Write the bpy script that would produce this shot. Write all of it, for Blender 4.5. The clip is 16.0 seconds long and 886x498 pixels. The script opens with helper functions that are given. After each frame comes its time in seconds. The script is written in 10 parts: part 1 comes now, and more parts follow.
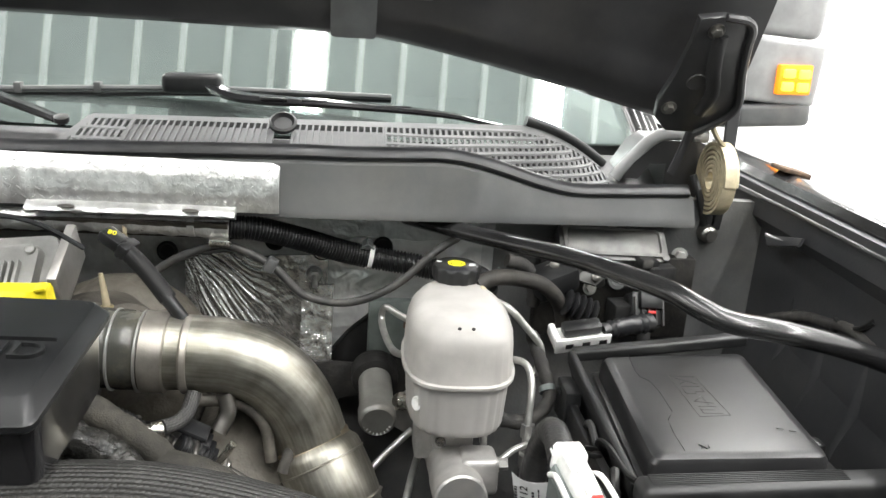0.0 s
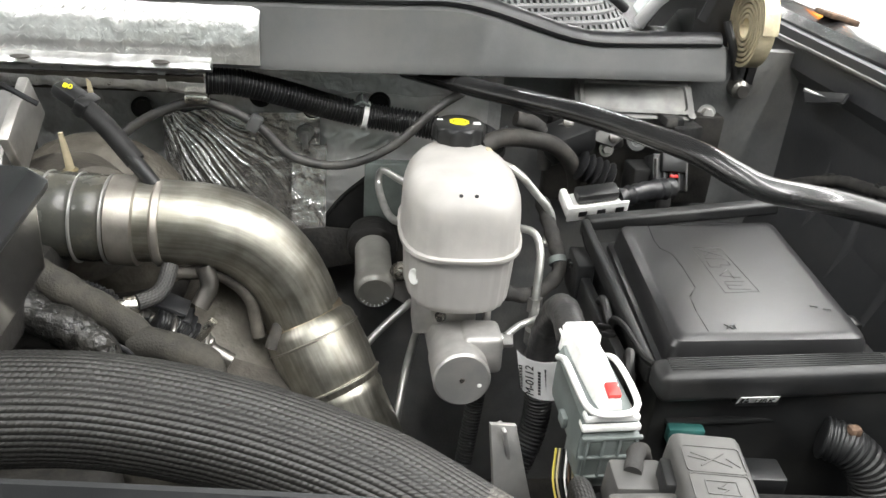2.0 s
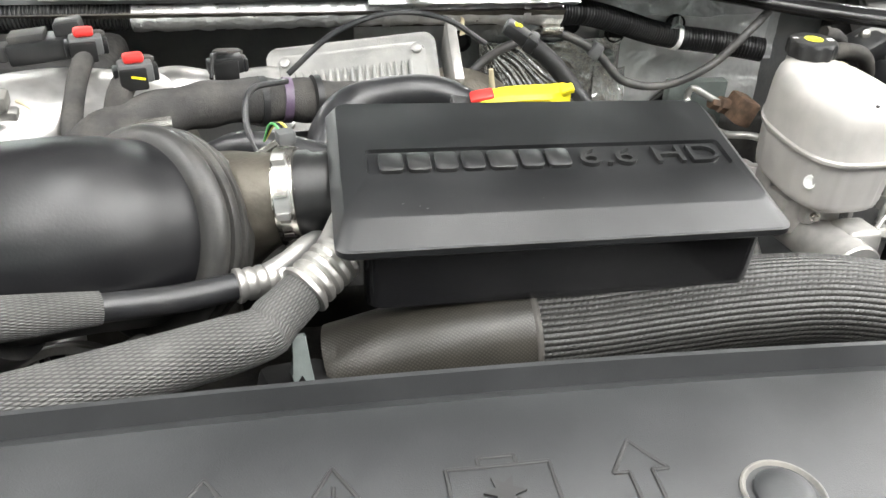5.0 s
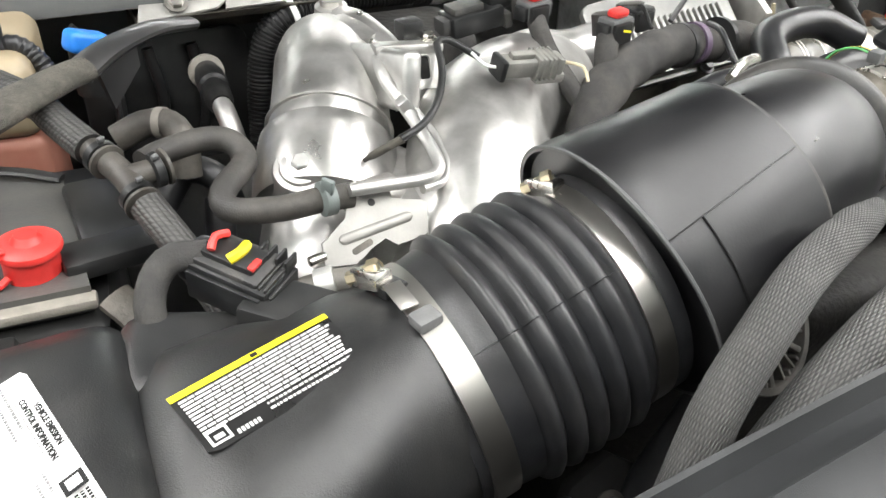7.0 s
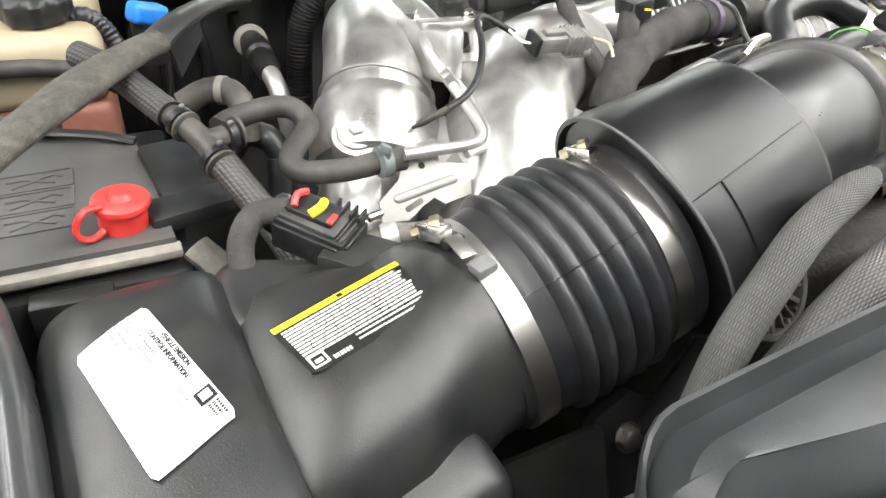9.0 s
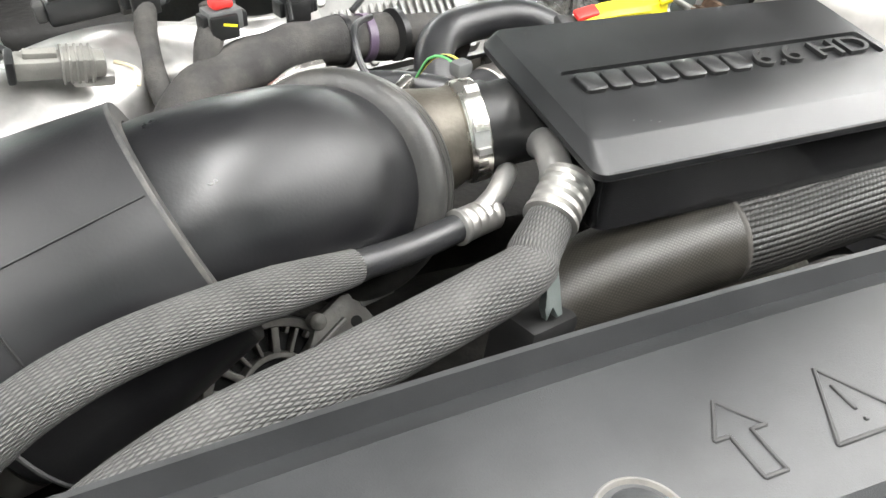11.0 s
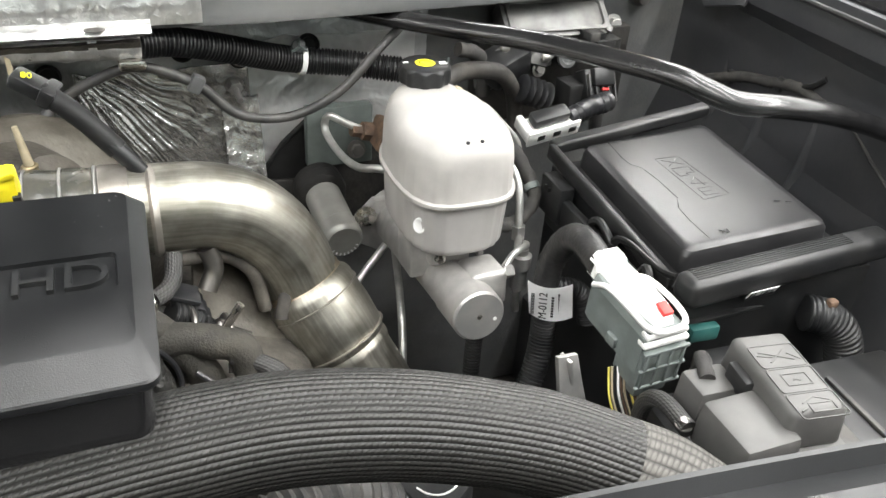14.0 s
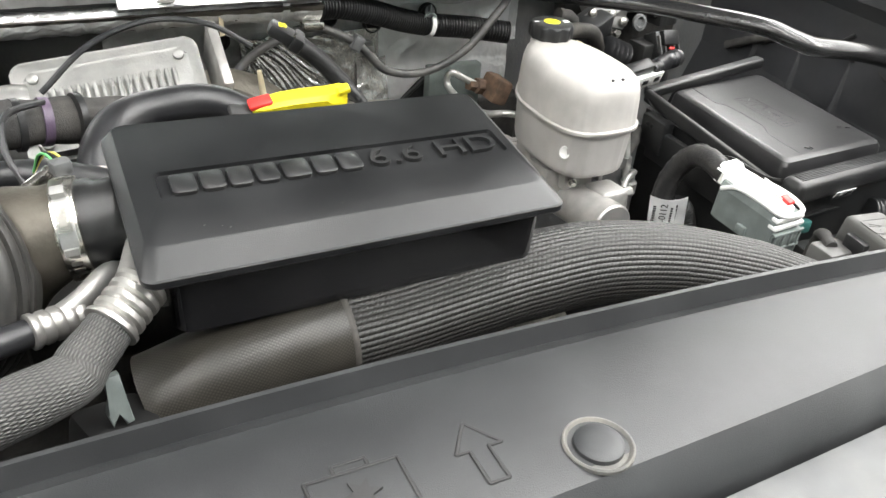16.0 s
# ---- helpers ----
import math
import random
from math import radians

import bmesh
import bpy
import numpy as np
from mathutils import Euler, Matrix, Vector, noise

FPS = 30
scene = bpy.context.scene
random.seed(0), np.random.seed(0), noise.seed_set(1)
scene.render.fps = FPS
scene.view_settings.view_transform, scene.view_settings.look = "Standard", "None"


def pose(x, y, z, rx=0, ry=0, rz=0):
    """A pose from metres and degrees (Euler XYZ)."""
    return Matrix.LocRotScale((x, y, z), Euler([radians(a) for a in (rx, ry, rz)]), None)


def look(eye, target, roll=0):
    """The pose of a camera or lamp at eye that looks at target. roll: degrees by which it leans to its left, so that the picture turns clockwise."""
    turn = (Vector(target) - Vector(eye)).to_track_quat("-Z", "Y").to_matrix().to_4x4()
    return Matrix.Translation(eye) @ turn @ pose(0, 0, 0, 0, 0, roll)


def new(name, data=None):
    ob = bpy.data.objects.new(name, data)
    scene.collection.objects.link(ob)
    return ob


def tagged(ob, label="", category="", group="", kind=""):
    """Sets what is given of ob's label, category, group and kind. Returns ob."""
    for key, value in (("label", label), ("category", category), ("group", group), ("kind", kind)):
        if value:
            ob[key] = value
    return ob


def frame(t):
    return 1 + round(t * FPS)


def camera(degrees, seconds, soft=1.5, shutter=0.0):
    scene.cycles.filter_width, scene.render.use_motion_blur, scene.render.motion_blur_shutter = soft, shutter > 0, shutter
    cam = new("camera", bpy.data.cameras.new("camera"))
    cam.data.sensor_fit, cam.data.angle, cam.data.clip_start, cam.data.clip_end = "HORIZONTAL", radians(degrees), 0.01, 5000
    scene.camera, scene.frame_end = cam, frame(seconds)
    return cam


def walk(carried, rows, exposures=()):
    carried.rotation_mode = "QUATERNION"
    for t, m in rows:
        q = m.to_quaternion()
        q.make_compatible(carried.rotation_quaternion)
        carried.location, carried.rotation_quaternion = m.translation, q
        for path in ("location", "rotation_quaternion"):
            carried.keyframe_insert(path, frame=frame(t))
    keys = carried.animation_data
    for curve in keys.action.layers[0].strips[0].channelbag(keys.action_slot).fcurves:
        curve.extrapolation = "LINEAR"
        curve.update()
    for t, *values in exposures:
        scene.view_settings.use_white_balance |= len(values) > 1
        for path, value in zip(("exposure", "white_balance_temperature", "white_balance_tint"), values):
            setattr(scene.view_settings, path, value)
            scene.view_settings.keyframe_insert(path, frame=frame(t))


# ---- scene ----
cam = camera(57.3, 16.0)
PATH = [
    (0, (0.478, -0.304, 1.581), (0.691, 1.594, 0.986), 4.0),
    (0.5, (0.518, -0.25, 1.579), (0.731, 1.627, 0.922), 4.2),
    (1, (0.519, -0.219, 1.544), (0.723, 1.617, 0.778), 4.2),
    (1.5, (0.526, -0.204, 1.543), (0.731, 1.591, 0.686), 4.2),
    (2, (0.499, -0.21, 1.55), (0.698, 1.557, 0.634), 4.1),
    (2.5, (0.432, -0.233, 1.566), (0.625, 1.51, 0.604), 4.0),
    (3, (0.312, -0.252, 1.568), (0.497, 1.476, 0.578), 4.0),
    (3.2, (0.271, -0.261, 1.572), (0.44, 1.464, 0.574), 3.5),
    (5.3, (-0.175, -0.217, 1.569), (0.202, 1.417, 0.479), 1.6),
    (5.5, (-0.283, -0.193, 1.549), (0.208, 1.424, 0.478), 2.4),
    (6, (-0.435, -0.169, 1.561), (0.201, 1.388, 0.478), 2.2),
    (6.5, (-0.559, -0.137, 1.554), (0.146, 1.378, 0.456), 1.8),
    (7, (-0.667, -0.116, 1.552), (0.05, 1.377, 0.431), 1.4),
    (7.5, (-0.742, -0.126, 1.568), (-0.016, 1.343, 0.421), 1.6),
    (8, (-0.782, -0.144, 1.594), (-0.067, 1.307, 0.419), 1.9),
    (8.2, (-0.792, -0.151, 1.599), (-0.085, 1.299, 0.417), 1.8),
    (10.3, (-0.425, -0.163, 1.571), (0.274, 1.269, 0.363), 3.5),
    (10.5, (-0.367, -0.174, 1.57), (0.285, 1.279, 0.36), 2.3),
    (11, (-0.278, -0.161, 1.546), (0.369, 1.313, 0.358), 2.4),
    (11.5, (-0.192, -0.173, 1.547), (0.473, 1.298, 0.367), 3.0),
    (12, (-0.114, -0.19, 1.571), (0.54, 1.293, 0.399), 2.8),
    (12.5, (-0.008, -0.175, 1.611), (0.623, 1.321, 0.444), 2.5),
    (12.6, (0.014, -0.17, 1.613), (0.654, 1.325, 0.449), 2.8),
    (13, (0.1, -0.161, 1.613), (0.749, 1.335, 0.455), 3.3),
    (13.5, (0.195, -0.157, 1.608), (0.859, 1.364, 0.492), 3.9),
    (14, (0.281, -0.151, 1.592), (0.942, 1.38, 0.488), 4.3),
    (14.5, (0.336, -0.155, 1.59), (0.984, 1.377, 0.481), 4.2),
    (15, (0.316, -0.181, 1.597), (0.996, 1.336, 0.486), 4.7),
    (15.5, (0.163, -0.214, 1.59), (0.903, 1.279, 0.483), 5.4),
    (16, (-0.063, -0.235, 1.592), (0.76, 1.225, 0.501), 5.5),
]
EXPOSURES = [(0.0, 0.07), (1.0, 0.10), (2.0, 0.21), (3.2, 0.28), (5.5, 0.82), (6.0, 0.72), (6.6, 0.40), (7.5, 0.46), (8.2, 0.56), (10.5, 0.74), (12.0, 1.13), (12.6, 1.20), (13.2, 0.72), (14.0, 0.47), (14.6, 0.41), (15.4, 0.37), (16.0, 0.56)]
walk(cam, [(t, look(eye, target, roll)) for t, eye, target, roll in PATH], EXPOSURES)

# ---- light: a closed workshop with ceiling tube lights, the outer ones added ----
world = bpy.data.worlds.new("shop_air")
world.use_nodes = True
world.node_tree.nodes["Background"].inputs[0].default_value = (0.9, 0.95, 1.0, 1)
world.node_tree.nodes["Background"].inputs[1].default_value = 0.05
scene.world = world


def strip_lamp(x, y0, y1, z, width, watts):
    """A long tube light along y."""
    d = bpy.data.lights.new("tube_light_glow", "AREA")
    d.shape, d.size, d.size_y, d.energy, d.color = "RECTANGLE", width, y1 - y0, watts, (1.0, 0.99, 0.975)
    ob = new("tube_light_glow", d)
    ob.location = (x, (y0 + y1) / 2, z)
    return ob


# 0.33 and 1.65 reflect in the windscreen; the other three are unseen, added fill
TUBES = (-3.0, -1.65, 0.33, 1.65, 2.9)
for tube_x in TUBES:
    strip_lamp(tube_x, -2.2, 6.4, 3.60, 0.14, 150 if tube_x < 2.5 else 260)

# ---- materials ----
def mat(name, color, rough=0.5, metal=0.0, color2=None, scale=60.0, mix=0.5, fine=600.0, bump=0.15, rvar=0.12, kind="noise",
        spec=0.5, coat=0.0, stretch=(1, 1, 1), depth=0.001, trans=0.0, sss=0.0, dust=0.0, dust_color=(0.32, 0.29, 0.24)):
    """A procedural surface: two tones in blotches, a fine grain that also moves the roughness, and a relief."""
    m = bpy.data.materials.new(name)
    m.use_nodes = True
    nt = m.node_tree
    n, ln = nt.nodes, nt.links
    b = n["Principled BSDF"]
    tc = n.new("ShaderNodeTexCoord")
    mp = n.new("ShaderNodeMapping")
    mp.inputs["Scale"].default_value = stretch
    ln.new(tc.outputs["Object"], mp.inputs[0])
    big = n.new("ShaderNodeTexNoise")
    big.inputs["Scale"].default_value, big.inputs["Detail"].default_value = scale, 5
    ln.new(mp.outputs[0], big.inputs["Vector"])
    small = n.new("ShaderNodeTexNoise")
    small.inputs["Scale"].default_value, small.inputs["Detail"].default_value = fine, 3
    ln.new(mp.outputs[0], small.inputs["Vector"])
    ramp = n.new("ShaderNodeValToRGB")
    c2 = color2 or tuple(min(1, c * 1.35 + 0.004) for c in color)
    ramp.color_ramp.elements[0].color, ramp.color_ramp.elements[0].position = (*color, 1), 0.5 - 0.25 * mix
    ramp.color_ramp.elements[1].color, ramp.color_ramp.elements[1].position = (*c2, 1), 0.5 + 0.3 * mix
    ln.new(big.outputs[0], ramp.inputs[0])
    col = ramp.outputs[0]
    if dust:
        speck = n.new("ShaderNodeTexNoise")
        speck.inputs["Scale"].default_value, speck.inputs["Detail"].default_value = scale * 0.45, 8
        speck.inputs["Roughness"].default_value = 0.75
        ln.new(tc.outputs["Object"], speck.inputs["Vector"])
        mr = n.new("ShaderNodeMapRange")
        mr.inputs[1].default_value, mr.inputs[2].default_value, mr.inputs[4].default_value = 0.45, 0.75, dust
        ln.new(speck.outputs[0], mr.inputs[0])
        mx = n.new("ShaderNodeMix")
        mx.data_type = "RGBA"
        ln.new(mr.outputs[0], mx.inputs[0])
        ln.new(col, mx.inputs[6])
        mx.inputs[7].default_value = (*dust_color, 1)
        col = mx.outputs[2]
    ln.new(col, b.inputs["Base Color"])
    rr = n.new("ShaderNodeMapRange")
    rr.inputs[3].default_value, rr.inputs[4].default_value = max(0.02, rough - rvar), min(1, rough + rvar)
    ln.new(big.outputs[0], rr.inputs[0])
    ln.new(rr.outputs[0], b.inputs["Roughness"])
    b.inputs["Metallic"].default_value = metal
    b.inputs["Specular IOR Level"].default_value = spec
    b.inputs["Coat Weight"].default_value = coat
    b.inputs["Coat Roughness"].default_value = 0.08
    b.inputs["Transmission Weight"].default_value = trans
    if sss:
        b.inputs["Subsurface Weight"].default_value = sss
        b.inputs["Subsurface Radius"].default_value = (0.02, 0.02, 0.018)
        b.inputs["Subsurface Scale"].default_value = 0.4
    h = small.outputs[0]
    if kind == "foil":
        v = n.new("ShaderNodeTexVoronoi")
        v.feature, v.inputs["Scale"].default_value = "DISTANCE_TO_EDGE", scale * 0.8
        wob = n.new("ShaderNodeTexNoise")
        wob.inputs["Scale"].default_value, wob.inputs["Detail"].default_value = scale * 0.6, 4
        ln.new(mp.outputs[0], wob.inputs["Vector"])
        vm = n.new("ShaderNodeVectorMath")
        vm.operation = "MULTIPLY_ADD"
        vm.inputs[1].default_value = (0.06, 0.06, 0.06)
        ln.new(wob.outputs[1], vm.inputs[0])
        ln.new(mp.outputs[0], vm.inputs[2])
        ln.new(vm.outputs[0], v.inputs["Vector"])
        ad = n.new("ShaderNodeMath")
        ad.operation = "ADD"
        ln.new(v.outputs[0], ad.inputs[0])
        ln.new(big.outputs[0], ad.inputs[1])
        h = ad.outputs[0]
    if kind == "weave":
        outs = []
        for d in ("X", "Y", "Z"):
            w = n.new("ShaderNodeTexWave")
            w.bands_direction = d
            w.inputs["Scale"].default_value, w.inputs["Distortion"].default_value, w.inputs["Detail Scale"].default_value = fine, 1.2, 8
            rot = n.new("ShaderNodeMapping")
            rot.inputs["Rotation"].default_value = (0.785, 0.785, 0.3)
            ln.new(tc.outputs["Object"], rot.inputs[0])
            ln.new(rot.outputs[0], w.inputs["Vector"])
            outs.append(w.outputs["Fac"])
        a1 = n.new("ShaderNodeMath")
        a1.operation = "MULTIPLY"
        ln.new(outs[0], a1.inputs[0])
        ln.new(outs[1], a1.inputs[1])
        a2 = n.new("ShaderNodeMath")
        a2.operation = "MAXIMUM"
        ln.new(a1.outputs[0], a2.inputs[0])
        ln.new(outs[2], a2.inputs[1])
        h = a2.outputs[0]
        mx2 = n.new("ShaderNodeMix")
        mx2.data_type = "RGBA"
        mx2.blend_type = "MULTIPLY"
        mx2.inputs[0].default_value = 0.75
        ln.new(col, mx2.inputs[6])
        cr = n.new("ShaderNodeValToRGB")
        cr.color_ramp.elements[0].color = (0.35, 0.35, 0.35, 1)
        ln.new(h, cr.inputs[0])
        ln.new(cr.outputs[0], mx2.inputs[7])
        ln.new(mx2.outputs[2], b.inputs["Base Color"])
    bp = n.new("ShaderNodeBump")
    bp.inputs["Strength"].default_value, bp.inputs["Distance"].default_value = bump, depth
    ln.new(h, bp.inputs["Height"])
    ln.new(bp.outputs[0], b.inputs["Normal"])
    return m


def streaked(name, color, color2, rough, metal):
    """Brushed tube metal with streaks that run along the tube."""
    m = mat(name, color, rough, metal, color2=color2, scale=34, bump=0.2, fine=420, dust=0.22, dust_color=(0.30, 0.26, 0.20))
    n, ln = m.node_tree.nodes, m.node_tree.links
    b = n["Principled BSDF"]
    uv = n.new("ShaderNodeUVMap")
    mp = n.new("ShaderNodeMapping")
    mp.inputs["Scale"].default_value = (70, 14, 1)
    ln.new(uv.outputs[0], mp.inputs[0])
    ns = n.new("ShaderNodeTexNoise")
    ns.inputs["Scale"].default_value, ns.inputs["Detail"].default_value = 1.0, 4
    ln.new(mp.outputs[0], ns.inputs["Vector"])
    rr = n.new("ShaderNodeMapRange")
    rr.inputs[1].default_value, rr.inputs[2].default_value = 0.3, 0.7
    rr.inputs[3].default_value, rr.inputs[4].default_value = rough - 0.07, rough + 0.07
    ln.new(ns.outputs[0], rr.inputs[0])
    ln.new(rr.outputs[0], b.inputs["Roughness"])
    tone = n.new("ShaderNodeMapRange")
    tone.inputs[1].default_value, tone.inputs[2].default_value = 0.3, 0.7
    tone.inputs[3].default_value, tone.inputs[4].default_value = 0.62, 1.05
    ln.new(ns.outputs[0], tone.inputs[0])
    mx = n.new("ShaderNodeMix")
    mx.data_type, mx.blend_type = "RGBA", "MULTIPLY"
    mx.inputs[0].default_value = 1.0
    ln.new(b.inputs["Base Color"].links[0].from_socket, mx.inputs[6])
    ln.new(tone.outputs[0], mx.inputs[7])
    ln.new(mx.outputs[2], b.inputs["Base Color"])
    bp = n.new("ShaderNodeBump")
    bp.inputs["Strength"].default_value, bp.inputs["Distance"].default_value = 0.35, 0.0006
    ln.new(ns.outputs[0], bp.inputs["Height"])
    ln.new(bp.outputs[0], b.inputs["Normal"])
    return m


def woven(name, low, high, strands, pitch, rough=0.7, bump=0.7, depth=0.0012, stitched=False, wear=0.35, wear_color=(0.24, 0.23, 0.21)):
    """A woven or stitched sleeve: strands counted round the hose, pitch in metres along it."""
    m = bpy.data.materials.new(name)
    m.use_nodes = True
    n, ln = m.node_tree.nodes, m.node_tree.links
    b = n["Principled BSDF"]

    def calc(op, a, c=None):
        q = n.new("ShaderNodeMath")
        q.operation = op
        for i, v in enumerate((a, c)):
            if v is None:
                continue
            if isinstance(v, (int, float)):
                q.inputs[i].default_value = v
            else:
                ln.new(v, q.inputs[i])
        return q.outputs[0]

    uv = n.new("ShaderNodeUVMap")
    sp = n.new("ShaderNodeSeparateXYZ")
    ln.new(uv.outputs[0], sp.inputs[0])
    tc = n.new("ShaderNodeTexCoord")
    big = n.new("ShaderNodeTexNoise")
    big.inputs["Scale"].default_value, big.inputs["Detail"].default_value = 26, 6
    ln.new(tc.outputs["Object"], big.inputs["Vector"])
    wob = calc("MULTIPLY", big.outputs[0], 1.1)
    u, v = calc("MULTIPLY", sp.outputs[0], strands * math.pi), calc("MULTIPLY", sp.outputs[1], math.pi / pitch)
    if stitched:
        ridge = calc("POWER", calc("ABSOLUTE", calc("SINE", u)), 0.8)
        stitch = calc("ADD", calc("MULTIPLY", calc("ABSOLUTE", calc("SINE", calc("ADD", calc("ADD", v, calc("MULTIPLY", u, 0.5)), wob))), 0.6), 0.4)
        h = calc("MULTIPLY", ridge, stitch)
    else:
        a = calc("ABSOLUTE", calc("SINE", calc("ADD", calc("ADD", u, v), wob)))
        c = calc("ABSOLUTE", calc("SINE", calc("ADD", calc("SUBTRACT", u, v), wob)))
        h = calc("MULTIPLY", a, c)
    ramp = n.new("ShaderNodeValToRGB")
    ramp.color_ramp.elements[0].color, ramp.color_ramp.elements[0].position = (*low, 1), 0.12
    ramp.color_ramp.elements[1].color, ramp.color_ramp.elements[1].position = (*high, 1), 0.75
    ln.new(h, ramp.inputs[0])
    mr = n.new("ShaderNodeMapRange")
    mr.inputs[1].default_value, mr.inputs[2].default_value, mr.inputs[4].default_value = 0.42, 0.72, wear
    ln.new(big.outputs[0], mr.inputs[0])
    mx = n.new("ShaderNodeMix")
    mx.data_type = "RGBA"
    ln.new(mr.outputs[0], mx.inputs[0])
    ln.new(ramp.outputs[0], mx.inputs[6])
    mx.inputs[7].default_value = (*wear_color, 1)
    ln.new(mx.outputs[2], b.inputs["Base Color"])
    b.inputs["Roughness"].default_value = rough
    bp = n.new("ShaderNodeBump")
    bp.inputs["Strength"].default_value, bp.inputs["Distance"].default_value = bump, depth
    ln.new(h, bp.inputs["Height"])
    ln.new(bp.outputs[0], b.inputs["Normal"])
    return m


def glow(name, color, power):
    m = bpy.data.materials.new(name)
    m.use_nodes = True
    b = m.node_tree.nodes["Principled BSDF"]
    b.inputs["Base Color"].default_value = (*color, 1)
    b.inputs["Emission Color"].default_value = (*color, 1)
    b.inputs["Emission Strength"].default_value = power
    return m


BLACK = mat("black_plastic", (0.011, 0.0115, 0.012), 0.38, spec=0.4, scale=25, bump=0.25, fine=1500, depth=0.0004, dust=0.045)
BLACK_GRAIN = mat("grained_black_plastic", (0.012, 0.0125, 0.013), 0.36, scale=18, bump=0.3, fine=1100, depth=0.0007, dust=0.05)
BLACK_DUSTY = mat("dusty_black_plastic", (0.026, 0.026, 0.026), 0.55, scale=30, bump=0.3, fine=900, depth=0.0005, dust=0.3)
GREY_PLASTIC = mat("dark_grey_moulded_plastic", (0.075, 0.077, 0.078), 0.55, scale=20, bump=0.35, fine=1300, depth=0.0004, dust=0.1)
COWL_GREY = mat("painted_grey_panel", (0.060, 0.062, 0.062), 0.6, scale=9, bump=0.1, fine=500, dust=0.12)
RUBBER = mat("black_rubber", (0.0135, 0.014, 0.0155), 0.33, scale=30, bump=0.12, fine=700, dust=0.05)
RUBBER_DULL = mat("dull_rubber", (0.028, 0.026, 0.024), 0.6, scale=35, bump=0.25, fine=800, dust=0.2)
LOOM_BLACK = mat("black_vinyl_tape", (0.014, 0.014, 0.0145), 0.42, scale=60, bump=0.5, fine=300, depth=0.0012, dust=0.08)
TAPE = mat("cloth_loom_tape", (0.040, 0.039, 0.038), 0.85, spec=0.25, scale=45, bump=0.6, fine=700, depth=0.001, dust=0.15)
GLOSS = mat("gloss_black_paint", (0.007, 0.007, 0.008), 0.16, scale=14, bump=0.03, fine=300, rvar=0.06, coat=0.6, dust=0.02)
SATIN = mat("satin_black_paint", (0.020, 0.020, 0.021), 0.34, scale=10, bump=0.05, fine=300, coat=0.2, dust=0.06)
DARK = mat("oily_dark_metal", (0.014, 0.0135, 0.013), 0.6, spec=0.25, scale=22, bump=0.5, fine=120, depth=0.003, dust=0.12)
GRIME = mat("grimy_cast_metal", (0.050, 0.046, 0.040), 0.6, metal=0.3, color2=(0.11, 0.10, 0.085), scale=28, bump=0.6, fine=160, depth=0.002, dust=0.4)
CAST = mat("cast_aluminium", (0.38, 0.375, 0.36), 0.34, metal=0.85, color2=(0.58, 0.575, 0.56), scale=28, bump=0.28, fine=240, depth=0.0006, rvar=0.16, dust=0.10)
CAST_DULL = mat("dull_cast_aluminium", (0.42, 0.41, 0.39), 0.42, metal=0.85, color2=(0.56, 0.55, 0.53), scale=30, bump=0.4, fine=220, depth=0.0012, dust=0.15)
ALU = mat("grey_aluminium_case", (0.44, 0.44, 0.43), 0.45, metal=0.85, color2=(0.58, 0.57, 0.55), scale=30, bump=0.3, fine=500, depth=0.0006, dust=0.15)
STEEL = mat("bright_clamp_steel", (0.58, 0.56, 0.52), 0.26, metal=1.0, scale=50, bump=0.08, fine=700, rvar=0.1)
BRUSHED = mat("brushed_stainless_tube", (0.37, 0.345, 0.305), 0.44, metal=0.92, color2=(0.50, 0.475, 0.43), scale=34, bump=0.3, fine=420, rvar=0.10, dust=0.22, dust_color=(0.30, 0.26, 0.20))
BRUSHED_TUBE = streaked("brushed_charge_tube", (0.33, 0.318, 0.270), (0.52, 0.505, 0.445), 0.42, 0.93)
ACCUMULATOR = mat("plated_accumulator", (0.27, 0.265, 0.245), 0.42, metal=0.45, color2=(0.34, 0.335, 0.31), scale=30, bump=0.15, dust=0.2)
MACHINED = mat("machined_grey_metal", (0.36, 0.36, 0.35), 0.38, metal=0.6, color2=(0.44, 0.43, 0.41), scale=40, bump=0.15, fine=600, rvar=0.1)
DARK_STEEL = mat("dark_plated_steel", (0.25, 0.24, 0.225), 0.36, metal=0.95, scale=40, bump=0.15, fine=400, dust=0.15)
FOIL = mat("crinkled_foil", (0.60, 0.60, 0.59), 0.30, metal=0.70, color2=(0.74, 0.74, 0.73), kind="foil", scale=55, bump=0.8, depth=0.004, rvar=0.08)
FOIL_FINE = mat("embossed_foil", (0.62, 0.62, 0.61), 0.33, metal=0.85, color2=(0.80, 0.80, 0.79), kind="foil", scale=60, bump=0.5, depth=0.0022, rvar=0.06)
RESERVOIR = mat("milky_white_plastic", (0.39, 0.375, 0.355), 0.44, color2=(0.49, 0.475, 0.45), scale=18, bump=0.1, fine=500, sss=0.35, spec=0.4)
RESERVOIR_FILLED = mat("filled_milky_plastic", (0.45, 0.435, 0.42), 0.40, color2=(0.52, 0.505, 0.485), scale=18, bump=0.1, fine=500, sss=0.3, spec=0.4)
WHITE = mat("white_plastic", (0.74, 0.74, 0.72), 0.4, scale=40, bump=0.1, dust=0.05)
PALE_GREY = mat("pale_grey_plastic", (0.135, 0.155, 0.150), 0.5, scale=40, bump=0.2, dust=0.12)
BEIGE = mat("dusty_beige_metal", (0.46, 0.40, 0.27), 0.5, metal=0.2, scale=60, bump=0.3, fine=300)
RED = mat("red_plastic", (0.62, 0.035, 0.03), 0.4, scale=50, bump=0.15)
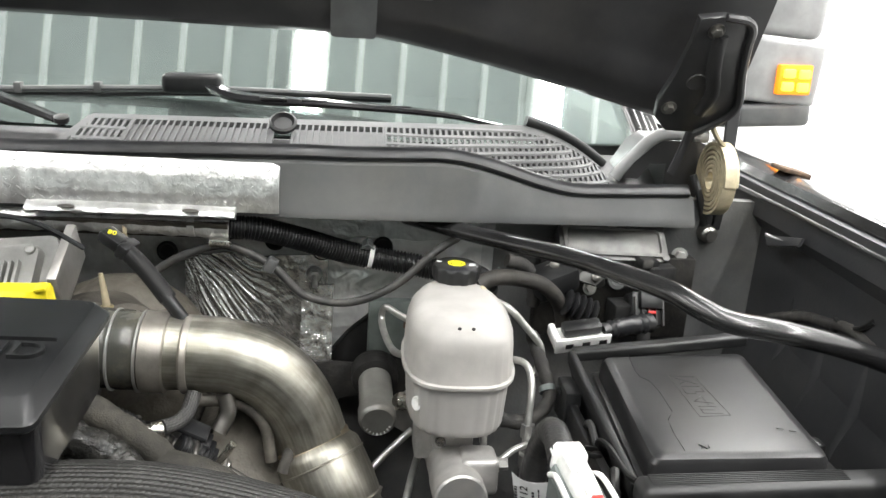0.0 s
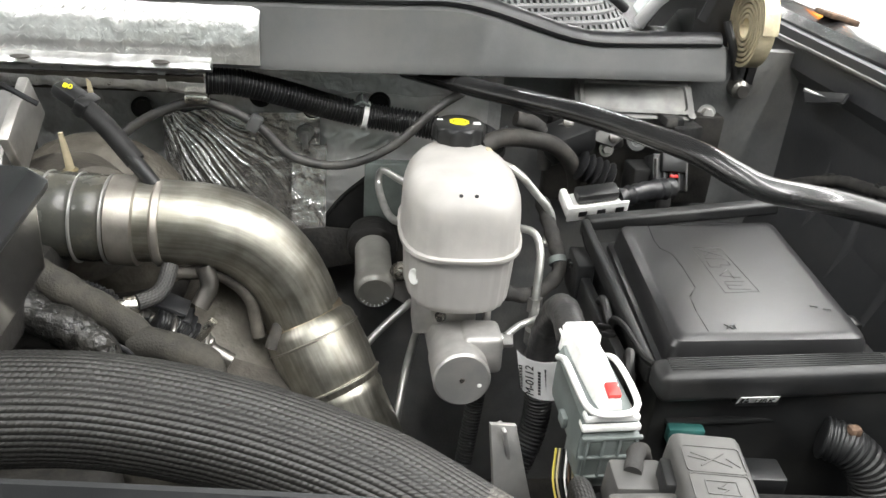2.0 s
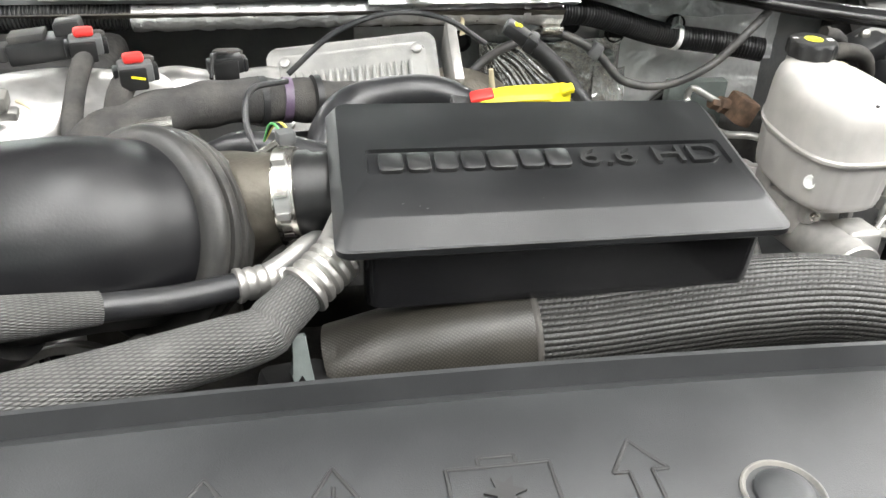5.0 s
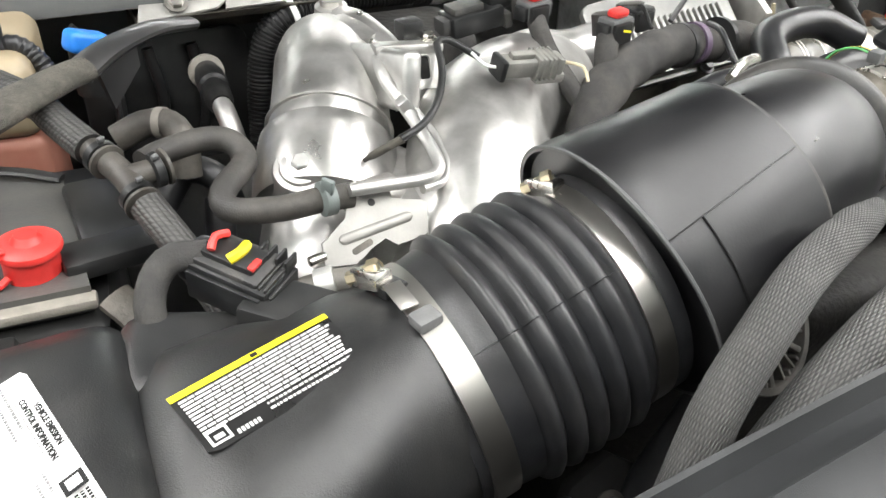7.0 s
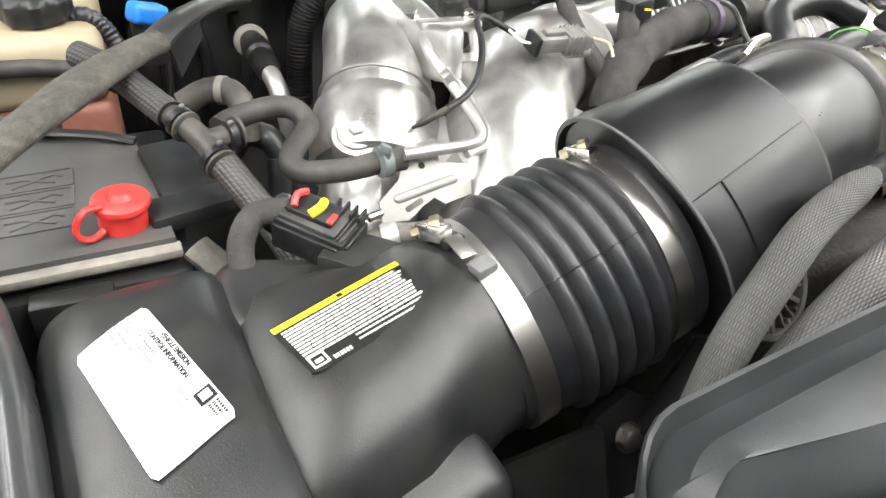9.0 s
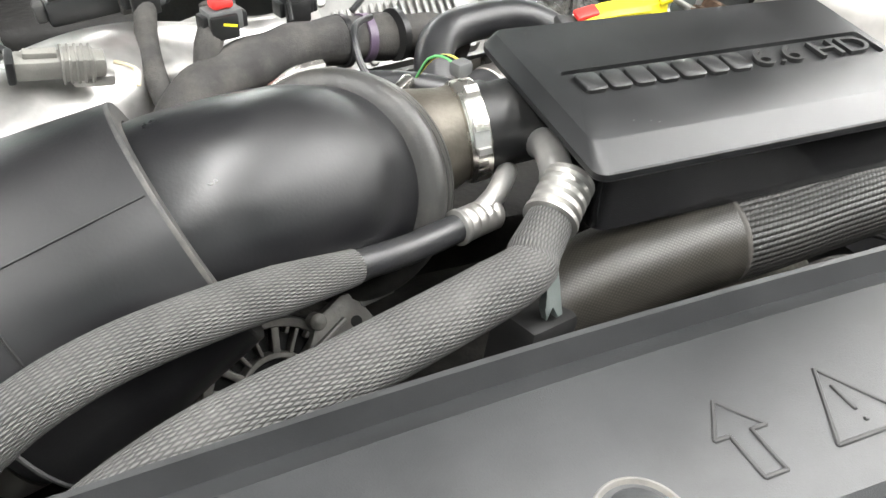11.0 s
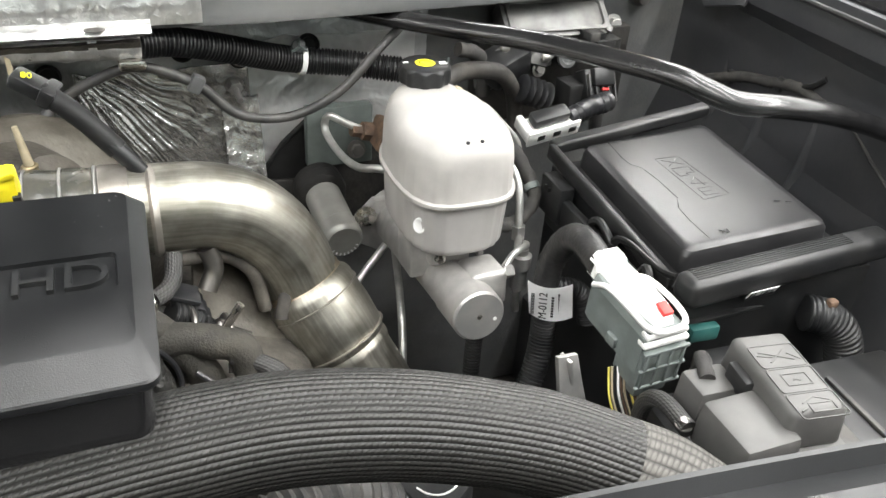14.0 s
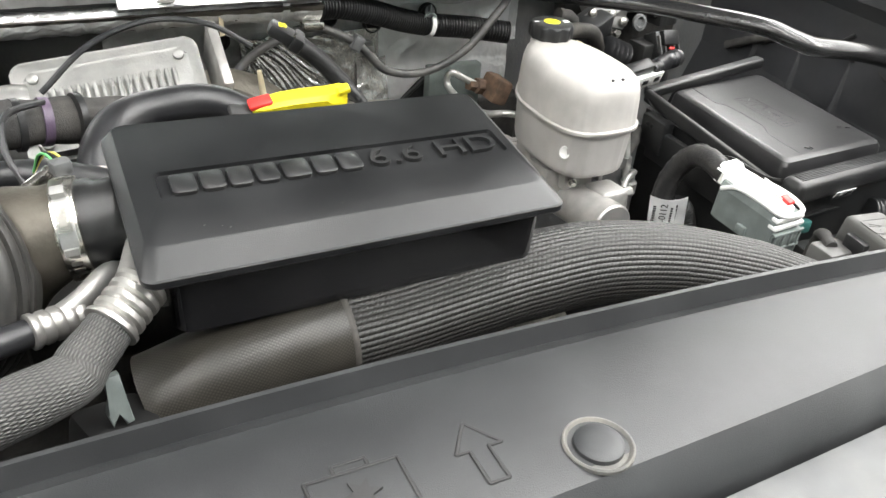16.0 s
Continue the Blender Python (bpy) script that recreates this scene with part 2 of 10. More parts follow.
YELLOW = mat("yellow_plastic", (0.75, 0.62, 0.02), 0.4, scale=50, bump=0.1)
BLUE = mat("blue_plastic", (0.02, 0.18, 0.62), 0.35, scale=50, bump=0.1)
PURPLE = mat("violet_tape", (0.085, 0.06, 0.095), 0.4, scale=60, bump=0.2)
PAPER = mat("white_label_paper", (0.68, 0.68, 0.68), 0.45, scale=20, bump=0.03)
# near-black for print and plastic, also for shade in slots and openings
NEAR_BLACK = mat("near_black", (0.010, 0.010, 0.010), 0.5, spec=0.25, scale=30, bump=0.02)
LABEL_BLACK = mat("black_label", (0.012, 0.012, 0.012), 0.3, scale=30, bump=0.02)
LABEL_YELLOW = mat("yellow_label_band", (0.82, 0.70, 0.02), 0.4, scale=30, bump=0.02)
WIRE_YELLOW = mat("yellow_wire", (0.6, 0.5, 0.1), 0.5)
WIRE_GREEN = mat("green_wire", (0.10, 0.35, 0.12), 0.5)
RUST = mat("rusty_fitting", (0.075, 0.048, 0.032), 0.75, metal=0.2, color2=(0.16, 0.10, 0.065), scale=80, bump=0.6, fine=300)
TANK = mat("yellowed_tank_plastic", (0.34, 0.275, 0.18), 0.4, color2=(0.42, 0.355, 0.25), scale=14, bump=0.08, sss=0.2)
COOLANT = mat("tank_with_red_coolant", (0.30, 0.12, 0.085), 0.4, color2=(0.38, 0.18, 0.13), scale=16, bump=0.08, sss=0.15)
BRAID = woven("woven_braid_sleeve", (0.024, 0.024, 0.023), (0.110, 0.109, 0.105), 44, 0.0085, bump=0.75, wear=0.55, wear_color=(0.13, 0.128, 0.122))
BRAID_BLACK = woven("black_braid_sleeve", (0.007, 0.007, 0.007), (0.050, 0.049, 0.047), 18, 0.0045, rough=0.5, stitched=True, bump=0.6, wear=0.12)
HOSE_BRAID = woven("ribbed_textile_hose", (0.006, 0.006, 0.0056), (0.026, 0.0255, 0.0235), 52, 0.0042, rough=0.46, bump=0.55, stitched=True, wear=0.3, wear_color=(0.030, 0.029, 0.026))
HOSE_CUFF = woven("silicone_hose_cuff", (0.014, 0.013, 0.0105), (0.042, 0.039, 0.033), 84, 0.0030, rough=0.33, bump=0.2, depth=0.0006, wear=0.3, wear_color=(0.07, 0.063, 0.052))
FOAM = mat("worn_foam_strip", (0.046, 0.043, 0.036), 0.95, scale=110, bump=0.9, fine=600, depth=0.0015, dust=0.25)
BODY = mat("dark_truck_paint", (0.012, 0.012, 0.013), 0.2, scale=8, bump=0.02, coat=0.7, rvar=0.06, dust=0.08)
INNER = mat("inner_fender_paint", (0.030, 0.031, 0.034), 0.45, scale=7, bump=0.2, fine=200, dust=0.08)
WALL = mat("white_painted_wall", (0.80, 0.80, 0.79), 0.6, scale=3, bump=0.05, fine=60)
SHEET = mat("pale_wall_sheet", (0.235, 0.268, 0.263), 0.45, scale=2, bump=0.03, fine=60)
FLOOR = mat("sealed_concrete", (0.36, 0.36, 0.35), 0.45, color2=(0.46, 0.46, 0.44), scale=2.5, bump=0.1, fine=90)
AMBER = glow("lit_amber_lens", (1.0, 0.50, 0.06), 2.6)
# the rim is no lamp; its glow imitates light spilling from the lenses
AMBER_SPILL = glow("glowing_lamp_rim", (1.0, 0.28, 0.01), 1.0)
TUBE_LIGHT = glow("lit_tube_diffuser", (1.0, 0.985, 0.96), 8.0)
SCREEN = mat("dusty_windscreen_glass", (0.50, 0.57, 0.555), 0.03, metal=0.42, scale=3, bump=0.0, rvar=0.01, trans=0.75, spec=1.0, color2=(0.53, 0.60, 0.58))
SILVER_PAINT = mat("grey_mirror_paint", (0.24, 0.24, 0.24), 0.35, scale=20, bump=0.05, coat=0.3)


# ---- mesh helpers ----
BASE = {}


def finish(name, bm, material, angle=38):
    bmesh.ops.recalc_face_normals(bm, faces=bm.faces)
    me = bpy.data.meshes.new(name)
    bm.to_mesh(me)
    bm.free()
    me.shade_smooth()
    me.set_sharp_from_angle(angle=radians(angle))
    me.materials.append(material)
    return me


def thing(name, base, label, category, group="", kind=""):
    ob = new(name)
    ob.empty_display_size = 0.02
    ob.location = base
    BASE[ob] = Vector(base)
    return tagged(ob, label, category, group, kind)


def part(name, bm, material, parent, label="", angle=38):
    """Links a bmesh, built in world coordinates, as one mesh under a thing or a part."""
    base = BASE[parent]
    bmesh.ops.translate(bm, vec=-base, verts=bm.verts)
    ob = new(name, finish(name, bm, material, angle))
    ob.parent = parent
    BASE[ob] = base
    return tagged(ob, label)


def solid(name, bm, material, base, label, category, kind="", group="", angle=38):
    """A thing that is one mesh."""
    bmesh.ops.translate(bm, vec=-Vector(base), verts=bm.verts)
    ob = new(name, finish(name, bm, material, angle))
    ob.location = base
    BASE[ob] = Vector(base)
    return tagged(ob, label, category, group, kind)


def turn(rx=0, ry=0, rz=0):
    return Euler([radians(a) for a in (rx, ry, rz)]).to_matrix().to_4x4()


def along(d, up=(0, 0, 1)):
    """A turn whose z axis lies along d."""
    return Vector(d).to_track_quat("Z", "Y").to_matrix().to_4x4()


def add_box(bm, c, s, rot=None, bevel=0.003, seg=2, taper=1.0):
    made = bmesh.ops.create_cube(bm, size=1)["verts"]
    for v in made:
        k = taper if v.co.z > 0 else 1.0
        v.co = Vector((v.co.x * s[0] * k, v.co.y * s[1] * k, v.co.z * s[2]))
    if bevel:
        edges = {e for v in made for e in v.link_edges}
        r = bmesh.ops.bevel(bm, geom=list(edges), offset=min(bevel, 0.45 * min(s)), segments=seg, affect="EDGES", profile=0.5)
        made = r["verts"]
        made = list({v for f in r["faces"] for v in f.verts} | set(made))
    m = Matrix.Translation(c) @ (rot or Matrix())
    bmesh.ops.transform(bm, matrix=m, verts=[v for v in made if v.is_valid])
    return bm


def box(c, s, rot=None, bevel=0.003, seg=2, taper=1.0):
    return add_box(bmesh.new(), c, s, rot, bevel, seg, taper)


def spline(pts, step=0.006):
    """A smooth line through the points (Catmull-Rom), in even steps."""
    p = [Vector(q) for q in pts]
    if len(p) == 2:
        n = max(2, int((p[1] - p[0]).length / step))
        return [p[0].lerp(p[1], i / n) for i in range(n + 1)]
    p = [p[0] * 2 - p[1]] + p + [p[-1] * 2 - p[-2]]
    out = []
    for i in range(1, len(p) - 2):
        a, b, c, d = p[i - 1 : i + 3]
        n = max(2, int((c - b).length / step))
        for k in range(n):
            t = k / n
            out.append(0.5 * (2 * b + (c - a) * t + (2 * a - 5 * b + 4 * c - d) * t * t + (3 * b - a - 3 * c + d) * t**3))
    out.append(p[-2])
    return out


def add_tube(bm, pts, radius, sides=16, step=0.006, cap=True, shape=None, flat=1.0, smooth=True):
    """A tube along a smooth line. radius: a number or f(s from 0 to 1, metres); shape: f(angle) that scales the section."""
    line = spline(pts, step) if smooth else [Vector(q) for q in pts]
    total = sum((b - a).length for a, b in zip(line, line[1:]))
    rings, far, nrm = [], 0.0, None
    for i, c in enumerate(line):
        t = (line[min(i + 1, len(line) - 1)] - line[max(i - 1, 0)]).normalized()
        if nrm is None:
            nrm = t.orthogonal().normalized() if abs(t.z) > 0.9 else (Vector((0, 0, 1)) - t * t.z).normalized()
        else:
            nrm = (nrm - t * nrm.dot(t)).normalized()
        bi = t.cross(nrm)
        if i:
            far += (c - line[i - 1]).length
        r = radius(far / total, far) if callable(radius) else radius
        ring = []
        for k in range(sides):
            a = 2 * math.pi * k / sides
            q = r * (shape(a) if shape else 1.0)
            ring.append(bm.verts.new(c + nrm * (q * math.cos(a) * flat) + bi * (q * math.sin(a))))
        rings.append(ring)
    uvs = bm.loops.layers.uv.verify()
    run = [0.0]
    for a, b in zip(line, line[1:]):
        run.append(run[-1] + (b - a).length)
    for i, (a, b) in enumerate(zip(rings, rings[1:])):
        for k in range(sides):
            f = bm.faces.new((a[k], a[(k + 1) % sides], b[(k + 1) % sides], b[k]))
            for loop, uv in zip(f.loops, ((k, i), (k + 1, i), (k + 1, i + 1), (k, i + 1))):
                loop[uvs].uv = (uv[0] / sides, run[uv[1]])
    if cap:
        bm.faces.new(rings[0][::-1])
        bm.faces.new(rings[-1])
    return bm


def tube(pts, radius, **k):
    return add_tube(bmesh.new(), pts, radius, **k)


def add_lathe(bm, origin, axis, profile, sides=32, squash=(1, 1), spin=0.0):
    """A turned form: profile rows of (distance along the axis, radius)."""
    rot = Matrix.Translation(origin) @ along(axis)
    rings = []
    for h, r in profile:
        if r < 1e-5:
            rings.append([bm.verts.new(rot @ Vector((0, 0, h)))])
        else:
            rings.append([bm.verts.new(rot @ Vector((r * squash[0] * math.cos(spin + 2 * math.pi * k / sides), r * squash[1] * math.sin(spin + 2 * math.pi * k / sides), h))) for k in range(sides)])
    uvs = bm.loops.layers.uv.verify()
    for i, (a, b) in enumerate(zip(rings, rings[1:])):
        for k in range(sides):
            q = (k + 1) % sides
            if len(a) == 1 and len(b) > 1:
                bm.faces.new((a[0], b[k], b[q]))
            elif len(b) == 1 and len(a) > 1:
                bm.faces.new((a[k], b[0], a[q]))
            elif len(a) > 1:
                f = bm.faces.new((a[k], a[q], b[q], b[k]))
                for loop, (c, d) in zip(f.loops, ((k, i), (k + 1, i), (k + 1, i + 1), (k, i + 1))):
                    loop[uvs].uv = (c / sides, profile[d][0])
    for ring in (rings[0], rings[-1]):
        if len(ring) > 2:
            bm.faces.new(ring)
    return bm


def lathe(origin, axis, profile, **k):
    return add_lathe(bmesh.new(), origin, axis, profile, **k)


def add_plate(bm, outline, m, thick, bevel=0.0):
    """A flat plate: an outline in x, y of the frame m, from z = 0 up to thick."""
    lo = [bm.verts.new(m @ Vector((x, y, 0))) for x, y in outline]
    hi = [bm.verts.new(m @ Vector((x, y, thick))) for x, y in outline]
    n = len(lo)
    top = bm.faces.new(hi)
    bm.faces.new(lo[::-1])
    for k in range(n):
        bm.faces.new((lo[k], lo[(k + 1) % n], hi[(k + 1) % n], hi[k]))
    if bevel:
        bmesh.ops.bevel(bm, geom=list(top.edges), offset=bevel, segments=2, affect="EDGES", profile=0.5)
    return bm


def plate(outline, m, thick, bevel=0.0):
    return add_plate(bmesh.new(), outline, m, thick, bevel)


def rounded(w, h, r, n=5):
    """The outline of a rectangle with rounded corners, about the origin."""
    out = []
    for cx, cy, a0 in ((w / 2 - r, h / 2 - r, 0), (-w / 2 + r, h / 2 - r, 90), (-w / 2 + r, -h / 2 + r, 180), (w / 2 - r, -h / 2 + r, 270)):
        for k in range(n + 1):
            a = radians(a0 + 90 * k / n)
            out.append((cx + r * math.cos(a), cy + r * math.sin(a)))
    return out


def frame_of(origin, xdir, ydir):
    """A frame whose x and y axes lie along the two directions."""
    x = Vector(xdir).normalized()
    z = x.cross(Vector(ydir)).normalized()
    y = z.cross(x)
    return Matrix(((x.x, y.x, z.x, origin[0]), (x.y, y.y, z.y, origin[1]), (x.z, y.z, z.z, origin[2]), (0, 0, 0, 1)))


def loft(rows, close=True, cap=True):
    """A skin over rows of points."""
    bm = bmesh.new()
    vs = [[bm.verts.new(p) for p in row] for row in rows]
    n = len(vs[0])
    for a, b in zip(vs, vs[1:]):
        for k in range(n if close else n - 1):
            bm.faces.new((a[k], a[(k + 1) % n], b[(k + 1) % n], b[k]))
    if close and cap:
        bm.faces.new(vs[0][::-1])
        bm.faces.new(vs[-1])
    return bm


def ring_plate(outer, inner, m, thick):
    """A flat plate with one opening; both outlines have as many points."""
    rows = [[m @ Vector((x, y, z)) for x, y in o] for o, z in ((outer, 0), (outer, thick), (inner, thick), (inner, 0), (outer, 0))]
    bm = loft(rows, cap=False)
    bmesh.ops.remove_doubles(bm, verts=bm.verts, dist=1e-6)
    return bm


def lettering(text, m, size, thick, align="LEFT", bold=0.0):
    """Raised letters in the built-in font, in the frame m."""
    cu = bpy.data.curves.new("lettering", "FONT")
    cu.body, cu.size, cu.extrude, cu.align_x, cu.offset = text, size, thick / 2, align, bold
    ob = bpy.data.objects.new("lettering", cu)
    me = bpy.data.meshes.new_from_object(ob)
    bm = bmesh.new()
    bm.from_mesh(me)
    bpy.data.objects.remove(ob)
    bpy.data.curves.remove(cu)
    bpy.data.meshes.remove(me)
    bmesh.ops.transform(bm, matrix=m @ Matrix.Translation((0, 0, thick / 2)), verts=bm.verts)
    return bm


def bars(rows, m, thick=0.0004):
    """Plain printed bars: rows of x, y, width, height in the frame m."""
    bm = bmesh.new()
    for x, y, w, h in rows:
        add_plate(bm, [(x, y), (x + w, y), (x + w, y + h), (x, y + h)], m, thick)
    return bm


def hexhead(bm, c, axis, r=0.006, h=0.005, washer=1.5):
    add_lathe(bm, c, axis, [(0, r * washer), (0.0015, r * washer)], sides=20)
    add_lathe(bm, Vector(c) + Vector(axis).normalized() * 0.0015, axis, [(0, r), (h - 0.001, r), (h, r * 0.85)], sides=6)
    return bm

# ---- the workshop ----
def slab(name, lo, hi, material, label, category, bevel=0.0):
    c = [(a + b) / 2 for a, b in zip(lo, hi)]
    s = [b - a for a, b in zip(lo, hi)]
    return solid(name, box(c, s, bevel=bevel), material, (c[0], c[1], lo[2]), label, category, "structure")


slab("floor", (-5.2, -4.2, -0.1), (5.2, 7.2, 0.0), FLOOR, "smooth grey sealed concrete workshop floor", "floor")
for name, lo, hi in (("wall_south", (-5.2, -4.2, 0), (5.2, -4.0, 3.8)), ("wall_north", (-5.2, 7.0, 0), (5.2, 7.2, 3.8)),
                     ("wall_west", (-5.2, -4.0, 0), (-5.0, 7.0, 3.8)), ("wall_east", (3.6, -4.0, 0), (3.8, 7.0, 3.8))):
    slab(name, lo, hi, WALL, "plain white painted workshop wall", "wall")


solid("ceiling", box((0, 1.5, 3.85), (10.4, 11.4, 0.1), bevel=0), SHEET, (0, 1.5, 3.8), "pale sheet metal workshop ceiling", "ceiling", "structure")
for i in range(36):
    solid("ceiling_rib", box((-4.1 + i * 0.235, 1.5, 3.785), (0.034, 11.0, 0.03), bevel=0.004, seg=1), WALL, (-4.1 + i * 0.235, 1.5, 3.77), "white standing rib of the ceiling sheets", "ceiling rib", "structure", "ceiling ribs")


def sheet_wall():
    """Ribbed sheet lining in front of the south wall."""
    bm = box((0, -3.96, 1.9), (9.9, 0.03, 3.7), bevel=0)
    x = -4.9
    while x < 4.9:
        add_box(bm, (x, -3.93, 1.9), (0.04, 0.05, 3.7), bevel=0.008, seg=1)
        x += 0.23
    return bm


solid("wall_lining", sheet_wall(), SHEET, (0, -3.95, 0), "pale ribbed sheet metal wall lining", "wall panel", "structure")
# fittings at -3.0, -1.65 and 2.9 are unseen, added with their lamps
for lx in TUBES:
    lamp = thing("ceiling_light", (lx, 2.5, 3.62), "long white tube light fitting on the ceiling", "ceiling light", "workshop ceiling lights")
    part("housing", box((lx, 2.1, 3.70), (0.20, 8.7, 0.10), bevel=0.01), WHITE, lamp)
    part("diffuser", box((lx, 2.1, 3.635), (0.15, 8.6, 0.03), bevel=0.008), TUBE_LIGHT, lamp, "lit white diffuser")

# ---- the truck's body round the engine bay ----
FIREWALL = mat("grey_firewall_coating", (0.11, 0.112, 0.112), 0.5, scale=16, bump=0.4, fine=200, depth=0.002, dust=0.25)
slab("bay_floor", (-1.0, 0.1, 0.42), (1.1, 0.95, 0.46), DARK, "dark oily frame and undertray below the engine", "undertray")
slab("firewall", (-1.0, 0.945, 0.44), (1.17, 0.965, 1.29), FIREWALL, "grey coated steel firewall behind the engine", "firewall")


def inner_fender(sign, x0):
    rows = []
    for i in range(15):
        y = 0.05 + i * 0.075
        w = 0.008 * math.sin(9 * y)
        pr = [(x0 - 0.015, 1.318), (x0 - 0.018, 1.300), (x0 - 0.020, 1.27), (x0 + 0.008 + w * 0.4, 1.235), (x0 + 0.004, 1.10 + w), (x0 - 0.05 - w, 0.95), (x0 - 0.08, 0.80), (x0 - 0.22, 0.66), (x0 - 0.22, 0.45),
              (x0 + 0.0, 0.45), (x0 + 0.0, 1.318)]
        rows.append([(sign * x, y, z) for x, z in pr])
    return loft(rows)


solid("inner_fender", inner_fender(1, 1.15), INNER, (1.0, 0.5, 0.45), "dark painted inner fender panel of the engine bay", "inner fender", "structure")
solid("inner_fender", inner_fender(-1, 0.96), INNER, (-0.9, 0.5, 0.45), "dark painted inner fender panel of the engine bay", "inner fender", "structure")


def fender(sign, x0):
    rows = []
    for i in range(22):
        y = -0.12 + i * 0.085
        k = max(0.0, 0.25 - y) * 0.25
        pr = [(x0 + 0.0, 1.322), (x0 + 0.008, 1.334), (x0 + 0.03, 1.340), (x0 + 0.07, 1.335), (x0 + 0.12, 1.315), (x0 + 0.15, 1.27), (x0 + 0.165, 1.15), (x0 + 0.165, 0.8),
              (x0 + 0.14, 0.8), (x0 + 0.13, 1.2), (x0 + 0.06, 1.30), (x0 + 0.002, 1.31)]
        rows.append([(sign * (x - k * 0.5), y, z - k * 0.2) for x, z in pr])
    return loft(rows)


solid("fender", fender(1, 1.15), BODY, (1.2, 0.8, 0.8), "glossy dark painted truck front fender", "fender", "structure")
solid("fender", fender(-1, 0.96), BODY, (-1.05, 0.8, 0.8), "glossy dark painted truck front fender", "fender", "structure")


# front shroud over the radiator
def bow_rear(x):
    return -0.105 * (x - 0.03) ** 2


def bow_front(x):
    return (0.19 if x < 0 else 0.06) * x * x


def shroud():
    xs = [-0.545, -0.544, -0.541, -0.536, -0.529, -0.520, -0.510] + [-0.50 + i * 0.02 for i in range(77)]
    rows = []
    for x in xs:
        r, f = bow_rear(x), bow_front(x) * 0.9
        k = max(0.0, -0.51 - x) / 0.035
        q = 1 - math.sqrt(max(0.0, 1 - k * k))
        end, r = 0.030 * q, r - 0.034 * q
        rows.append([(x, 0.060 + r, 1.235), (x, 0.067 + r, 1.300 - end), (x, 0.065 + r, 1.3035 - end), (x, 0.062 + r, 1.3035 - end), (x, 0.0585 + r, 1.2915 - end), (x, 0.040 + r, 1.3035 - end), (x, 0.036 + r, 1.3095 - end),
                     (x, 0.021 + r, 1.3125 - end), (x, -0.045 + f * 0.8, 1.312 - end), (x, -0.053 + f, 1.310 - end), (x, -0.060 + f, 1.302 - end), (x, -0.068 + f, 1.286 - end), (x, -0.075 + f, 1.20), (x, -0.02, 1.20)])
    return loft(rows)


SHROUD = mat("grained_grey_black_plastic", (0.019, 0.020, 0.021), 0.43, scale=16, bump=0.35, fine=1400, depth=0.0004, rvar=0.08, dust=0.08, dust_color=(0.15, 0.15, 0.15))
# darker than the shroud: shade of the sunk symbols put into colour
EMBOSS = mat("sunk_line_shade", (0.014, 0.014, 0.014), 0.5, scale=30, bump=0.1)
RING = mat("dusty_pale_ring", (0.085, 0.083, 0.078), 0.6, scale=60, bump=0.3, dust=0.4)
shroud_ob = thing("radiator_shroud", (0.2, 0.0, 1.2), "matt black moulded radiator shroud with embossed symbols", "radiator cover")
part("cover_panel", shroud(), SHROUD, shroud_ob, angle=30)
grille_rows = [[(x, -0.072 + bow_front(x) * 0.9, 1.285), (x, -0.085 + bow_front(x), 1.288), (x, -0.20 + bow_front(x), 1.262), (x, -0.23 + bow_front(x), 1.20), (x, -0.21 + bow_front(x), 1.0), (x, -0.07 + bow_front(x) * 0.9, 1.0)] for x in [-0.9 + i * 0.05 for i in range(41)]]
solid("grille_top", loft(grille_rows), GREY_PLASTIC, (0.1, -0.15, 1.0), "dark grey plastic top of the truck grille", "grille", "structure", angle=30)
slab("radiator_support", (-0.95, -0.02, 0.44), (1.0, 0.045, 1.22), DARK, "dark steel radiator support crossmember", "radiator support")


def emboss(lines, z=1.3124, w=0.0020):
    bm = bmesh.new()
    for a, b in lines:
        a, b = Vector((*a, z)), Vector((*b, z))
        add_box(bm, (a + b) / 2, ((b - a).length + w * 0.5, w, 0.0012), turn(0, 0, math.degrees(math.atan2(b.y - a.y, b.x - a.x))), bevel=0.0005, seg=1)
    return bm


def polyline(p, closed=True):
    return list(zip(p, p[1:] + p[:1])) if closed else list(zip(p, p[1:]))


for ax in (-0.089, 0.089):
    part("embossed_arrow", emboss(polyline([(ax, 0.0), (ax + 0.012, -0.017), (ax + 0.005, -0.017), (ax + 0.005, -0.037), (ax - 0.005, -0.037), (ax - 0.005, -0.017), (ax - 0.012, -0.017)])), EMBOSS, shroud_ob)
part("embossed_triangle", emboss(polyline([(-0.038, 0.0), (-0.018, -0.035), (-0.058, -0.035)]) + [((-0.038, -0.010), (-0.038, -0.023)), ((-0.038, -0.028), (-0.038, -0.029))]), EMBOSS, shroud_ob)
star = [((0.03 + (0.009 if k % 2 else 0.0042) * math.sin(k * math.pi / 6)), -0.0215 + (0.009 if k % 2 else 0.0042) * math.cos(k * math.pi / 6)) for k in range(12)]
part("embossed_battery", emboss(polyline([(0.008, -0.007), (0.052, -0.007), (0.052, -0.035), (0.008, -0.035)]) + polyline([(0.022, -0.007), (0.022, -0.002), (0.038, -0.002), (0.038, -0.007)], False)), EMBOSS, shroud_ob)
part("embossed_star", plate(star, Matrix.Translation((0, 0, 1.3125)), 0.0012), EMBOSS, shroud_ob)
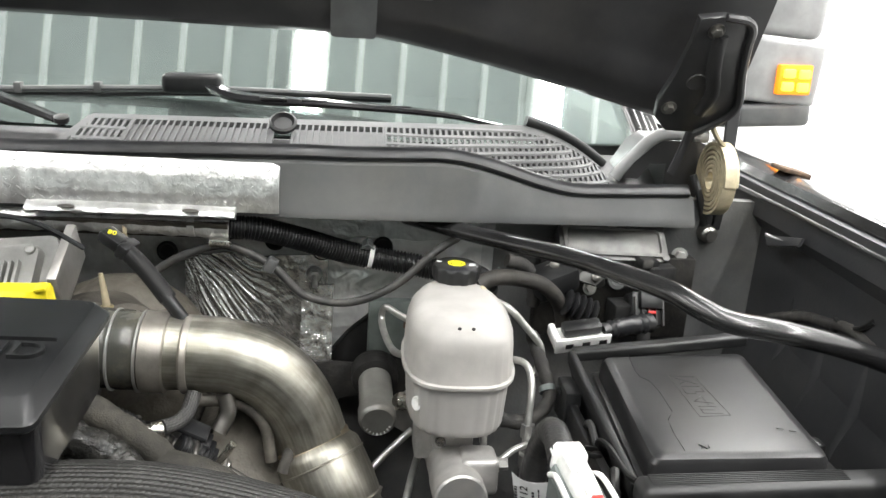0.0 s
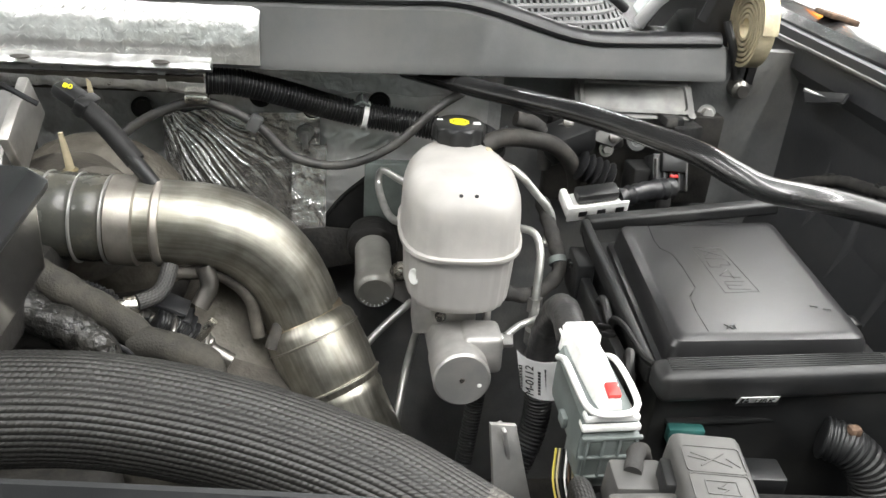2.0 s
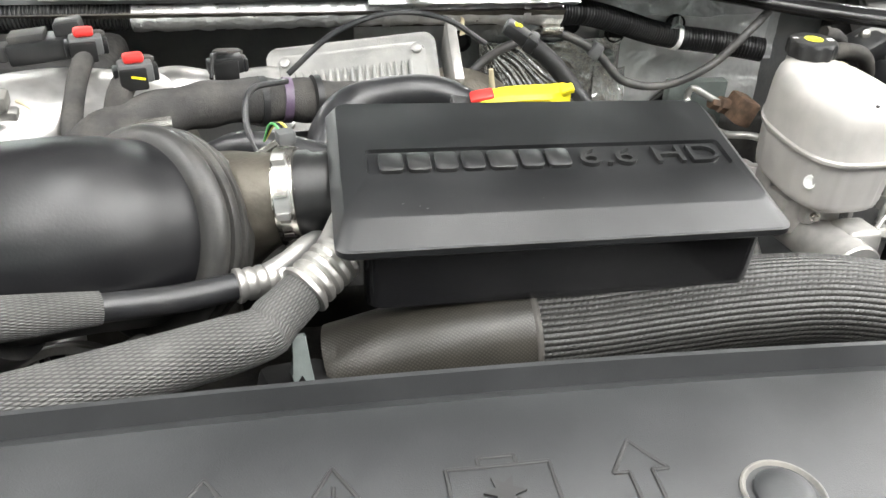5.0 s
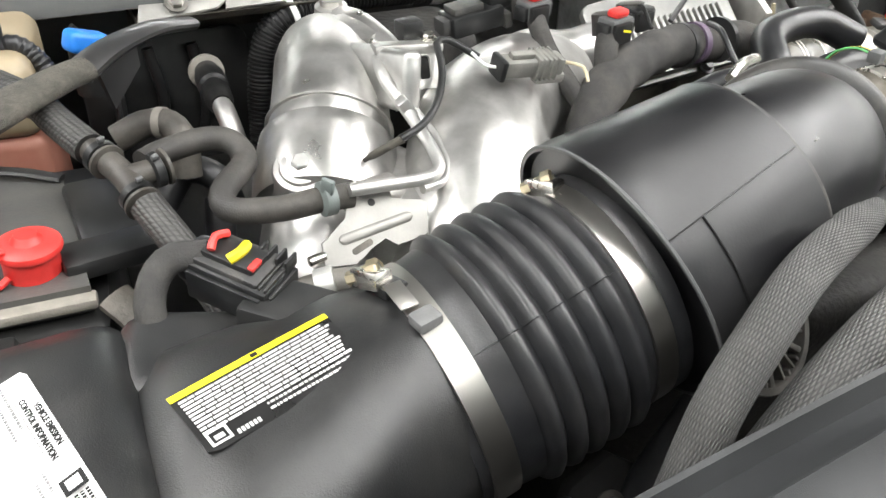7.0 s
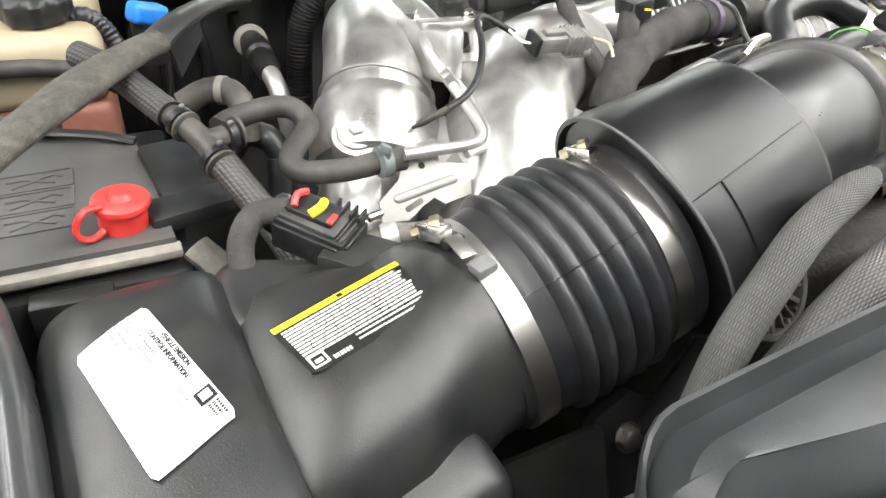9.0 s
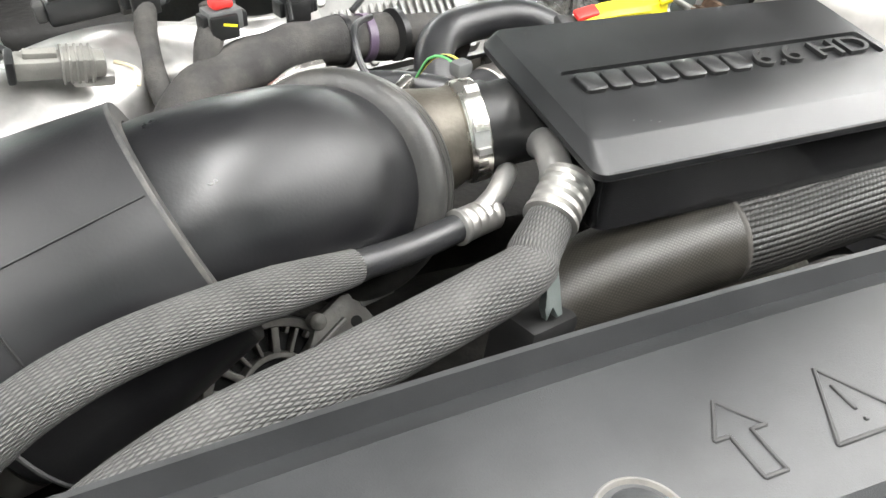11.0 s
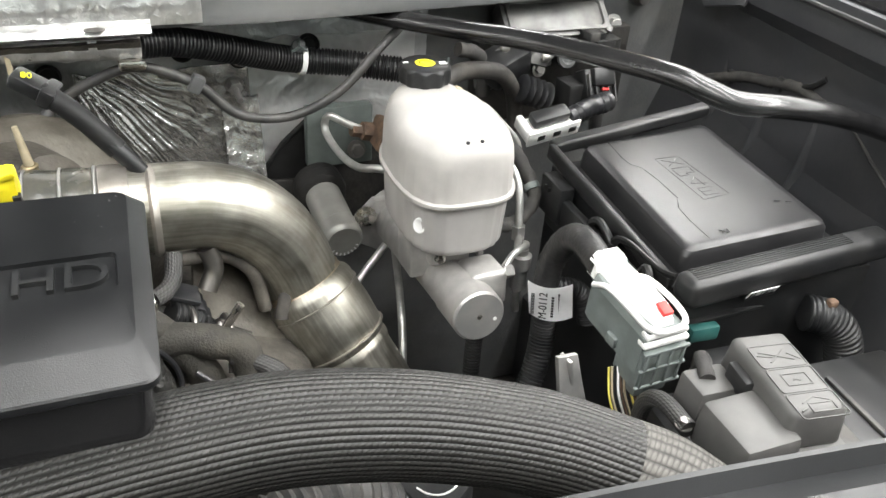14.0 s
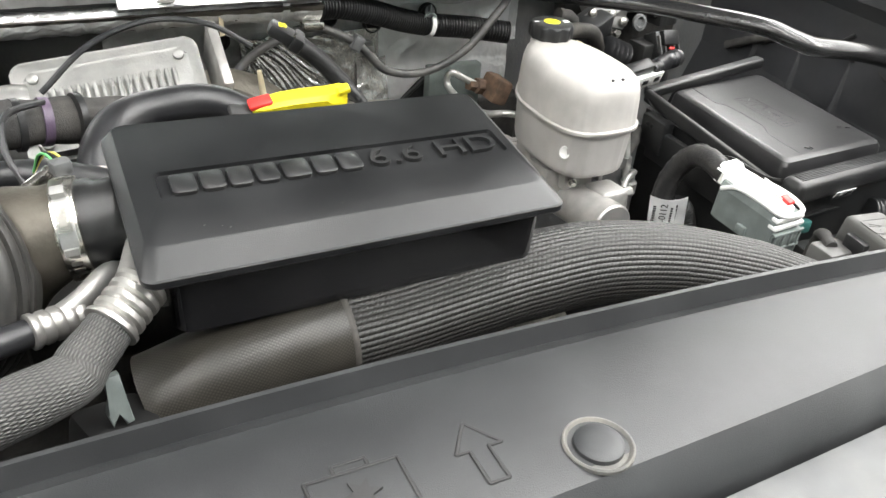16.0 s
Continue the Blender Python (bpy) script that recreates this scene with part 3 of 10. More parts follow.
for px in (-0.146, 0.143, 0.427):
    py = -0.037 + 0.035 * px * px
    pin = part("fastener", lathe((px, py, 1.311), (0, 0, 1), [(0, 0.0176), (0.0020, 0.0176), (0.0028, 0.0168), (0.0027, 0.0162), (0.0006, 0.0146), (0.0006, 0.0)], sides=40), RING, shroud_ob, "round push fastener in a shallow dish")
    part("pin", lathe((px, py, 1.3112), (0, 0, 1), [(0, 0.0125), (0.0028, 0.0122), (0.0038, 0.0108), (0.0042, 0.006), (0.0043, 0.0)], sides=32), SHROUD, pin)


# cowl panel at the rear of the bay, with its rubber seal
def cowl_y(x):
    return 0.802 + max(0.0, x - 0.45) * 0.16


def cowl_top(x):
    k = min(1.0, max(0.0, (x - 0.60) / 0.22))
    return 1.352 - 0.039 * (k * k * (3 - 2 * k)) + 0.012 * min(1.0, max(0.0, x / 0.4)) * (1 - k)


def cowl():
    rows = []
    for i in range(99):
        x = -0.95 + i * 0.02
        y, z = cowl_y(x), cowl_top(x) - 0.012
        b = 1.278 - max(0.0, x - 0.45) * 0.028
        rows.append([(x, y, b), (x, y + 0.004, b + 0.008), (x, y + 0.018, z - 0.006), (x, y + 0.024, z), (x, y + 0.06, z + 0.002), (x, y + 0.06, z - 0.01), (x, y + 0.03, b), (x, y + 0.12, b - 0.012), (x, y + 0.12, b - 0.02), (x, y + 0.0, b - 0.006)])
    return loft(rows)


solid("cowl_panel", cowl(), COWL_GREY, (0.1, 0.85, 1.25), "satin dark grey cowl panel across the rear of the bay", "cowl panel", "structure", angle=30)
seal_line = [(x, cowl_y(x) + 0.03, cowl_top(x) - 0.004) for x in [-0.95 + i * 0.05 for i in range(40)]]
solid("hood_seal", tube(seal_line, 0.0125, sides=14, step=0.02, flat=0.8, shape=lambda a: 1 + 0.12 * math.cos(3 * a)), RUBBER, (0.1, 0.83, 1.33), "black rubber hood seal along the cowl edge", "rubber seal", "structure")


# cowl intake grille: a body with open slots
def cowl_grille():
    g = thing("cowl_grille", (0.45, 0.96, 1.30), "dark grey plastic cowl air intake grille with slots", "air grille")

    def front(x):
        k = min(1.0, max(0.0, (x - 0.58) / 0.21))
        return (0.905 + max(0.0, x - 0.6) * 0.18, 1.336 - 0.036 * k * k * (3 - 2 * k))

    def back(x):
        k = max(0.0, x - 0.755)
        return (1.03 + max(0.0, x - 0.6) * 0.08, 1.366 + 0.022 * x - 0.2 * k - 2.1 * k * k)

    def on(x, t, dz=0.0):
        (ya, za), (yb, zb) = front(x), back(x)
        return Vector((x, ya + (yb - ya) * t, za + (zb - za) * t + dz))

    def strip(x0, x1, t0, t1, thick, dz=0.0):
        n = max(2, int((x1 - x0) / 0.015))
        xs = [x0 + (x1 - x0) * i / n for i in range(n + 1)]
        return loft([[on(x, t0, dz), on(x, t1, dz), on(x, t1, dz - thick), on(x, t0, dz - thick)] for x in xs])

    part("front_rail", strip(0.030, 0.905, -0.02, 0.05, 0.012), GREY_PLASTIC, g)
    part("rear_rail", strip(0.055, 0.905, 0.86, 1.0, 0.012), GREY_PLASTIC, g)
    part("end_rail", strip(0.892, 0.908, 0.0, 1.0, 0.012), GREY_PLASTIC, g)
    part("left_rail", loft([[on(x0, t, 0), on(x0 + 0.014, t, 0), on(x0 + 0.014, t, -0.010), on(x0, t, -0.010)] for x0, t in ((0.028, 0.0), (0.040, 0.5), (0.052, 0.95))]), GREY_PLASTIC, g)
    for x0, x1 in ((0.125, 0.342), (0.372, 0.515)):
        pan = part("blank_panel", strip(x0, x1, 0.0, 0.78, 0.006, -0.004), GREY_PLASTIC, g)
        ribs = bmesh.new()
        n = int((x1 - x0) / 0.0102)
        for i in range(n + 1):
            x = x0 + (x1 - x0) * i / n
            a, b = on(x, 0.03, -0.002), on(x, 0.88, -0.002)
            add_box(ribs, (a + b) / 2, (0.0030, (b - a).length, 0.0040), turn(math.degrees(math.atan2(b.z - a.z, b.y - a.y)), 0, 0), 0, 1)
        tagged(part("moulded_ribs", ribs, GREY_PLASTIC, pan), kind="stuff")
    bars_ = bmesh.new()
    for x0, x1 in ((0.052, 0.122), (0.519, 0.892)):
        n = int(round((x1 - x0) / 0.0098))
        for i in range(n + 1):
            x = x0 + (x1 - x0) * i / n
            a, b = on(x, 0.02, -0.003), on(x, 0.90, -0.003)
            add_box(bars_, (a + b) / 2, (0.0040, (b - a).length, 0.0055), turn(math.degrees(math.atan2(b.z - a.z, b.y - a.y)), 0, 0), 0, 1)
    tagged(part("upright_slats", bars_, GREY_PLASTIC, g), kind="stuff")
    # level cross slats, each as long as the sloping face allows
    for k in range(8):
        z = 1.3745 - 0.0098 * k
        for x0, x1 in ((0.052, 0.122), (0.519, 0.895)):
            run = []
            n = int((x1 - x0) / 0.0098)
            for i in range(n + 1):
                x = x0 + (x1 - x0) * i / n
                (ya, za), (yb, zb) = front(x), back(x)
                t = (z - za) / (zb - za)
                if 0.03 < t < 0.9:
                    run.append(on(x, t, -0.0015))
            if len(run) > 2:
                part("cross_slat", loft([[p + Vector((0, -0.006, -0.0022)), p + Vector((0, -0.004, 0.0012)), p + Vector((0, 0.004, 0.0034)), p + Vector((0, 0.004, -0.003))] for p in run]), GREY_PLASTIC, g)
    # near-black sheet that stands in for the shade below the slots
    part("slot_shade", strip(0.03, 0.905, 0.0, 1.0, 0.004, -0.034), NEAR_BLACK, g)
    part("wiper_port", lathe((0.356, 1.0, 1.370), (0, -0.6, 0.8), [(0, 0.022), (0.006, 0.022), (0.008, 0.018), (0.002, 0.014), (0.002, 0)], sides=28), BLACK, g)
    pts = [on(x, 1.0, 0.006) + Vector((0, 0.006, 0)) for x in (0.755, 0.80, 0.84, 0.875, 0.900)]
    part("end_trim", tube(pts, 0.010, sides=10, step=0.02), BLACK, g)


cowl_grille()


# windscreen and its cabin behind
def windscreen():
    rows = []
    for i in range(21):
        x = -0.95 + i * 0.1
        c = 0.10 * ((x - 0.08) / 0.9) ** 2
        rows.append([(x, 1.09 + c, 1.335), (x, 1.86 + c * 0.6, 1.86), (x, 1.866 + c * 0.6, 1.855), (x, 1.096 + c, 1.330)])
    return loft(rows)


solid("windscreen", windscreen(), SCREEN, (0.05, 1.4, 1.33), "greenish sloping glass windscreen of the truck", "windscreen", "structure")
slab("dashboard", (-0.9, 1.25, 1.15), (1.05, 1.8, 1.33), BLACK, "black plastic dashboard top behind the glass", "dashboard", 0.02)
slab("cabin_back", (-0.95, 2.6, 1.0), (1.1, 2.66, 1.9), BLACK, "dark cabin rear panel", "cabin panel")
solid("pillar", tube([(1.03, 1.22, 1.33), (0.98, 1.55, 1.58), (0.92, 1.95, 1.88)], 0.035, sides=12), BODY, (1.0, 1.3, 1.3), "dark painted windscreen pillar of the truck", "pillar", "structure")
solid("cowl_shelf", loft([[(x, 0.885 + max(0, x - .5) * .2, 1.30 - max(0, x - .6) * .05), (x, 1.12, 1.325), (x, 1.12, 1.31), (x, 0.885 + max(0, x - .5) * .2, 1.285 - max(0, x - .6) * .05)] for x in (-0.95, 0.0, 0.6, 1.1)]), BLACK, (0.1, 1.0, 1.28), "black plastic cowl shelf below the windscreen", "cowl shelf", "structure")

# ---- rear of the bay: wiper, hood, hinge, mirror ----
def wiper():
    w = thing("wiper", (0.2, 1.12, 1.37), "black windscreen wiper with a long grey blade", "wiper")
    part("blade_spine", tube([(-0.25, 1.15, 1.374), (-0.13, 1.15, 1.382), (0.2, 1.15, 1.400), (0.53, 1.15, 1.404)], 0.0075, sides=8, step=0.03, flat=0.7), GREY_PLASTIC, w)
    part("rubber_blade", tube([(-0.25, 1.155, 1.366), (0.2, 1.155, 1.390), (0.53, 1.155, 1.396)], 0.004, sides=6, step=0.05), RUBBER, w)
    part("pivot_cover", box((0.19, 1.14, 1.410), (0.100, 0.042, 0.034), turn(0, -2, 0), 0.010, 3), BLACK, w)
    part("arm", tube([(0.22, 1.135, 1.408), (0.26, 1.12, 1.395), (0.32, 1.11, 1.392), (0.45, 1.10, 1.392), (0.62, 1.09, 1.386), (0.72, 1.08, 1.372)], lambda s, d: 0.018 - 0.010 * s, sides=8, flat=0.6, step=0.012), GLOSS, w)
    for x in (0.33, 0.40, 0.47, 0.54):
        part("slot", box((x, 1.093, 1.397 - (x - .33) * .01), (0.045, 0.004, 0.004), None, 0.001), BLACK, w)
    for x in (-0.1, 0.03):
        part("blade_clip", box((x, 1.148, 1.386 + (x + 0.1) * .06), (0.012, 0.018, 0.018), None, 0.002), GREY_PLASTIC, w)


wiper()
w2 = thing("wiper", (-0.1, 1.06, 1.35), "glossy black wiper arm end beside the cowl grille", "wiper")
part("arm", tube([(-0.2, 1.12, 1.40), (-0.05, 1.06, 1.365), (0.01, 1.03, 1.352)], lambda s, d: 0.016 - 0.004 * s, sides=8, flat=0.6), GLOSS, w2)
part("pivot_nut", lathe((0.008, 1.03, 1.352), (0, -0.3, 1), [(0, 0.012), (0.008, 0.012), (0.010, 0.008)], sides=16), BLACK, w2)


def hood_edge(x):
    """The lower rear edge of the raised hood, which dips towards its corners."""
    k = min(1.1, max(0.0, (abs(x - 0.03) - 0.45) / 0.47))
    return (0.985, 1.517 - 0.008 * (x - 0.03) ** 2 - 0.092 * k ** 1.2)


HOOD_PAD = mat("grey_hood_inner_panel", (0.055, 0.054, 0.053), 0.5, scale=8, bump=0.2, fine=300, dust=0.3)


def hood():
    h = thing("hood", (0.05, 0.95, 1.45), "raised dark steel truck hood seen from beneath", "hood")
    up = Vector((0, -0.46, 0.888)).normalized()
    out = Vector((0, -0.888, -0.46)).normalized()
    rows = []
    for i in range(53):
        x = -0.98 + i * 0.0395
        y, z = hood_edge(x)
        e = Vector((x, y, z))
        rows.append([e - out * 0.012, e, e + up * 0.015 + out * 0.010, e + up * 0.06 + out * 0.014, e + up * 0.085 + out * 0.004, e + up * 0.11 + out * 0.0, e + up * 1.12 + out * 0.0, e + up * 1.12 - out * 0.04, e + up * 0.05 - out * 0.04])
    part("panel", loft(rows), SATIN, h, angle=60)
    for x0, x1, d0, d1 in ((-0.74, -0.08, 0.09, 0.9), (0.14, 0.84, 0.09, 0.9)):
        c = Vector(((x0 + x1) / 2, 0.985, 1.505)) + up * ((d0 + d1) / 2)
        part("stamped_rib", plate(rounded(x1 - x0, d1 - d0, 0.10, 7), frame_of(c, (1, 0, 0), up) @ turn(0, 180, 0), 0.022, 0.012), SATIN, h)
        part("insulation_pad", plate(rounded(x1 - x0 - 0.16, d1 - d0 - 0.16, 0.08, 7), frame_of(c + out * 0.020, (1, 0, 0), up) @ turn(0, 180, 0), 0.008, 0.004), HOOD_PAD, h)
    part("latch_cover", plate(rounded(0.068, 0.10, 0.006), frame_of(Vector((0.462, 0.985, 1.515)) + up * 0.055 + out * 0.018, (1, 0, 0), up) @ turn(0, 180, 0), 0.012, 0.003), GREY_PLASTIC, h, "grey plastic cover at the hood edge")
    for x in (0.375, 0.55):
        part("latch_tab", plate(rounded(0.06, 0.03, 0.006), frame_of(Vector((x, 0.985, 1.517)) + up * 0.085 + out * 0.014, (1, 0, 0), up) @ turn(0, 180, 0), 0.012, 0.003), GREY_PLASTIC, h)

    return h


hood_ob = hood()


def hinge():
    m = frame_of((0, 0.925, 1.405), (1, 0, 0), (0, -0.55, 0.84))
    out = [(0.93, 0.21), (0.965, 0.216), (0.997, 0.212), (1.010, 0.197), (1.014, 0.170), (1.024, 0.126), (1.040, 0.075), (1.036, 0.048), (1.014, 0.024), (0.992, 0.006), (0.946, 0.008), (0.922, 0.033), (0.917, 0.065), (0.927, 0.113), (0.932, 0.173)]
    h = part("hinge", plate(out[::-1], m, 0.012, 0.003), SATIN, hood_ob, "black steel hinge with a coiled flat spring")
    part("plate_flange", tube([m @ Vector((x, y, 0.013)) for x, y in out[1:10]], 0.006, sides=8), SATIN, h)
    part("plate_rib", tube([m @ Vector(q) for q in ((0.968, 0.185, 0.012), (0.978, 0.13, 0.014), (0.992, 0.085, 0.014), (0.985, 0.045, 0.012))], 0.011, sides=10, flat=0.5), SATIN, h)
    part("plate_boss", lathe(m @ Vector((0.962, 0.105, 0.010)), m.to_3x3() @ Vector((0, 0, 1)), [(0, 0.016), (0.004, 0.013), (0.003, 0.008), (0.003, 0)], sides=20), SATIN, h)
    for x, z in ((0.959, 0.193), (0.937, 0.054)):
        part("bolt", hexhead(bmesh.new(), m @ Vector((x, z, 0.012)), (0, -0.84, -0.55), 0.008, 0.006), DARK_STEEL, h)
    part("arm", tube([(1.0, 0.93, 1.42), (0.992, 0.94, 1.37), (0.983, 0.95, 1.33)], 0.009, sides=8, flat=0.6), SATIN, h)
    part("link", plate([(1.057, 1.46), (1.078, 1.46), (1.082, 1.30), (1.078, 1.24), (1.060, 1.24), (1.064, 1.30)], frame_of((0, 0.95, 0), (1, 0, 0), (0, 0, 1)), 0.006, 0.001), SATIN, h)
    # coiled flat spring
    turns, c = 6.5, Vector((1.050, 0.93, 1.328))
    flat_way, axle = Vector((0.0, 1.0, 0.0)), Vector((1.0, 0.0, 0.0))
    n = 260
    bm = bmesh.new()
    prev = None
    for i in range(n + 1):
        a = 2 * math.pi * turns * i / n
        r = 0.010 + 0.045 * i / n
        ring = []
        for dr, dy in ((0, -0.011), (0.0042, -0.011), (0.0042, 0.011), (0, 0.011)):
            q = c + flat_way * ((r + dr) * math.cos(a)) + axle * dy + Vector((0, 0, (r + dr) * math.sin(a) * 1.06))
            ring.append(bm.verts.new(q))
        if prev:
            for k in range(4):
                bm.faces.new((prev[k], prev[(k + 1) % 4], ring[(k + 1) % 4], ring[k]))
        prev = ring
    bm.faces.new(prev)
    sp = part("coil_spring", bm, BEIGE, h, "beige flat spiral spring")
    part("spring_tail", tube([(1.045, 0.915, 1.386), (1.032, 0.915, 1.400), (1.024, 0.918, 1.415), (1.020, 0.92, 1.432)], 0.010, sides=6, flat=0.4), BEIGE, h)
    part("spring_hook", box((1.019, 0.92, 1.442), (0.014, 0.012, 0.022), None, 0.002), STEEL, h)
    part("lower_knuckle", lathe((1.053, 0.945, 1.236), (0, -1, 0), [(0, 0.014), (0.02, 0.014), (0.024, 0.009), (0.03, 0.009)], sides=18), DARK_STEEL, h)
    part("lower_bracket", box((1.055, 0.95, 1.255), (0.03, 0.012, 0.05), turn(0, 8, 0), 0.004), SATIN, h)
    part("stay", tube([(1.02, 0.95, 1.33), (1.035, 0.94, 1.29), (1.05, 0.94, 1.245)], 0.006, sides=8), SATIN, h)


hinge()


def side_mirror():
    h = thing("side_mirror", (1.42, 1.42, 1.36), "grey towing mirror with a lit amber signal lamp", "mirror")
    part("upper_shell", box((1.366, 1.44, 1.652), (0.165, 0.12, 0.212), turn(0, 3, 0), 0.02, 3), SILVER_PAINT, h)
    part("middle_shell", box((1.362, 1.43, 1.475), (0.175, 0.12, 0.135), turn(0, 3, 0), 0.012, 3), SILVER_PAINT, h)
    part("lower_shell", box((1.360, 1.43, 1.383), (0.165, 0.12, 0.05), turn(0, -4, 0), 0.012, 3), GREY_PLASTIC, h)
    ln = part("lamp_housing", box((1.385, 1.368, 1.461), (0.075, 0.02, 0.062), turn(0, -2, 0), 0.004), AMBER_SPILL, h, "orange rim made to glow around the lenses")
    for i in range(2):
        for k in range(2):
            part("lamp_lens", box((1.369 + 0.034 * i, 1.355, 1.447 + 0.027 * k), (0.026, 0.010, 0.019), turn(0, -2, 0), 0.004), AMBER, ln, "lit amber lens")
    part("arm", tube([(1.16, 1.45, 1.42), (1.3, 1.45, 1.44)], 0.03, sides=10, flat=0.7), GREY_PLASTIC, h)


side_mirror()
solid("side_marker", box((1.19, 0.96, 1.343), (0.05, 0.05, 0.008), turn(0, 12, 0), 0.003), RUST, (1.19, 0.96, 1.338), "rusty brown patch of torn fender liner", "liner edge")
# raised corner between cowl and fender
solid("cowl_corner", loft([[(x, 0.985 + dy, z) for x, z in ((0.915, 1.312), (0.945, 1.365), (0.965, 1.378), (1.04, 1.378), (1.06, 1.35), (1.06, 1.22), (0.985, 1.22), (0.985, 1.34), (0.958, 1.338), (0.94, 1.312))] for dy in (0, 0.10)]), SATIN, (0.97, 1.0, 1.22), "black steel corner bracket beside the cowl", "bracket")
solid("cowl_corner_trim", tube([(0.905, 1.0, 1.31), (0.93, 0.995, 1.345), (0.955, 0.99, 1.376), (0.985, 0.99, 1.389), (1.05, 0.99, 1.388)], 0.011, sides=12), SILVER_PAINT, (0.95, 0.99, 1.30), "pale sealed edge of the cowl corner", "trim")


# ---- firewall side: heat shields, foil, looms ----
def heat_shield():
    h = thing("heat_shield", (0.1, 0.79, 1.27), "shiny embossed foil heat shield on the cowl", "heat shield")
    rows = []
    face = ((1.279, 0.792), (1.286, 0.7912), (1.293, 0.7906), (1.300, 0.790), (1.307, 0.791), (1.314, 0.792), (1.320, 0.7932), (1.326, 0.7945), (1.332, 0.7972), (1.338, 0.8005), (1.343, 0.8035), (1.347, 0.806))
    for i in range(145):
        x = -0.35 + i * 0.005

        def crush(z):
            q = x + 0.01 * noise.noise((x * 40, z * 40, 3.0))
            return 0.0034 * (abs(noise.noise((q * 26, z * 30, 1.0))) - 0.25) + 0.0020 * abs(noise.noise((q * 70, z * 80, 5.0))) - 0.0030 * max(0.0, 1 - abs(x - 0.21 - 0.1 * (z - 1.3)) / 0.010) - 0.0030 * max(0.0, 1 - abs(x - 0.04 + 0.3 * (z - 1.3)) / 0.008)

        top = 0.004 * max(0.0, (x - 0.36) / 0.01) + 0.0012 * noise.noise((x * 30, 0, 8))
        rows.append([(x, y + crush(z), z - (top if z > 1.34 else 0)) for z, y in face] + [(x, 0.812, 1.345 - top), (x, 0.802, 1.325), (x, 0.797, 1.300), (x, 0.798, 1.279)])
    pan = part("panel", loft(rows), FOIL_FINE, h, angle=35)
    # raised diamond dimples
    bm = bmesh.new()
    for i in range(60):
        for k in range(5):
            x, z = -0.34 + i * 0.0118 + (k % 2) * 0.006, 1.292 + k * 0.0115
            if x > 0.36:
                continue
            y = 0.7902 + 0.16 * min(0.025, max(0.0, z - 1.30)) + 0.55 * max(0.0, z - 1.325) - 0.0004
            m = frame_of((x, y - 0.0026, z), (0.8, 0, 0.6 if (i + k) % 2 else -0.6), (0, 0.25, 1))
            add_plate(bm, [(-0.0032, -0.0005), (0.0032, -0.0005), (0.0032, 0.0005), (-0.0032, 0.0005)], m, 0.0010)
    tagged(part("diamond_emboss", bm, FOIL_FINE, pan), kind="stuff")
    rows = []
    for i in range(40):
        x = 0.04 + i * 0.007
        w = 0.0022 * noise.noise((x * 60, 0, 2.0)) + 0.0012 * noise.noise((x * 150, 0, 6.0))
        rows.append([(x, 0.786 + w, 1.270 + w), (x, 0.776 - w, 1.276 + w), (x, 0.778 + w, 1.280), (x, 0.788, 1.287 + w), (x, 0.793, 1.287), (x, 0.790, 1.270)])
    part("lower_flange", loft(rows), FOIL_FINE, h, "folded foil flange", angle=60)
    for x in (0.095, 0.255):
        part("flange_hole", lathe((x, 0.7745, 1.283), (0, -0.5, 0.8), [(0, 0.008), (0.0012, 0.008), (0.0012, 0)], sides=18, squash=(1.4, 0.4)), DARK_STEEL, h)


heat_shield()


def foil_tube():
    h = thing("foil_wrapped_tube", (0.0, 0.815, 1.235), "foil wrapped wiring tube along the cowl", "wrapped tube")
    bm = tube([(-0.25, 0.812, 1.252), (0.0, 0.812, 1.255), (0.15, 0.814, 1.255), (0.30, 0.817, 1.251)], lambda s, d: 0.0165 + 0.0012 * math.sin(d * 190) * math.sin(d * 57), sides=22, step=0.005, shape=lambda a: 1 + 0.03 * math.sin(5 * a))
    part("wrap", bm, FOIL, h, angle=80)
    for x in (-0.1, 0.06, 0.245):
        part("band", tube([(x, 0.8135, 1.2545), (x + 0.009, 0.8135, 1.2545)], 0.0185, sides=22, step=0.01), FOIL_FINE, h)
    part("clip", box((0.288, 0.81, 1.230), (0.03, 0.02, 0.012), None, 0.003), STEEL, h)
    part("paper_tag", plate([(0, 0), (0.007, 0.002), (0.005, 0.022), (0.0, 0.026)], frame_of((0.160, 0.795, 1.228), (1, 0, 0), (0.2, 0, 1)), 0.0008), BEIGE, h)


foil_tube()


def corrugated(name, pts, r, label, ties=(), pitch=0.0048):
    h = thing(name, pts[len(pts) // 2], label, "corrugated conduit")
    bm = tube(pts, lambda s, d: r * (1.0 + 0.075 * (1 if math.sin(2 * math.pi * d / pitch) > 0 else -1)), sides=18, step=pitch / 4)
    part("conduit", bm, BLACK, h, angle=25)
    line = spline(pts, 0.004)
    for f in ties:
        i = int(f * (len(line) - 2))
        part("cable_tie", tube([line[i], line[min(i + 1, len(line) - 1)] + (line[i + 1] - line[i]) * 0.6], r * 1.16, sides=18, step=0.01), WHITE if f < 0.9 else GREY_PLASTIC, h, "pale cable tie")
    return h


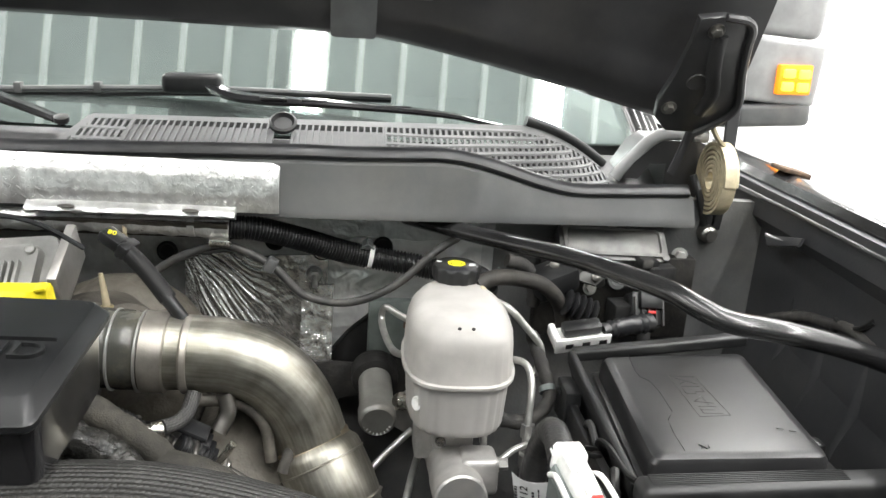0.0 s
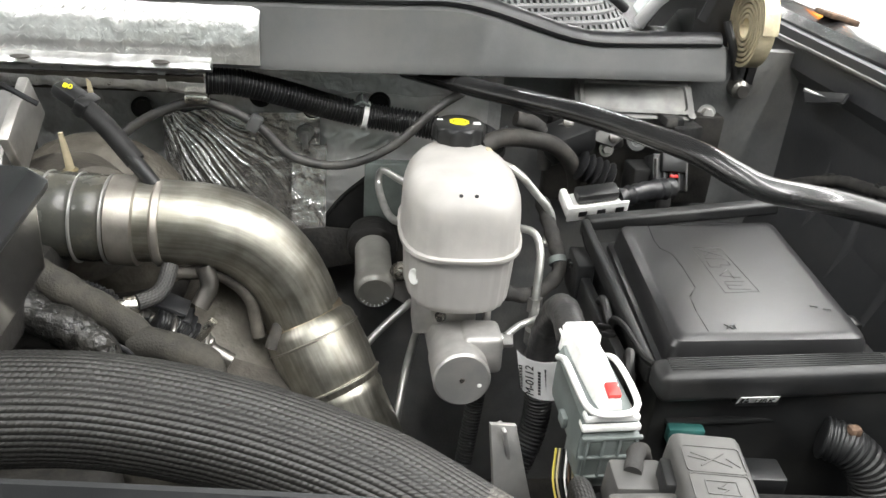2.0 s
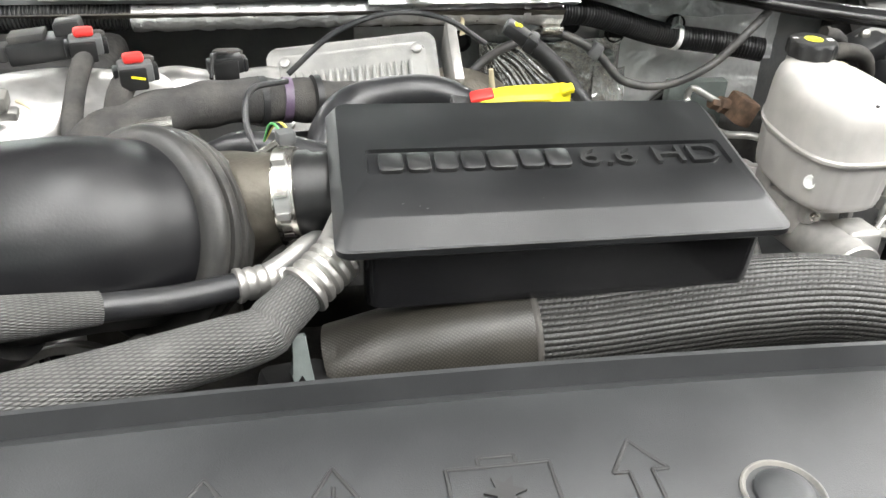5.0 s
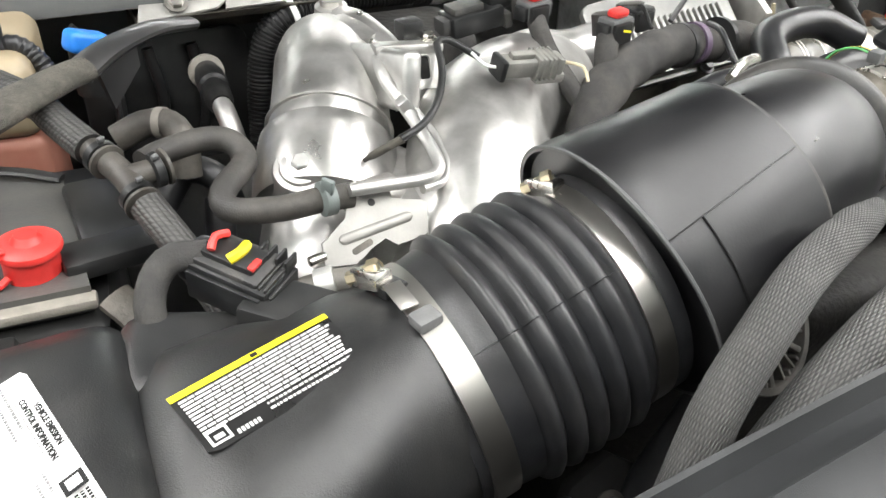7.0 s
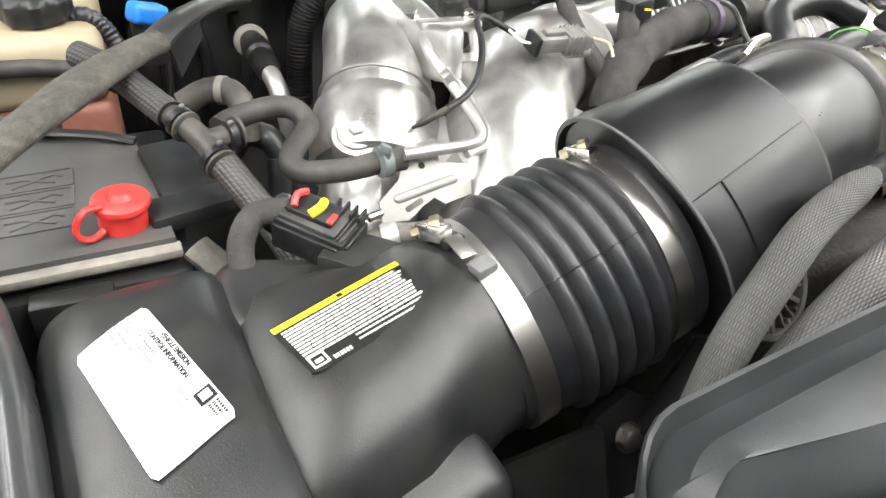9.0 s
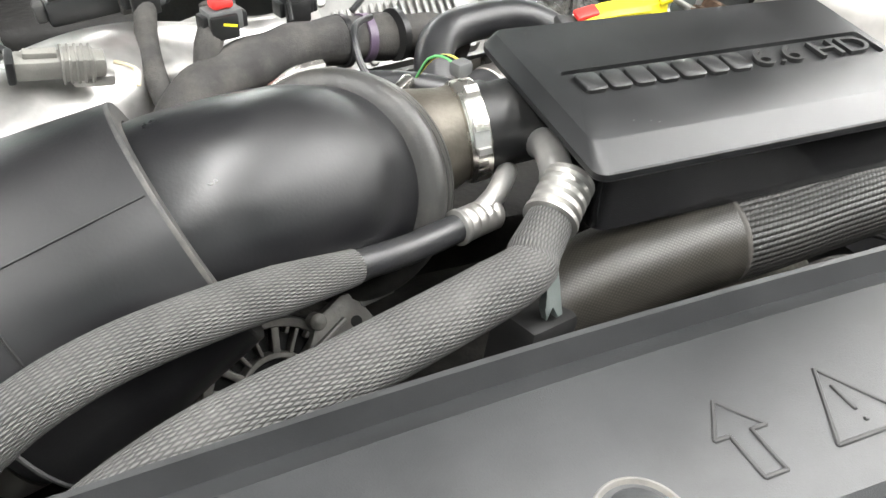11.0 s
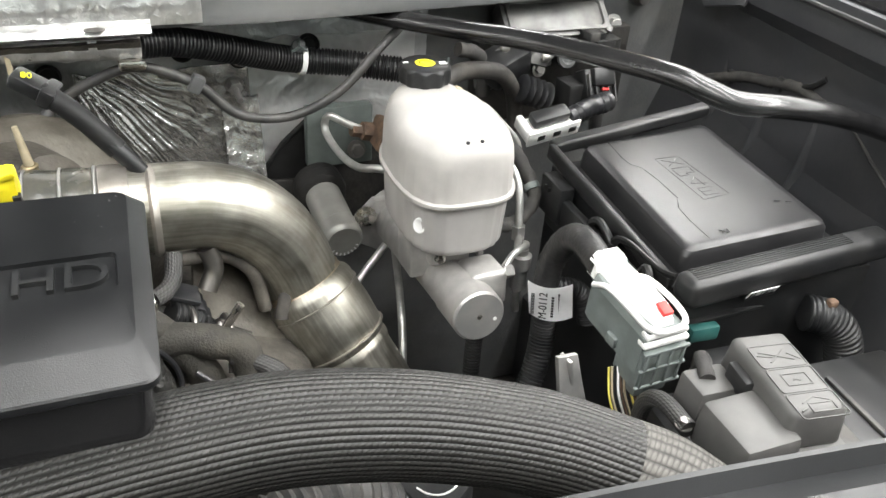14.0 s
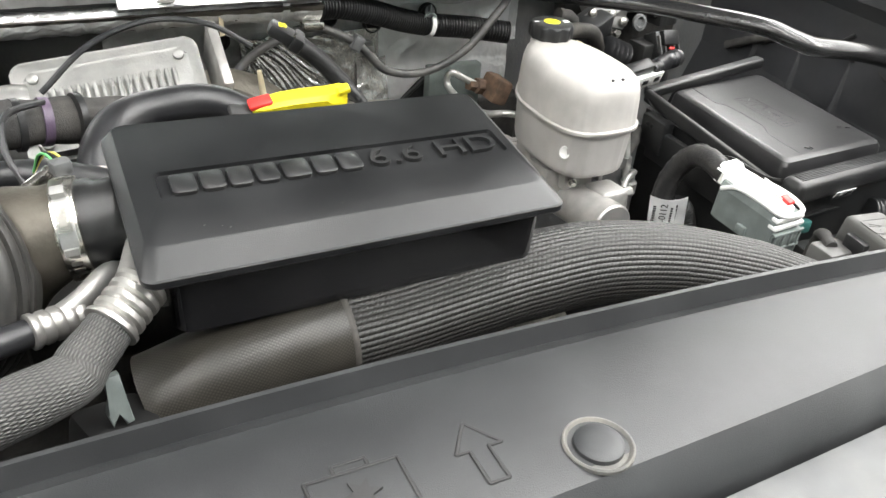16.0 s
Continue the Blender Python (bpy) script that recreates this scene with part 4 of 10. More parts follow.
corrugated("wiring_conduit", [(0.298, 0.817, 1.251), (0.34, 0.828, 1.246), (0.40, 0.850, 1.226), (0.45, 0.867, 1.207), (0.501, 0.875, 1.194), (0.56, 0.868, 1.188), (0.63, 0.85, 1.180)], 0.0165, "black corrugated wiring conduit along the firewall", (0.62,))
corrugated("wiring_conduit", [(-0.245, 0.812, 1.252), (-0.30, 0.812, 1.256), (-0.36, 0.810, 1.256), (-0.41, 0.808, 1.252), (-0.445, 0.806, 1.238), (-0.465, 0.806, 1.205), (-0.475, 0.80, 1.15), (-0.48, 0.79, 1.09)], 0.0155, "black corrugated wiring conduit along the cowl", (0.5,))
# clip stars and firewall studs
for c in ((0.495, 0.868, 1.217), (0.69, 0.83, 1.19)):
    ck = thing("push_clip", (c[0], c[1], c[2] - 0.012), "pale round push clip on the firewall", "clip", "push clips")
    part("head", lathe(c, (0.1, -1, 0.3), [(-0.015, 0.006), (0, 0.005), (0, 0.009), (0.002, 0.009), (0.003, 0.007)], sides=18), GREY_PLASTIC, ck)
    for k in range(3):
        a = radians(90 + 120 * k)
        part("spoke", box((c[0] + 0.006 * math.cos(a), c[1] - 0.005, c[2] + 0.006 * math.sin(a)), (0.012, 0.004, 0.003), turn(0, -math.degrees(a), 0), 0.001), PALE_GREY, ck)
st = thing("firewall_stud", (0.414, 0.93, 1.135), "threaded steel stud with nut on the firewall", "stud")
part("plate", lathe((0.408, 0.93, 1.153), (0, -1, 0), [(0, 0.020), (0.006, 0.020), (0.008, 0.017)], sides=6), RUBBER, st)
part("nut", hexhead(bmesh.new(), (0.414, 0.918, 1.150), (0.1, -1, -0.15), 0.010, 0.012, 1.3), ALU, st)
part("rod", tube([(0.414, 0.905, 1.149), (0.417, 0.885, 1.140)], 0.0045, sides=10), ALU, st)


def crinkled(x0, x1, z0, z1, y0, lean, amp, slant, seed, nx=190, nz=170, pull=0.0):
    """A crumpled foil sheet: faceted crush folds, with long drawn creases towards its first edge."""
    rows = []
    for i in range(nx):
        row = []
        for k in range(nz):
            u, v = i / (nx - 1), k / (nz - 1)
            x, z = x0 + (x1 - x0) * u, z0 + (z1 - z0) * v
            x += 0.010 * noise.noise((z * 14, seed, 0.4)) * (1 - 2 * abs(u - 0.5))
            wx, wz = x + 0.012 * noise.noise((x * 30, z * 30, seed)), z + 0.012 * noise.noise((x * 30, z * 30, seed + 9))
            fold = 0.0
            for sc, w in ((16, 0.9), (40, 0.45), (95, 0.20)):
                fold += w * abs(noise.noise((wx * sc, seed + sc, wz * sc * 1.2)))
            drawn = 0.0
            if pull:
                r = math.hypot(x - x0 + 0.03, z - z1 - 0.05)
                an = math.atan2(z1 + 0.05 - z, x - x0 + 0.03)
                an += 0.05 * noise.noise((r * 16, an * 6, seed + 2))
                drawn = pull * max(0.0, 1 - u * 1.3) * (0.6 - abs(noise.noise((an * 24, r * 6, seed + 4))) - 0.6 * abs(noise.noise((an * 60, r * 11, seed + 6))))
            y = y0 + lean * (v - 0.5) + amp * (fold + 0.9 * noise.noise((x * 9, z * 9, seed + 7)) + slant * (u - 0.5)) + drawn
            row.append((x, y, z + 0.012 * noise.noise((x * 20, 0.3, seed)) * v))
        rows.append(row)
    bm = loft(rows, close=False)
    r = bmesh.ops.extrude_face_region(bm, geom=bm.faces[:])
    bmesh.ops.translate(bm, vec=(0, 0.003, 0), verts=[v for v in r["geom"] if isinstance(v, bmesh.types.BMVert)])
    return bm


FIREWALL_FOIL = mat("grey_foil_strip", (0.50, 0.505, 0.50), 0.38, metal=0.40, color2=(0.62, 0.625, 0.62), kind="foil", scale=45, bump=0.9, depth=0.0030)
FOIL_GREY = mat("dull_crinkled_foil", (0.50, 0.495, 0.48), 0.22, metal=0.88, color2=(0.64, 0.635, 0.62), kind="foil", scale=70, bump=0.6, depth=0.0020, rvar=0.1)
FOIL_PALE = mat("smooth_foil_sheet", (0.72, 0.72, 0.71), 0.34, metal=0.5, color2=(0.82, 0.82, 0.81), kind="foil", scale=30, bump=0.35, depth=0.002, rvar=0.1)
fb = thing("foil_blanket", (0.36, 0.93, 0.92), "crumpled silver foil heat blanket on the firewall", "heat blanket")
part("dark_sheet", crinkled(0.215, 0.435, 0.93, 1.175, 0.905, 0.03, 0.0030, 0.0, 1.3, pull=0.009), FOIL_GREY, fb, "grey finely crumpled foil", angle=70)
part("pale_sheet", crinkled(0.405, 0.68, 0.95, 1.205, 0.922, 0.02, 0.0052, 0.0, 5.1, 160, 150), FOIL_PALE, fb, "bright smoother foil", angle=70)
part("fold", crinkled(0.395, 0.445, 0.96, 1.135, 0.885, 0.05, 0.006, 0.0, 8.2, 30, 60), FOIL_GREY, fb, "dull folded foil edge", angle=70)
part("upper_strip", crinkled(0.24, 0.70, 1.135, 1.275, 0.937, 0.0, 0.0060, 0.0, 2.6, 240, 90), FIREWALL_FOIL, fb, "dull grey foil strip", angle=70)
part("side_strip", crinkled(0.03, 0.245, 1.09, 1.275, 0.939, 0.0, 0.0050, 0.0, 4.4, 110, 90), FIREWALL_FOIL, fb, "dull grey foil strip", angle=70)
# near-black discs drawn for dark holes, their shade put into the colour
for q in ((0.187, 0.9305, 1.175), (0.352, 0.927, 1.200), (0.425, 0.927, 1.185), (0.520, 0.927, 1.196)):
    solid("firewall_hole", lathe(q, (0, -1, 0.1), [(0, 0.016), (0.004, 0.016), (0.006, 0.013), (0.002, 0.010), (0.002, 0)], sides=24), NEAR_BLACK, q, "near-black disc for the shade in a firewall hole", "grommet", group="firewall grommets")
# the boot plate is near-black for the dark of an open hole
op = thing("firewall_opening", (0.49, 0.885, 0.99), "near-black plate for the shade in a firewall opening", "boot")
part("boot", plate([(0.0, 0.0), (0.105, 0.0), (0.105, 0.112), (0.090, 0.110), (0.050, 0.075), (0.016, 0.030)], frame_of((0.421, 0.897, 0.990), (1, 0, 0), (0, 0.08, 1)), 0.010, 0.003), NEAR_BLACK, op)
part("opening_edge", tube([(0.421, 0.888, 0.990), (0.437, 0.890, 1.020), (0.471, 0.892, 1.065), (0.512, 0.894, 1.100)], 0.003, sides=8), BLACK, op)
solid("firewall_shelf", loft([[(x, 0.79, 1.262), (x, 0.93, 1.255), (x, 0.93, 1.20), (x, 0.925, 1.20), (x, 0.92, 1.245), (x, 0.80, 1.252)] for x in (-0.6, 0.0, 0.3)]), GRIME, (-0.1, 0.9, 1.2), "grey dusty flange of the firewall under the cowl", "flange")
WIRE_GREY = mat("dark_grey_wire_cover", (0.034, 0.034, 0.034), 0.5, scale=40, bump=0.3, fine=600, dust=0.2)
# grey sensor wire swinging across the firewall
sw = thing("sensor_wire", (0.37, 0.82, 1.14), "grey rubber covered sensor wire looping across the firewall", "wire")
part("wire", tube([(0.16, 0.80, 1.150), (0.195, 0.82, 1.180), (0.239, 0.82, 1.207), (0.294, 0.82, 1.222), (0.357, 0.82, 1.195), (0.406, 0.82, 1.150), (0.472, 0.82, 1.141), (0.537, 0.82, 1.170), (0.593, 0.83, 1.22), (0.63, 0.86, 1.235)], 0.0062, sides=12), WIRE_GREY, sw)
part("holder", box((0.357, 0.816, 1.197), (0.016, 0.016, 0.022), turn(0, 30, 0), 0.003), GREY_PLASTIC, sw)


# black sensor on a slanting tube with a yellow mark
ds = thing("tube_sensor", (0.262, 0.58, 1.10), "black slanting tube with a marked black plug on top", "sensor tube")
part("tube", tube([(0.315, 0.595, 1.14), (0.274, 0.60, 1.208), (0.233, 0.62, 1.252)], 0.0085, sides=14), BLACK, ds)
part("sleeve", tube([(0.262, 0.607, 1.222), (0.233, 0.62, 1.254), (0.204, 0.634, 1.276)], 0.0105, sides=16, step=0.01), NEAR_BLACK, ds)
tp_ = frame_of((0.196, 0.638, 1.282), (-0.75, 0.25, 0.45), (0.25, 0.9, 0.1))
part("plug", box((0, 0, 0), (0.034, 0.024, 0.015), tp_, 0.004), BLACK, ds)
part("plug_step", box((0, 0, 0), (0.014, 0.030, 0.019), tp_ @ Matrix.Translation((-0.018, 0, 0)), 0.004), BLACK, ds)
part("yellow_mark", lettering("80", frame_of((0.190, 0.630, 1.2925), (0.95, 0.1, -0.25), (0.2, 0.9, 0.3)), 0.010, 0.0008), LABEL_YELLOW, ds)


# module with fins behind the engine cover
MODULE_CAST = mat("dusty_module_casting", (0.28, 0.28, 0.27), 0.48, metal=0.7, color2=(0.38, 0.375, 0.36), scale=30, bump=0.35, fine=400, depth=0.0008, dust=0.2)


def finned_module():
    h = thing("control_module", (0.02, 0.66, 1.19), "finned cast aluminium control module on its bracket", "control module")
    m = frame_of((0.014, 0.660, 1.208), (0.20, -0.012, 0.024), (0.0, 0.62, 0.55)) @ Matrix.Diagonal((0.93, 1, 1, 1))
    part("bracket", plate(rounded(0.215, 0.12, 0.012), m @ Matrix.Translation((0.0, 0.008, -0.012)), 0.012, 0.003), MODULE_CAST, h)
    part("body", plate(rounded(0.185, 0.095, 0.010), m, 0.016, 0.004), MODULE_CAST, h)
    for i in range(17):
        part("fin", box((0, 0, 0), (0.0045, 0.055, 0.010), m @ Matrix.Translation((-0.072 + i * 0.009, -0.006, 0.019)), 0.001), MODULE_CAST, h)
    for x, y in ((-0.082, -0.038), (0.082, -0.038), (-0.082, 0.038), (0.082, 0.038), (0.03, -0.04), (-0.04, -0.04)):
        part("boss", lathe(m @ Vector((x, y, 0.014)), m.to_3x3() @ Vector((0, 0, 1)), [(0, 0.006), (0.006, 0.006), (0.007, 0.004)], sides=14), MODULE_CAST, h)
    bb = bmesh.new()
    hexhead(bb, m @ Vector((0.030, -0.052, 0.004)), m.to_3x3() @ Vector((0, 0, 1)), 0.006, 0.008)
    part("black_bolt", bb, RUBBER, h)
    part("side_flange", box((0.128, 0.67, 1.235), (0.012, 0.09, 0.06), turn(30, 0, 0), 0.003), CAST_DULL, h)


finned_module()
mw = thing("module_wire", (0.04, 0.58, 1.27), "thin black wire arching over the control module", "wire")
part("wire", tube([(-0.06, 0.58, 1.262), (-0.01, 0.60, 1.298), (0.05, 0.62, 1.312), (0.11, 0.63, 1.302), (0.16, 0.64, 1.270)], 0.0032, sides=8), RUBBER, mw)


# aluminium control unit under the cowl on the far side
ECM_GREY = mat("dusty_cast_case", (0.10, 0.10, 0.096), 0.45, metal=0.45, color2=(0.17, 0.17, 0.165), scale=30, bump=0.25, fine=500, depth=0.0006, dust=0.2)


def ecm():
    h = thing("engine_computer", (0.88, 0.90, 1.15), "grey cast aluminium engine computer box under the cowl", "control unit")
    m = frame_of((0.878, 0.880, 1.232), (1, 0, -0.01), (0, 0.75, 0.65))
    part("case", plate(rounded(0.172, 0.066, 0.010), m @ Matrix.Translation((0, 0, -0.03)), 0.030, 0.004), ECM_GREY, h)
    part("rim", loft([[m @ Vector((x, y, z)) for x, y in rounded(w, d, 0.008)] for w, d, z in ((0.160, 0.054, -0.001), (0.160, 0.054, 0.005), (0.150, 0.044, 0.005), (0.146, 0.040, 0.001))], cap=False), ECM_GREY, h)
    part("raised_lid", plate(rounded(0.146, 0.040, 0.006), m, 0.0018, 0.0008), ECM_GREY, h)
    part("lid_notch", box((0, 0, 0), (0.016, 0.008, 0.004), m @ Matrix.Translation((0.0, 0.028, 0.004)), 0.001), DARK_STEEL, h)
    for x in (-0.080, 0.080):
        for y in (-0.027, 0.027):
            part("screw", lathe(m @ Vector((x, y, 0.0)), m.to_3x3() @ Vector((0, 0, 1)), [(0, 0.006), (0.004, 0.006), (0.005, 0.003), (0.005, 0)], sides=12), ECM_GREY, h)
    part("side_bolt", hexhead(bmesh.new(), (1.008, 0.925, 1.199), (-0.2, -1, 0.2), 0.009, 0.014), ALU, h)
    part("plug", box((0.925, 0.85, 1.203), (0.030, 0.03, 0.028), turn(0, 0, 8), 0.004), BLACK, h)
    part("plug", box((0.945, 0.85, 1.190), (0.046, 0.034, 0.034), turn(0, 0, 8), 0.004), BLACK, h)
    for k in range(4):
        part("plug_rib", box((0.930 + 0.010 * k, 0.8325 + 0.0014 * k, 1.190), (0.003, 0.004, 0.030), turn(0, 0, 8), 0.001), BLACK, h)
    part("plug_clip", box((0.920, 0.842, 1.212), (0.018, 0.022, 0.014), turn(0, 0, 8), 0.003), BLACK_DUSTY, h)
    part("bracket", box((0.90, 0.92, 1.13), (0.26, 0.03, 0.14), None, 0.004), DARK, h)


ecm()
lc = thing("linkage_block", (0.80, 0.84, 1.12), "grey metal and black plastic linkage under the cowl", "linkage")
part("bracket", box((0.80, 0.85, 1.175), (0.12, 0.02, 0.05), turn(20, -18, 0), 0.004), ECM_GREY, lc)
part("housing", box((0.775, 0.83, 1.185), (0.07, 0.05, 0.04), turn(10, -15, 20), 0.008), BLACK, lc)
for i in range(5):
    part("bellows_ring", lathe((0.79 + i * 0.010, 0.80, 1.160 - i * 0.004), (1, 0, -0.4), [(0, 0.017), (0.003, 0.021), (0.006, 0.017)], sides=18), RUBBER, lc)
part("nut", hexhead(bmesh.new(), (0.835, 0.835, 1.17), (0, -1, 0.3), 0.007, 0.006), DARK_STEEL, lc)
part("red_lock", box((0.885, 0.80, 1.140), (0.016, 0.006, 0.006), None, 0.001), RED, lc)
part("plug", box((0.885, 0.81, 1.135), (0.045, 0.04, 0.05), turn(0, 0, 6), 0.004), BLACK, lc)

part("arm_plate", plate([(-0.05, -0.008), (-0.02, 0.016), (0.03, 0.022), (0.055, 0.006), (0.04, -0.014), (0.0, -0.010)], frame_of((0.805, 0.838, 1.195), (1, 0, -0.25), (0.1, 0.4, 1)), 0.006, 0.002), ECM_GREY, lc)
for x, z in ((0.775, 1.207), (0.815, 1.203), (0.842, 1.188)):
    part("arm_pin", lathe((x, 0.832, z), (0, -1, 0.4), [(0, 0.007), (0.006, 0.007), (0.008, 0.004)], sides=16), DARK_STEEL, lc)
part("dust_ring", lathe((0.872, 0.825, 1.188), (0, -1, 0.3), [(0, 0.014), (0.005, 0.014), (0.006, 0.009), (0.002, 0.006)], sides=20), GREY_PLASTIC, lc)
solid("loom_run", tube([(0.70, 0.82, 1.215), (0.73, 0.825, 1.205), (0.745, 0.83, 1.18), (0.75, 0.835, 1.14)], lambda s, d: 0.010 + 0.0008 * math.sin(d * 350), sides=14), TAPE, (0.74, 0.83, 1.14), "taped wiring beside the linkage", "wiring loom")
# bright scrape and pressed ribs on the inner fender
sc = thing("fender_gusset", (1.08, 0.79, 1.25), "bent steel gusset with a bright worn edge", "gusset")
part("web", plate([(0.0, 0.0), (0.10, 0.014), (0.10, 0.002), (0.02, -0.016)], frame_of((1.120, 0.868, 1.256), (0, -1, 0.10), (0.35, 0, 1)), 0.004, 0.001), INNER, sc)
part("worn_edge", tube([(1.118, 0.866, 1.257), (1.118, 0.82, 1.262), (1.119, 0.770, 1.267)], lambda s, d: 0.0032 * (1 - 0.7 * s), sides=6), SILVER_PAINT, sc)
for i in range(3):
    y = 0.60 + 0.10 * i
    solid("fender_rib", tube([(1.158, y, 1.232), (1.156, y + 0.005, 1.16), (1.144, y + 0.01, 1.06), (1.106, y + 0.01, 0.95)], 0.009, sides=10, flat=0.5), INNER, (1.07, y, 0.95), "pressed upright rib of the inner fender", "panel rib", "structure", "inner fender ribs")
solid("fender_flange", tube([(1.131, 0.10, 1.302), (1.131, 0.45, 1.304), (1.131, 0.80, 1.304), (1.131, 1.05, 1.302)], 0.004, sides=8, step=0.05), SATIN, (1.118, 0.5, 1.298), "folded flange edge along the inner fender", "flange", "structure")

solid("fender_crease", tube([(1.152, 0.83, 1.256), (1.155, 0.70, 1.238), (1.157, 0.58, 1.220), (1.157, 0.50, 1.205)], 0.0035, sides=8), INNER, (1.15, 0.7, 1.2), "pressed slanting crease of the inner fender", "panel crease", "structure")
fw = thing("fender_loom", (1.145, 0.74, 1.12), "thin black wiring loom clipped along the inner fender", "wiring loom")
part("loom", tube([(1.130, 0.86, 1.115), (1.142, 0.82, 1.137), (1.148, 0.764, 1.161), (1.150, 0.707, 1.174), (1.150, 0.657, 1.186), (1.150, 0.60, 1.180)], lambda s, d: 0.008 + 0.0008 * math.sin(d * 380), sides=12), TAPE, fw)
for q in ((1.147, 0.790, 1.150), (1.150, 0.690, 1.178)):
    part("clip", box(q, (0.012, 0.014, 0.022), turn(15, 0, 0), 0.003), BLACK, fw)
part("branch", tube([(1.150, 0.657, 1.186), (1.146, 0.63, 1.20), (1.149, 0.615, 1.215)], 0.004, sides=8), BLACK, fw)
solid("fender_wire", tube([(1.152, 0.555, 1.175), (1.149, 0.510, 1.150), (1.146, 0.450, 1.115), (1.135, 0.40, 1.06)], 0.0025, sides=8), TAPE, (1.14, 0.48, 1.06), "thin black wire hanging down the inner fender", "wire")

# ribbed black plug with a red lock below the brace
rp = thing("lock_plug", (0.912, 0.80, 1.10), "ribbed black wiring plug with a small red lock", "connector")
rm = frame_of((0.912, 0.80, 1.150), (1, 0.1, -0.08), (0.05, 0.5, 0.85))
part("body", box((0, 0, 0), (0.052, 0.050, 0.030), rm, 0.004), BLACK, rp)
part("top_step", box((0, 0, 0), (0.036, 0.026, 0.012), rm @ Matrix.Translation((0.002, 0.012, 0.018)), 0.003), BLACK, rp)
for k in range(5):
    part("rib", box((0, 0, 0), (0.0035, 0.042, 0.008), rm @ Matrix.Translation((-0.022 + 0.011 * k, -0.004, 0.016)), 0.001), BLACK_DUSTY, rp)
part("red_lock", box((0, 0, 0), (0.012, 0.004, 0.004), rm @ Matrix.Translation((0.003, -0.006, 0.0195)), 0.001), RED, rp)
part("lead", tube([rm @ Vector((0.0, -0.020, 0.0)), rm @ Vector((0.0, -0.045, -0.004)), rm @ Vector((0.004, -0.075, -0.020)), (0.915, 0.80, 1.06)], 0.010, sides=14), LOOM_BLACK, rp)


# ---- driver's side: brake reservoir and master cylinder ----
def reservoir():
    h = thing("brake_fluid_reservoir", (0.608, 0.63, 1.062), "milky white plastic brake fluid reservoir with black cap", "fluid reservoir")
    cx, cy = 0.608, 0.632

    def ring(z, s, flute=0.0, back=1.0):
        out = []
        for k in range(80):
            a = 2 * math.pi * k / 80
            c, q = math.cos(a), math.sin(a)
            e = 0.62
            x = 0.0665 * s * math.copysign(abs(c) ** e, c)
            y = 0.102 * (0.35 + 0.65 * s) * math.copysign(abs(q) ** e, q)
            if y > 0:
                x *= 1 - 0.50 * (y / 0.102) ** 2 * back
            f = 1 - flute * (0.5 + 0.5 * math.cos(a * 26)) ** 2
            out.append((cx + x * f, cy + y * f, z))
        return out

    rows = [ring(1.148, 1.02), ring(1.1495, 1.045), ring(1.1535, 1.045), ring(1.155, 1.005, 0.012), ring(1.165, 0.995, 0.018), ring(1.190, 0.975, 0.012), ring(1.202, 0.95), ring(1.211, 0.90), ring(1.2175, 0.80), ring(1.2215, 0.66), ring(1.223, 0.45), ring(1.2235, 0.2)]
    top = part("upper_shell", loft(rows), RESERVOIR, h, angle=50)
    rows = [ring(1.080, 0.80), ring(1.084, 0.88, 0.020), ring(1.091, 0.915, 0.030), ring(1.138, 0.955, 0.030), ring(1.146, 0.975), ring(1.148, 1.02)]
    low = part("lower_shell", loft(rows), RESERVOIR_FILLED, h, "greyer lower half filled with fluid", angle=50)
    part("emblem", lathe((0.5575, 0.558, 1.118), (-0.72, -0.68, 0.1), [(-0.004, 0.0085), (0.0030, 0.0085), (0.0036, 0.0072), (0.0024, 0.0055), (0.0024, 0)], sides=24, squash=(0.9, 1.1)), WHITE, low)
    for dx in (-0.008, 0.008):
        part("vent_hole", lathe((0.606 + dx, 0.5385, 1.2222), (0, -0.2, 1), [(0, 0.0022), (0.0014, 0.0022), (0.0014, 0)], sides=10), NEAR_BLACK, top)
    part("stain", lathe((0.645, 0.68, 1.2205), (0.3, 0, 1), [(0, 0.006), (0.001, 0.006), (0.001, 0)], sides=14, squash=(1.3, 0.7)), BEIGE, top)
    part("neck", lathe((0.611, 0.708, 1.205), (0, -0.03, 1), [(0, 0.028), (0.020, 0.027)], sides=32), RESERVOIR, h)
    m = Matrix.Translation((0.611, 0.708, 1.223))
    lay = []
    for z, r in ((0, 0.0295), (0.004, 0.0310), (0.017, 0.0310), (0.020, 0.0295), (0.0215, 0.027), (0.0215, 0.010)):
        lay.append([m @ Vector((r * (1 + (0.03 if z < 0.02 else 0.0) * math.tanh(4 * math.cos(10 * a))) * math.cos(a), r * (1 + (0.03 if z < 0.02 else 0.0) * math.tanh(4 * math.cos(10 * a))) * math.sin(a), z)) for a in [2 * math.pi * k / 80 for k in range(80)]])
    cap = part("cap", loft(lay), BLACK, h, "ribbed black screw cap")
    part("yellow_symbol", lathe((0.611, 0.708, 1.2442), (0, 0, 1), [(0, 0.0125), (0.0008, 0.0125), (0.0008, 0.0085), (0.0003, 0.0085), (0.0003, 0.0065), (0.0008, 0.0065), (0.0008, 0)], sides=8, spin=0.39), LABEL_YELLOW, cap)
    for bar in ((-0.026, 0.004, 0.007, 0.004), (0.016, -0.008, 0.009, 0.003), (0.017, -0.003, 0.008, 0.003)):
        part("printed_bar", bars([bar], Matrix.Translation((0.611, 0.708, 1.2445))), PAPER, cap)
    return h


reservoir()


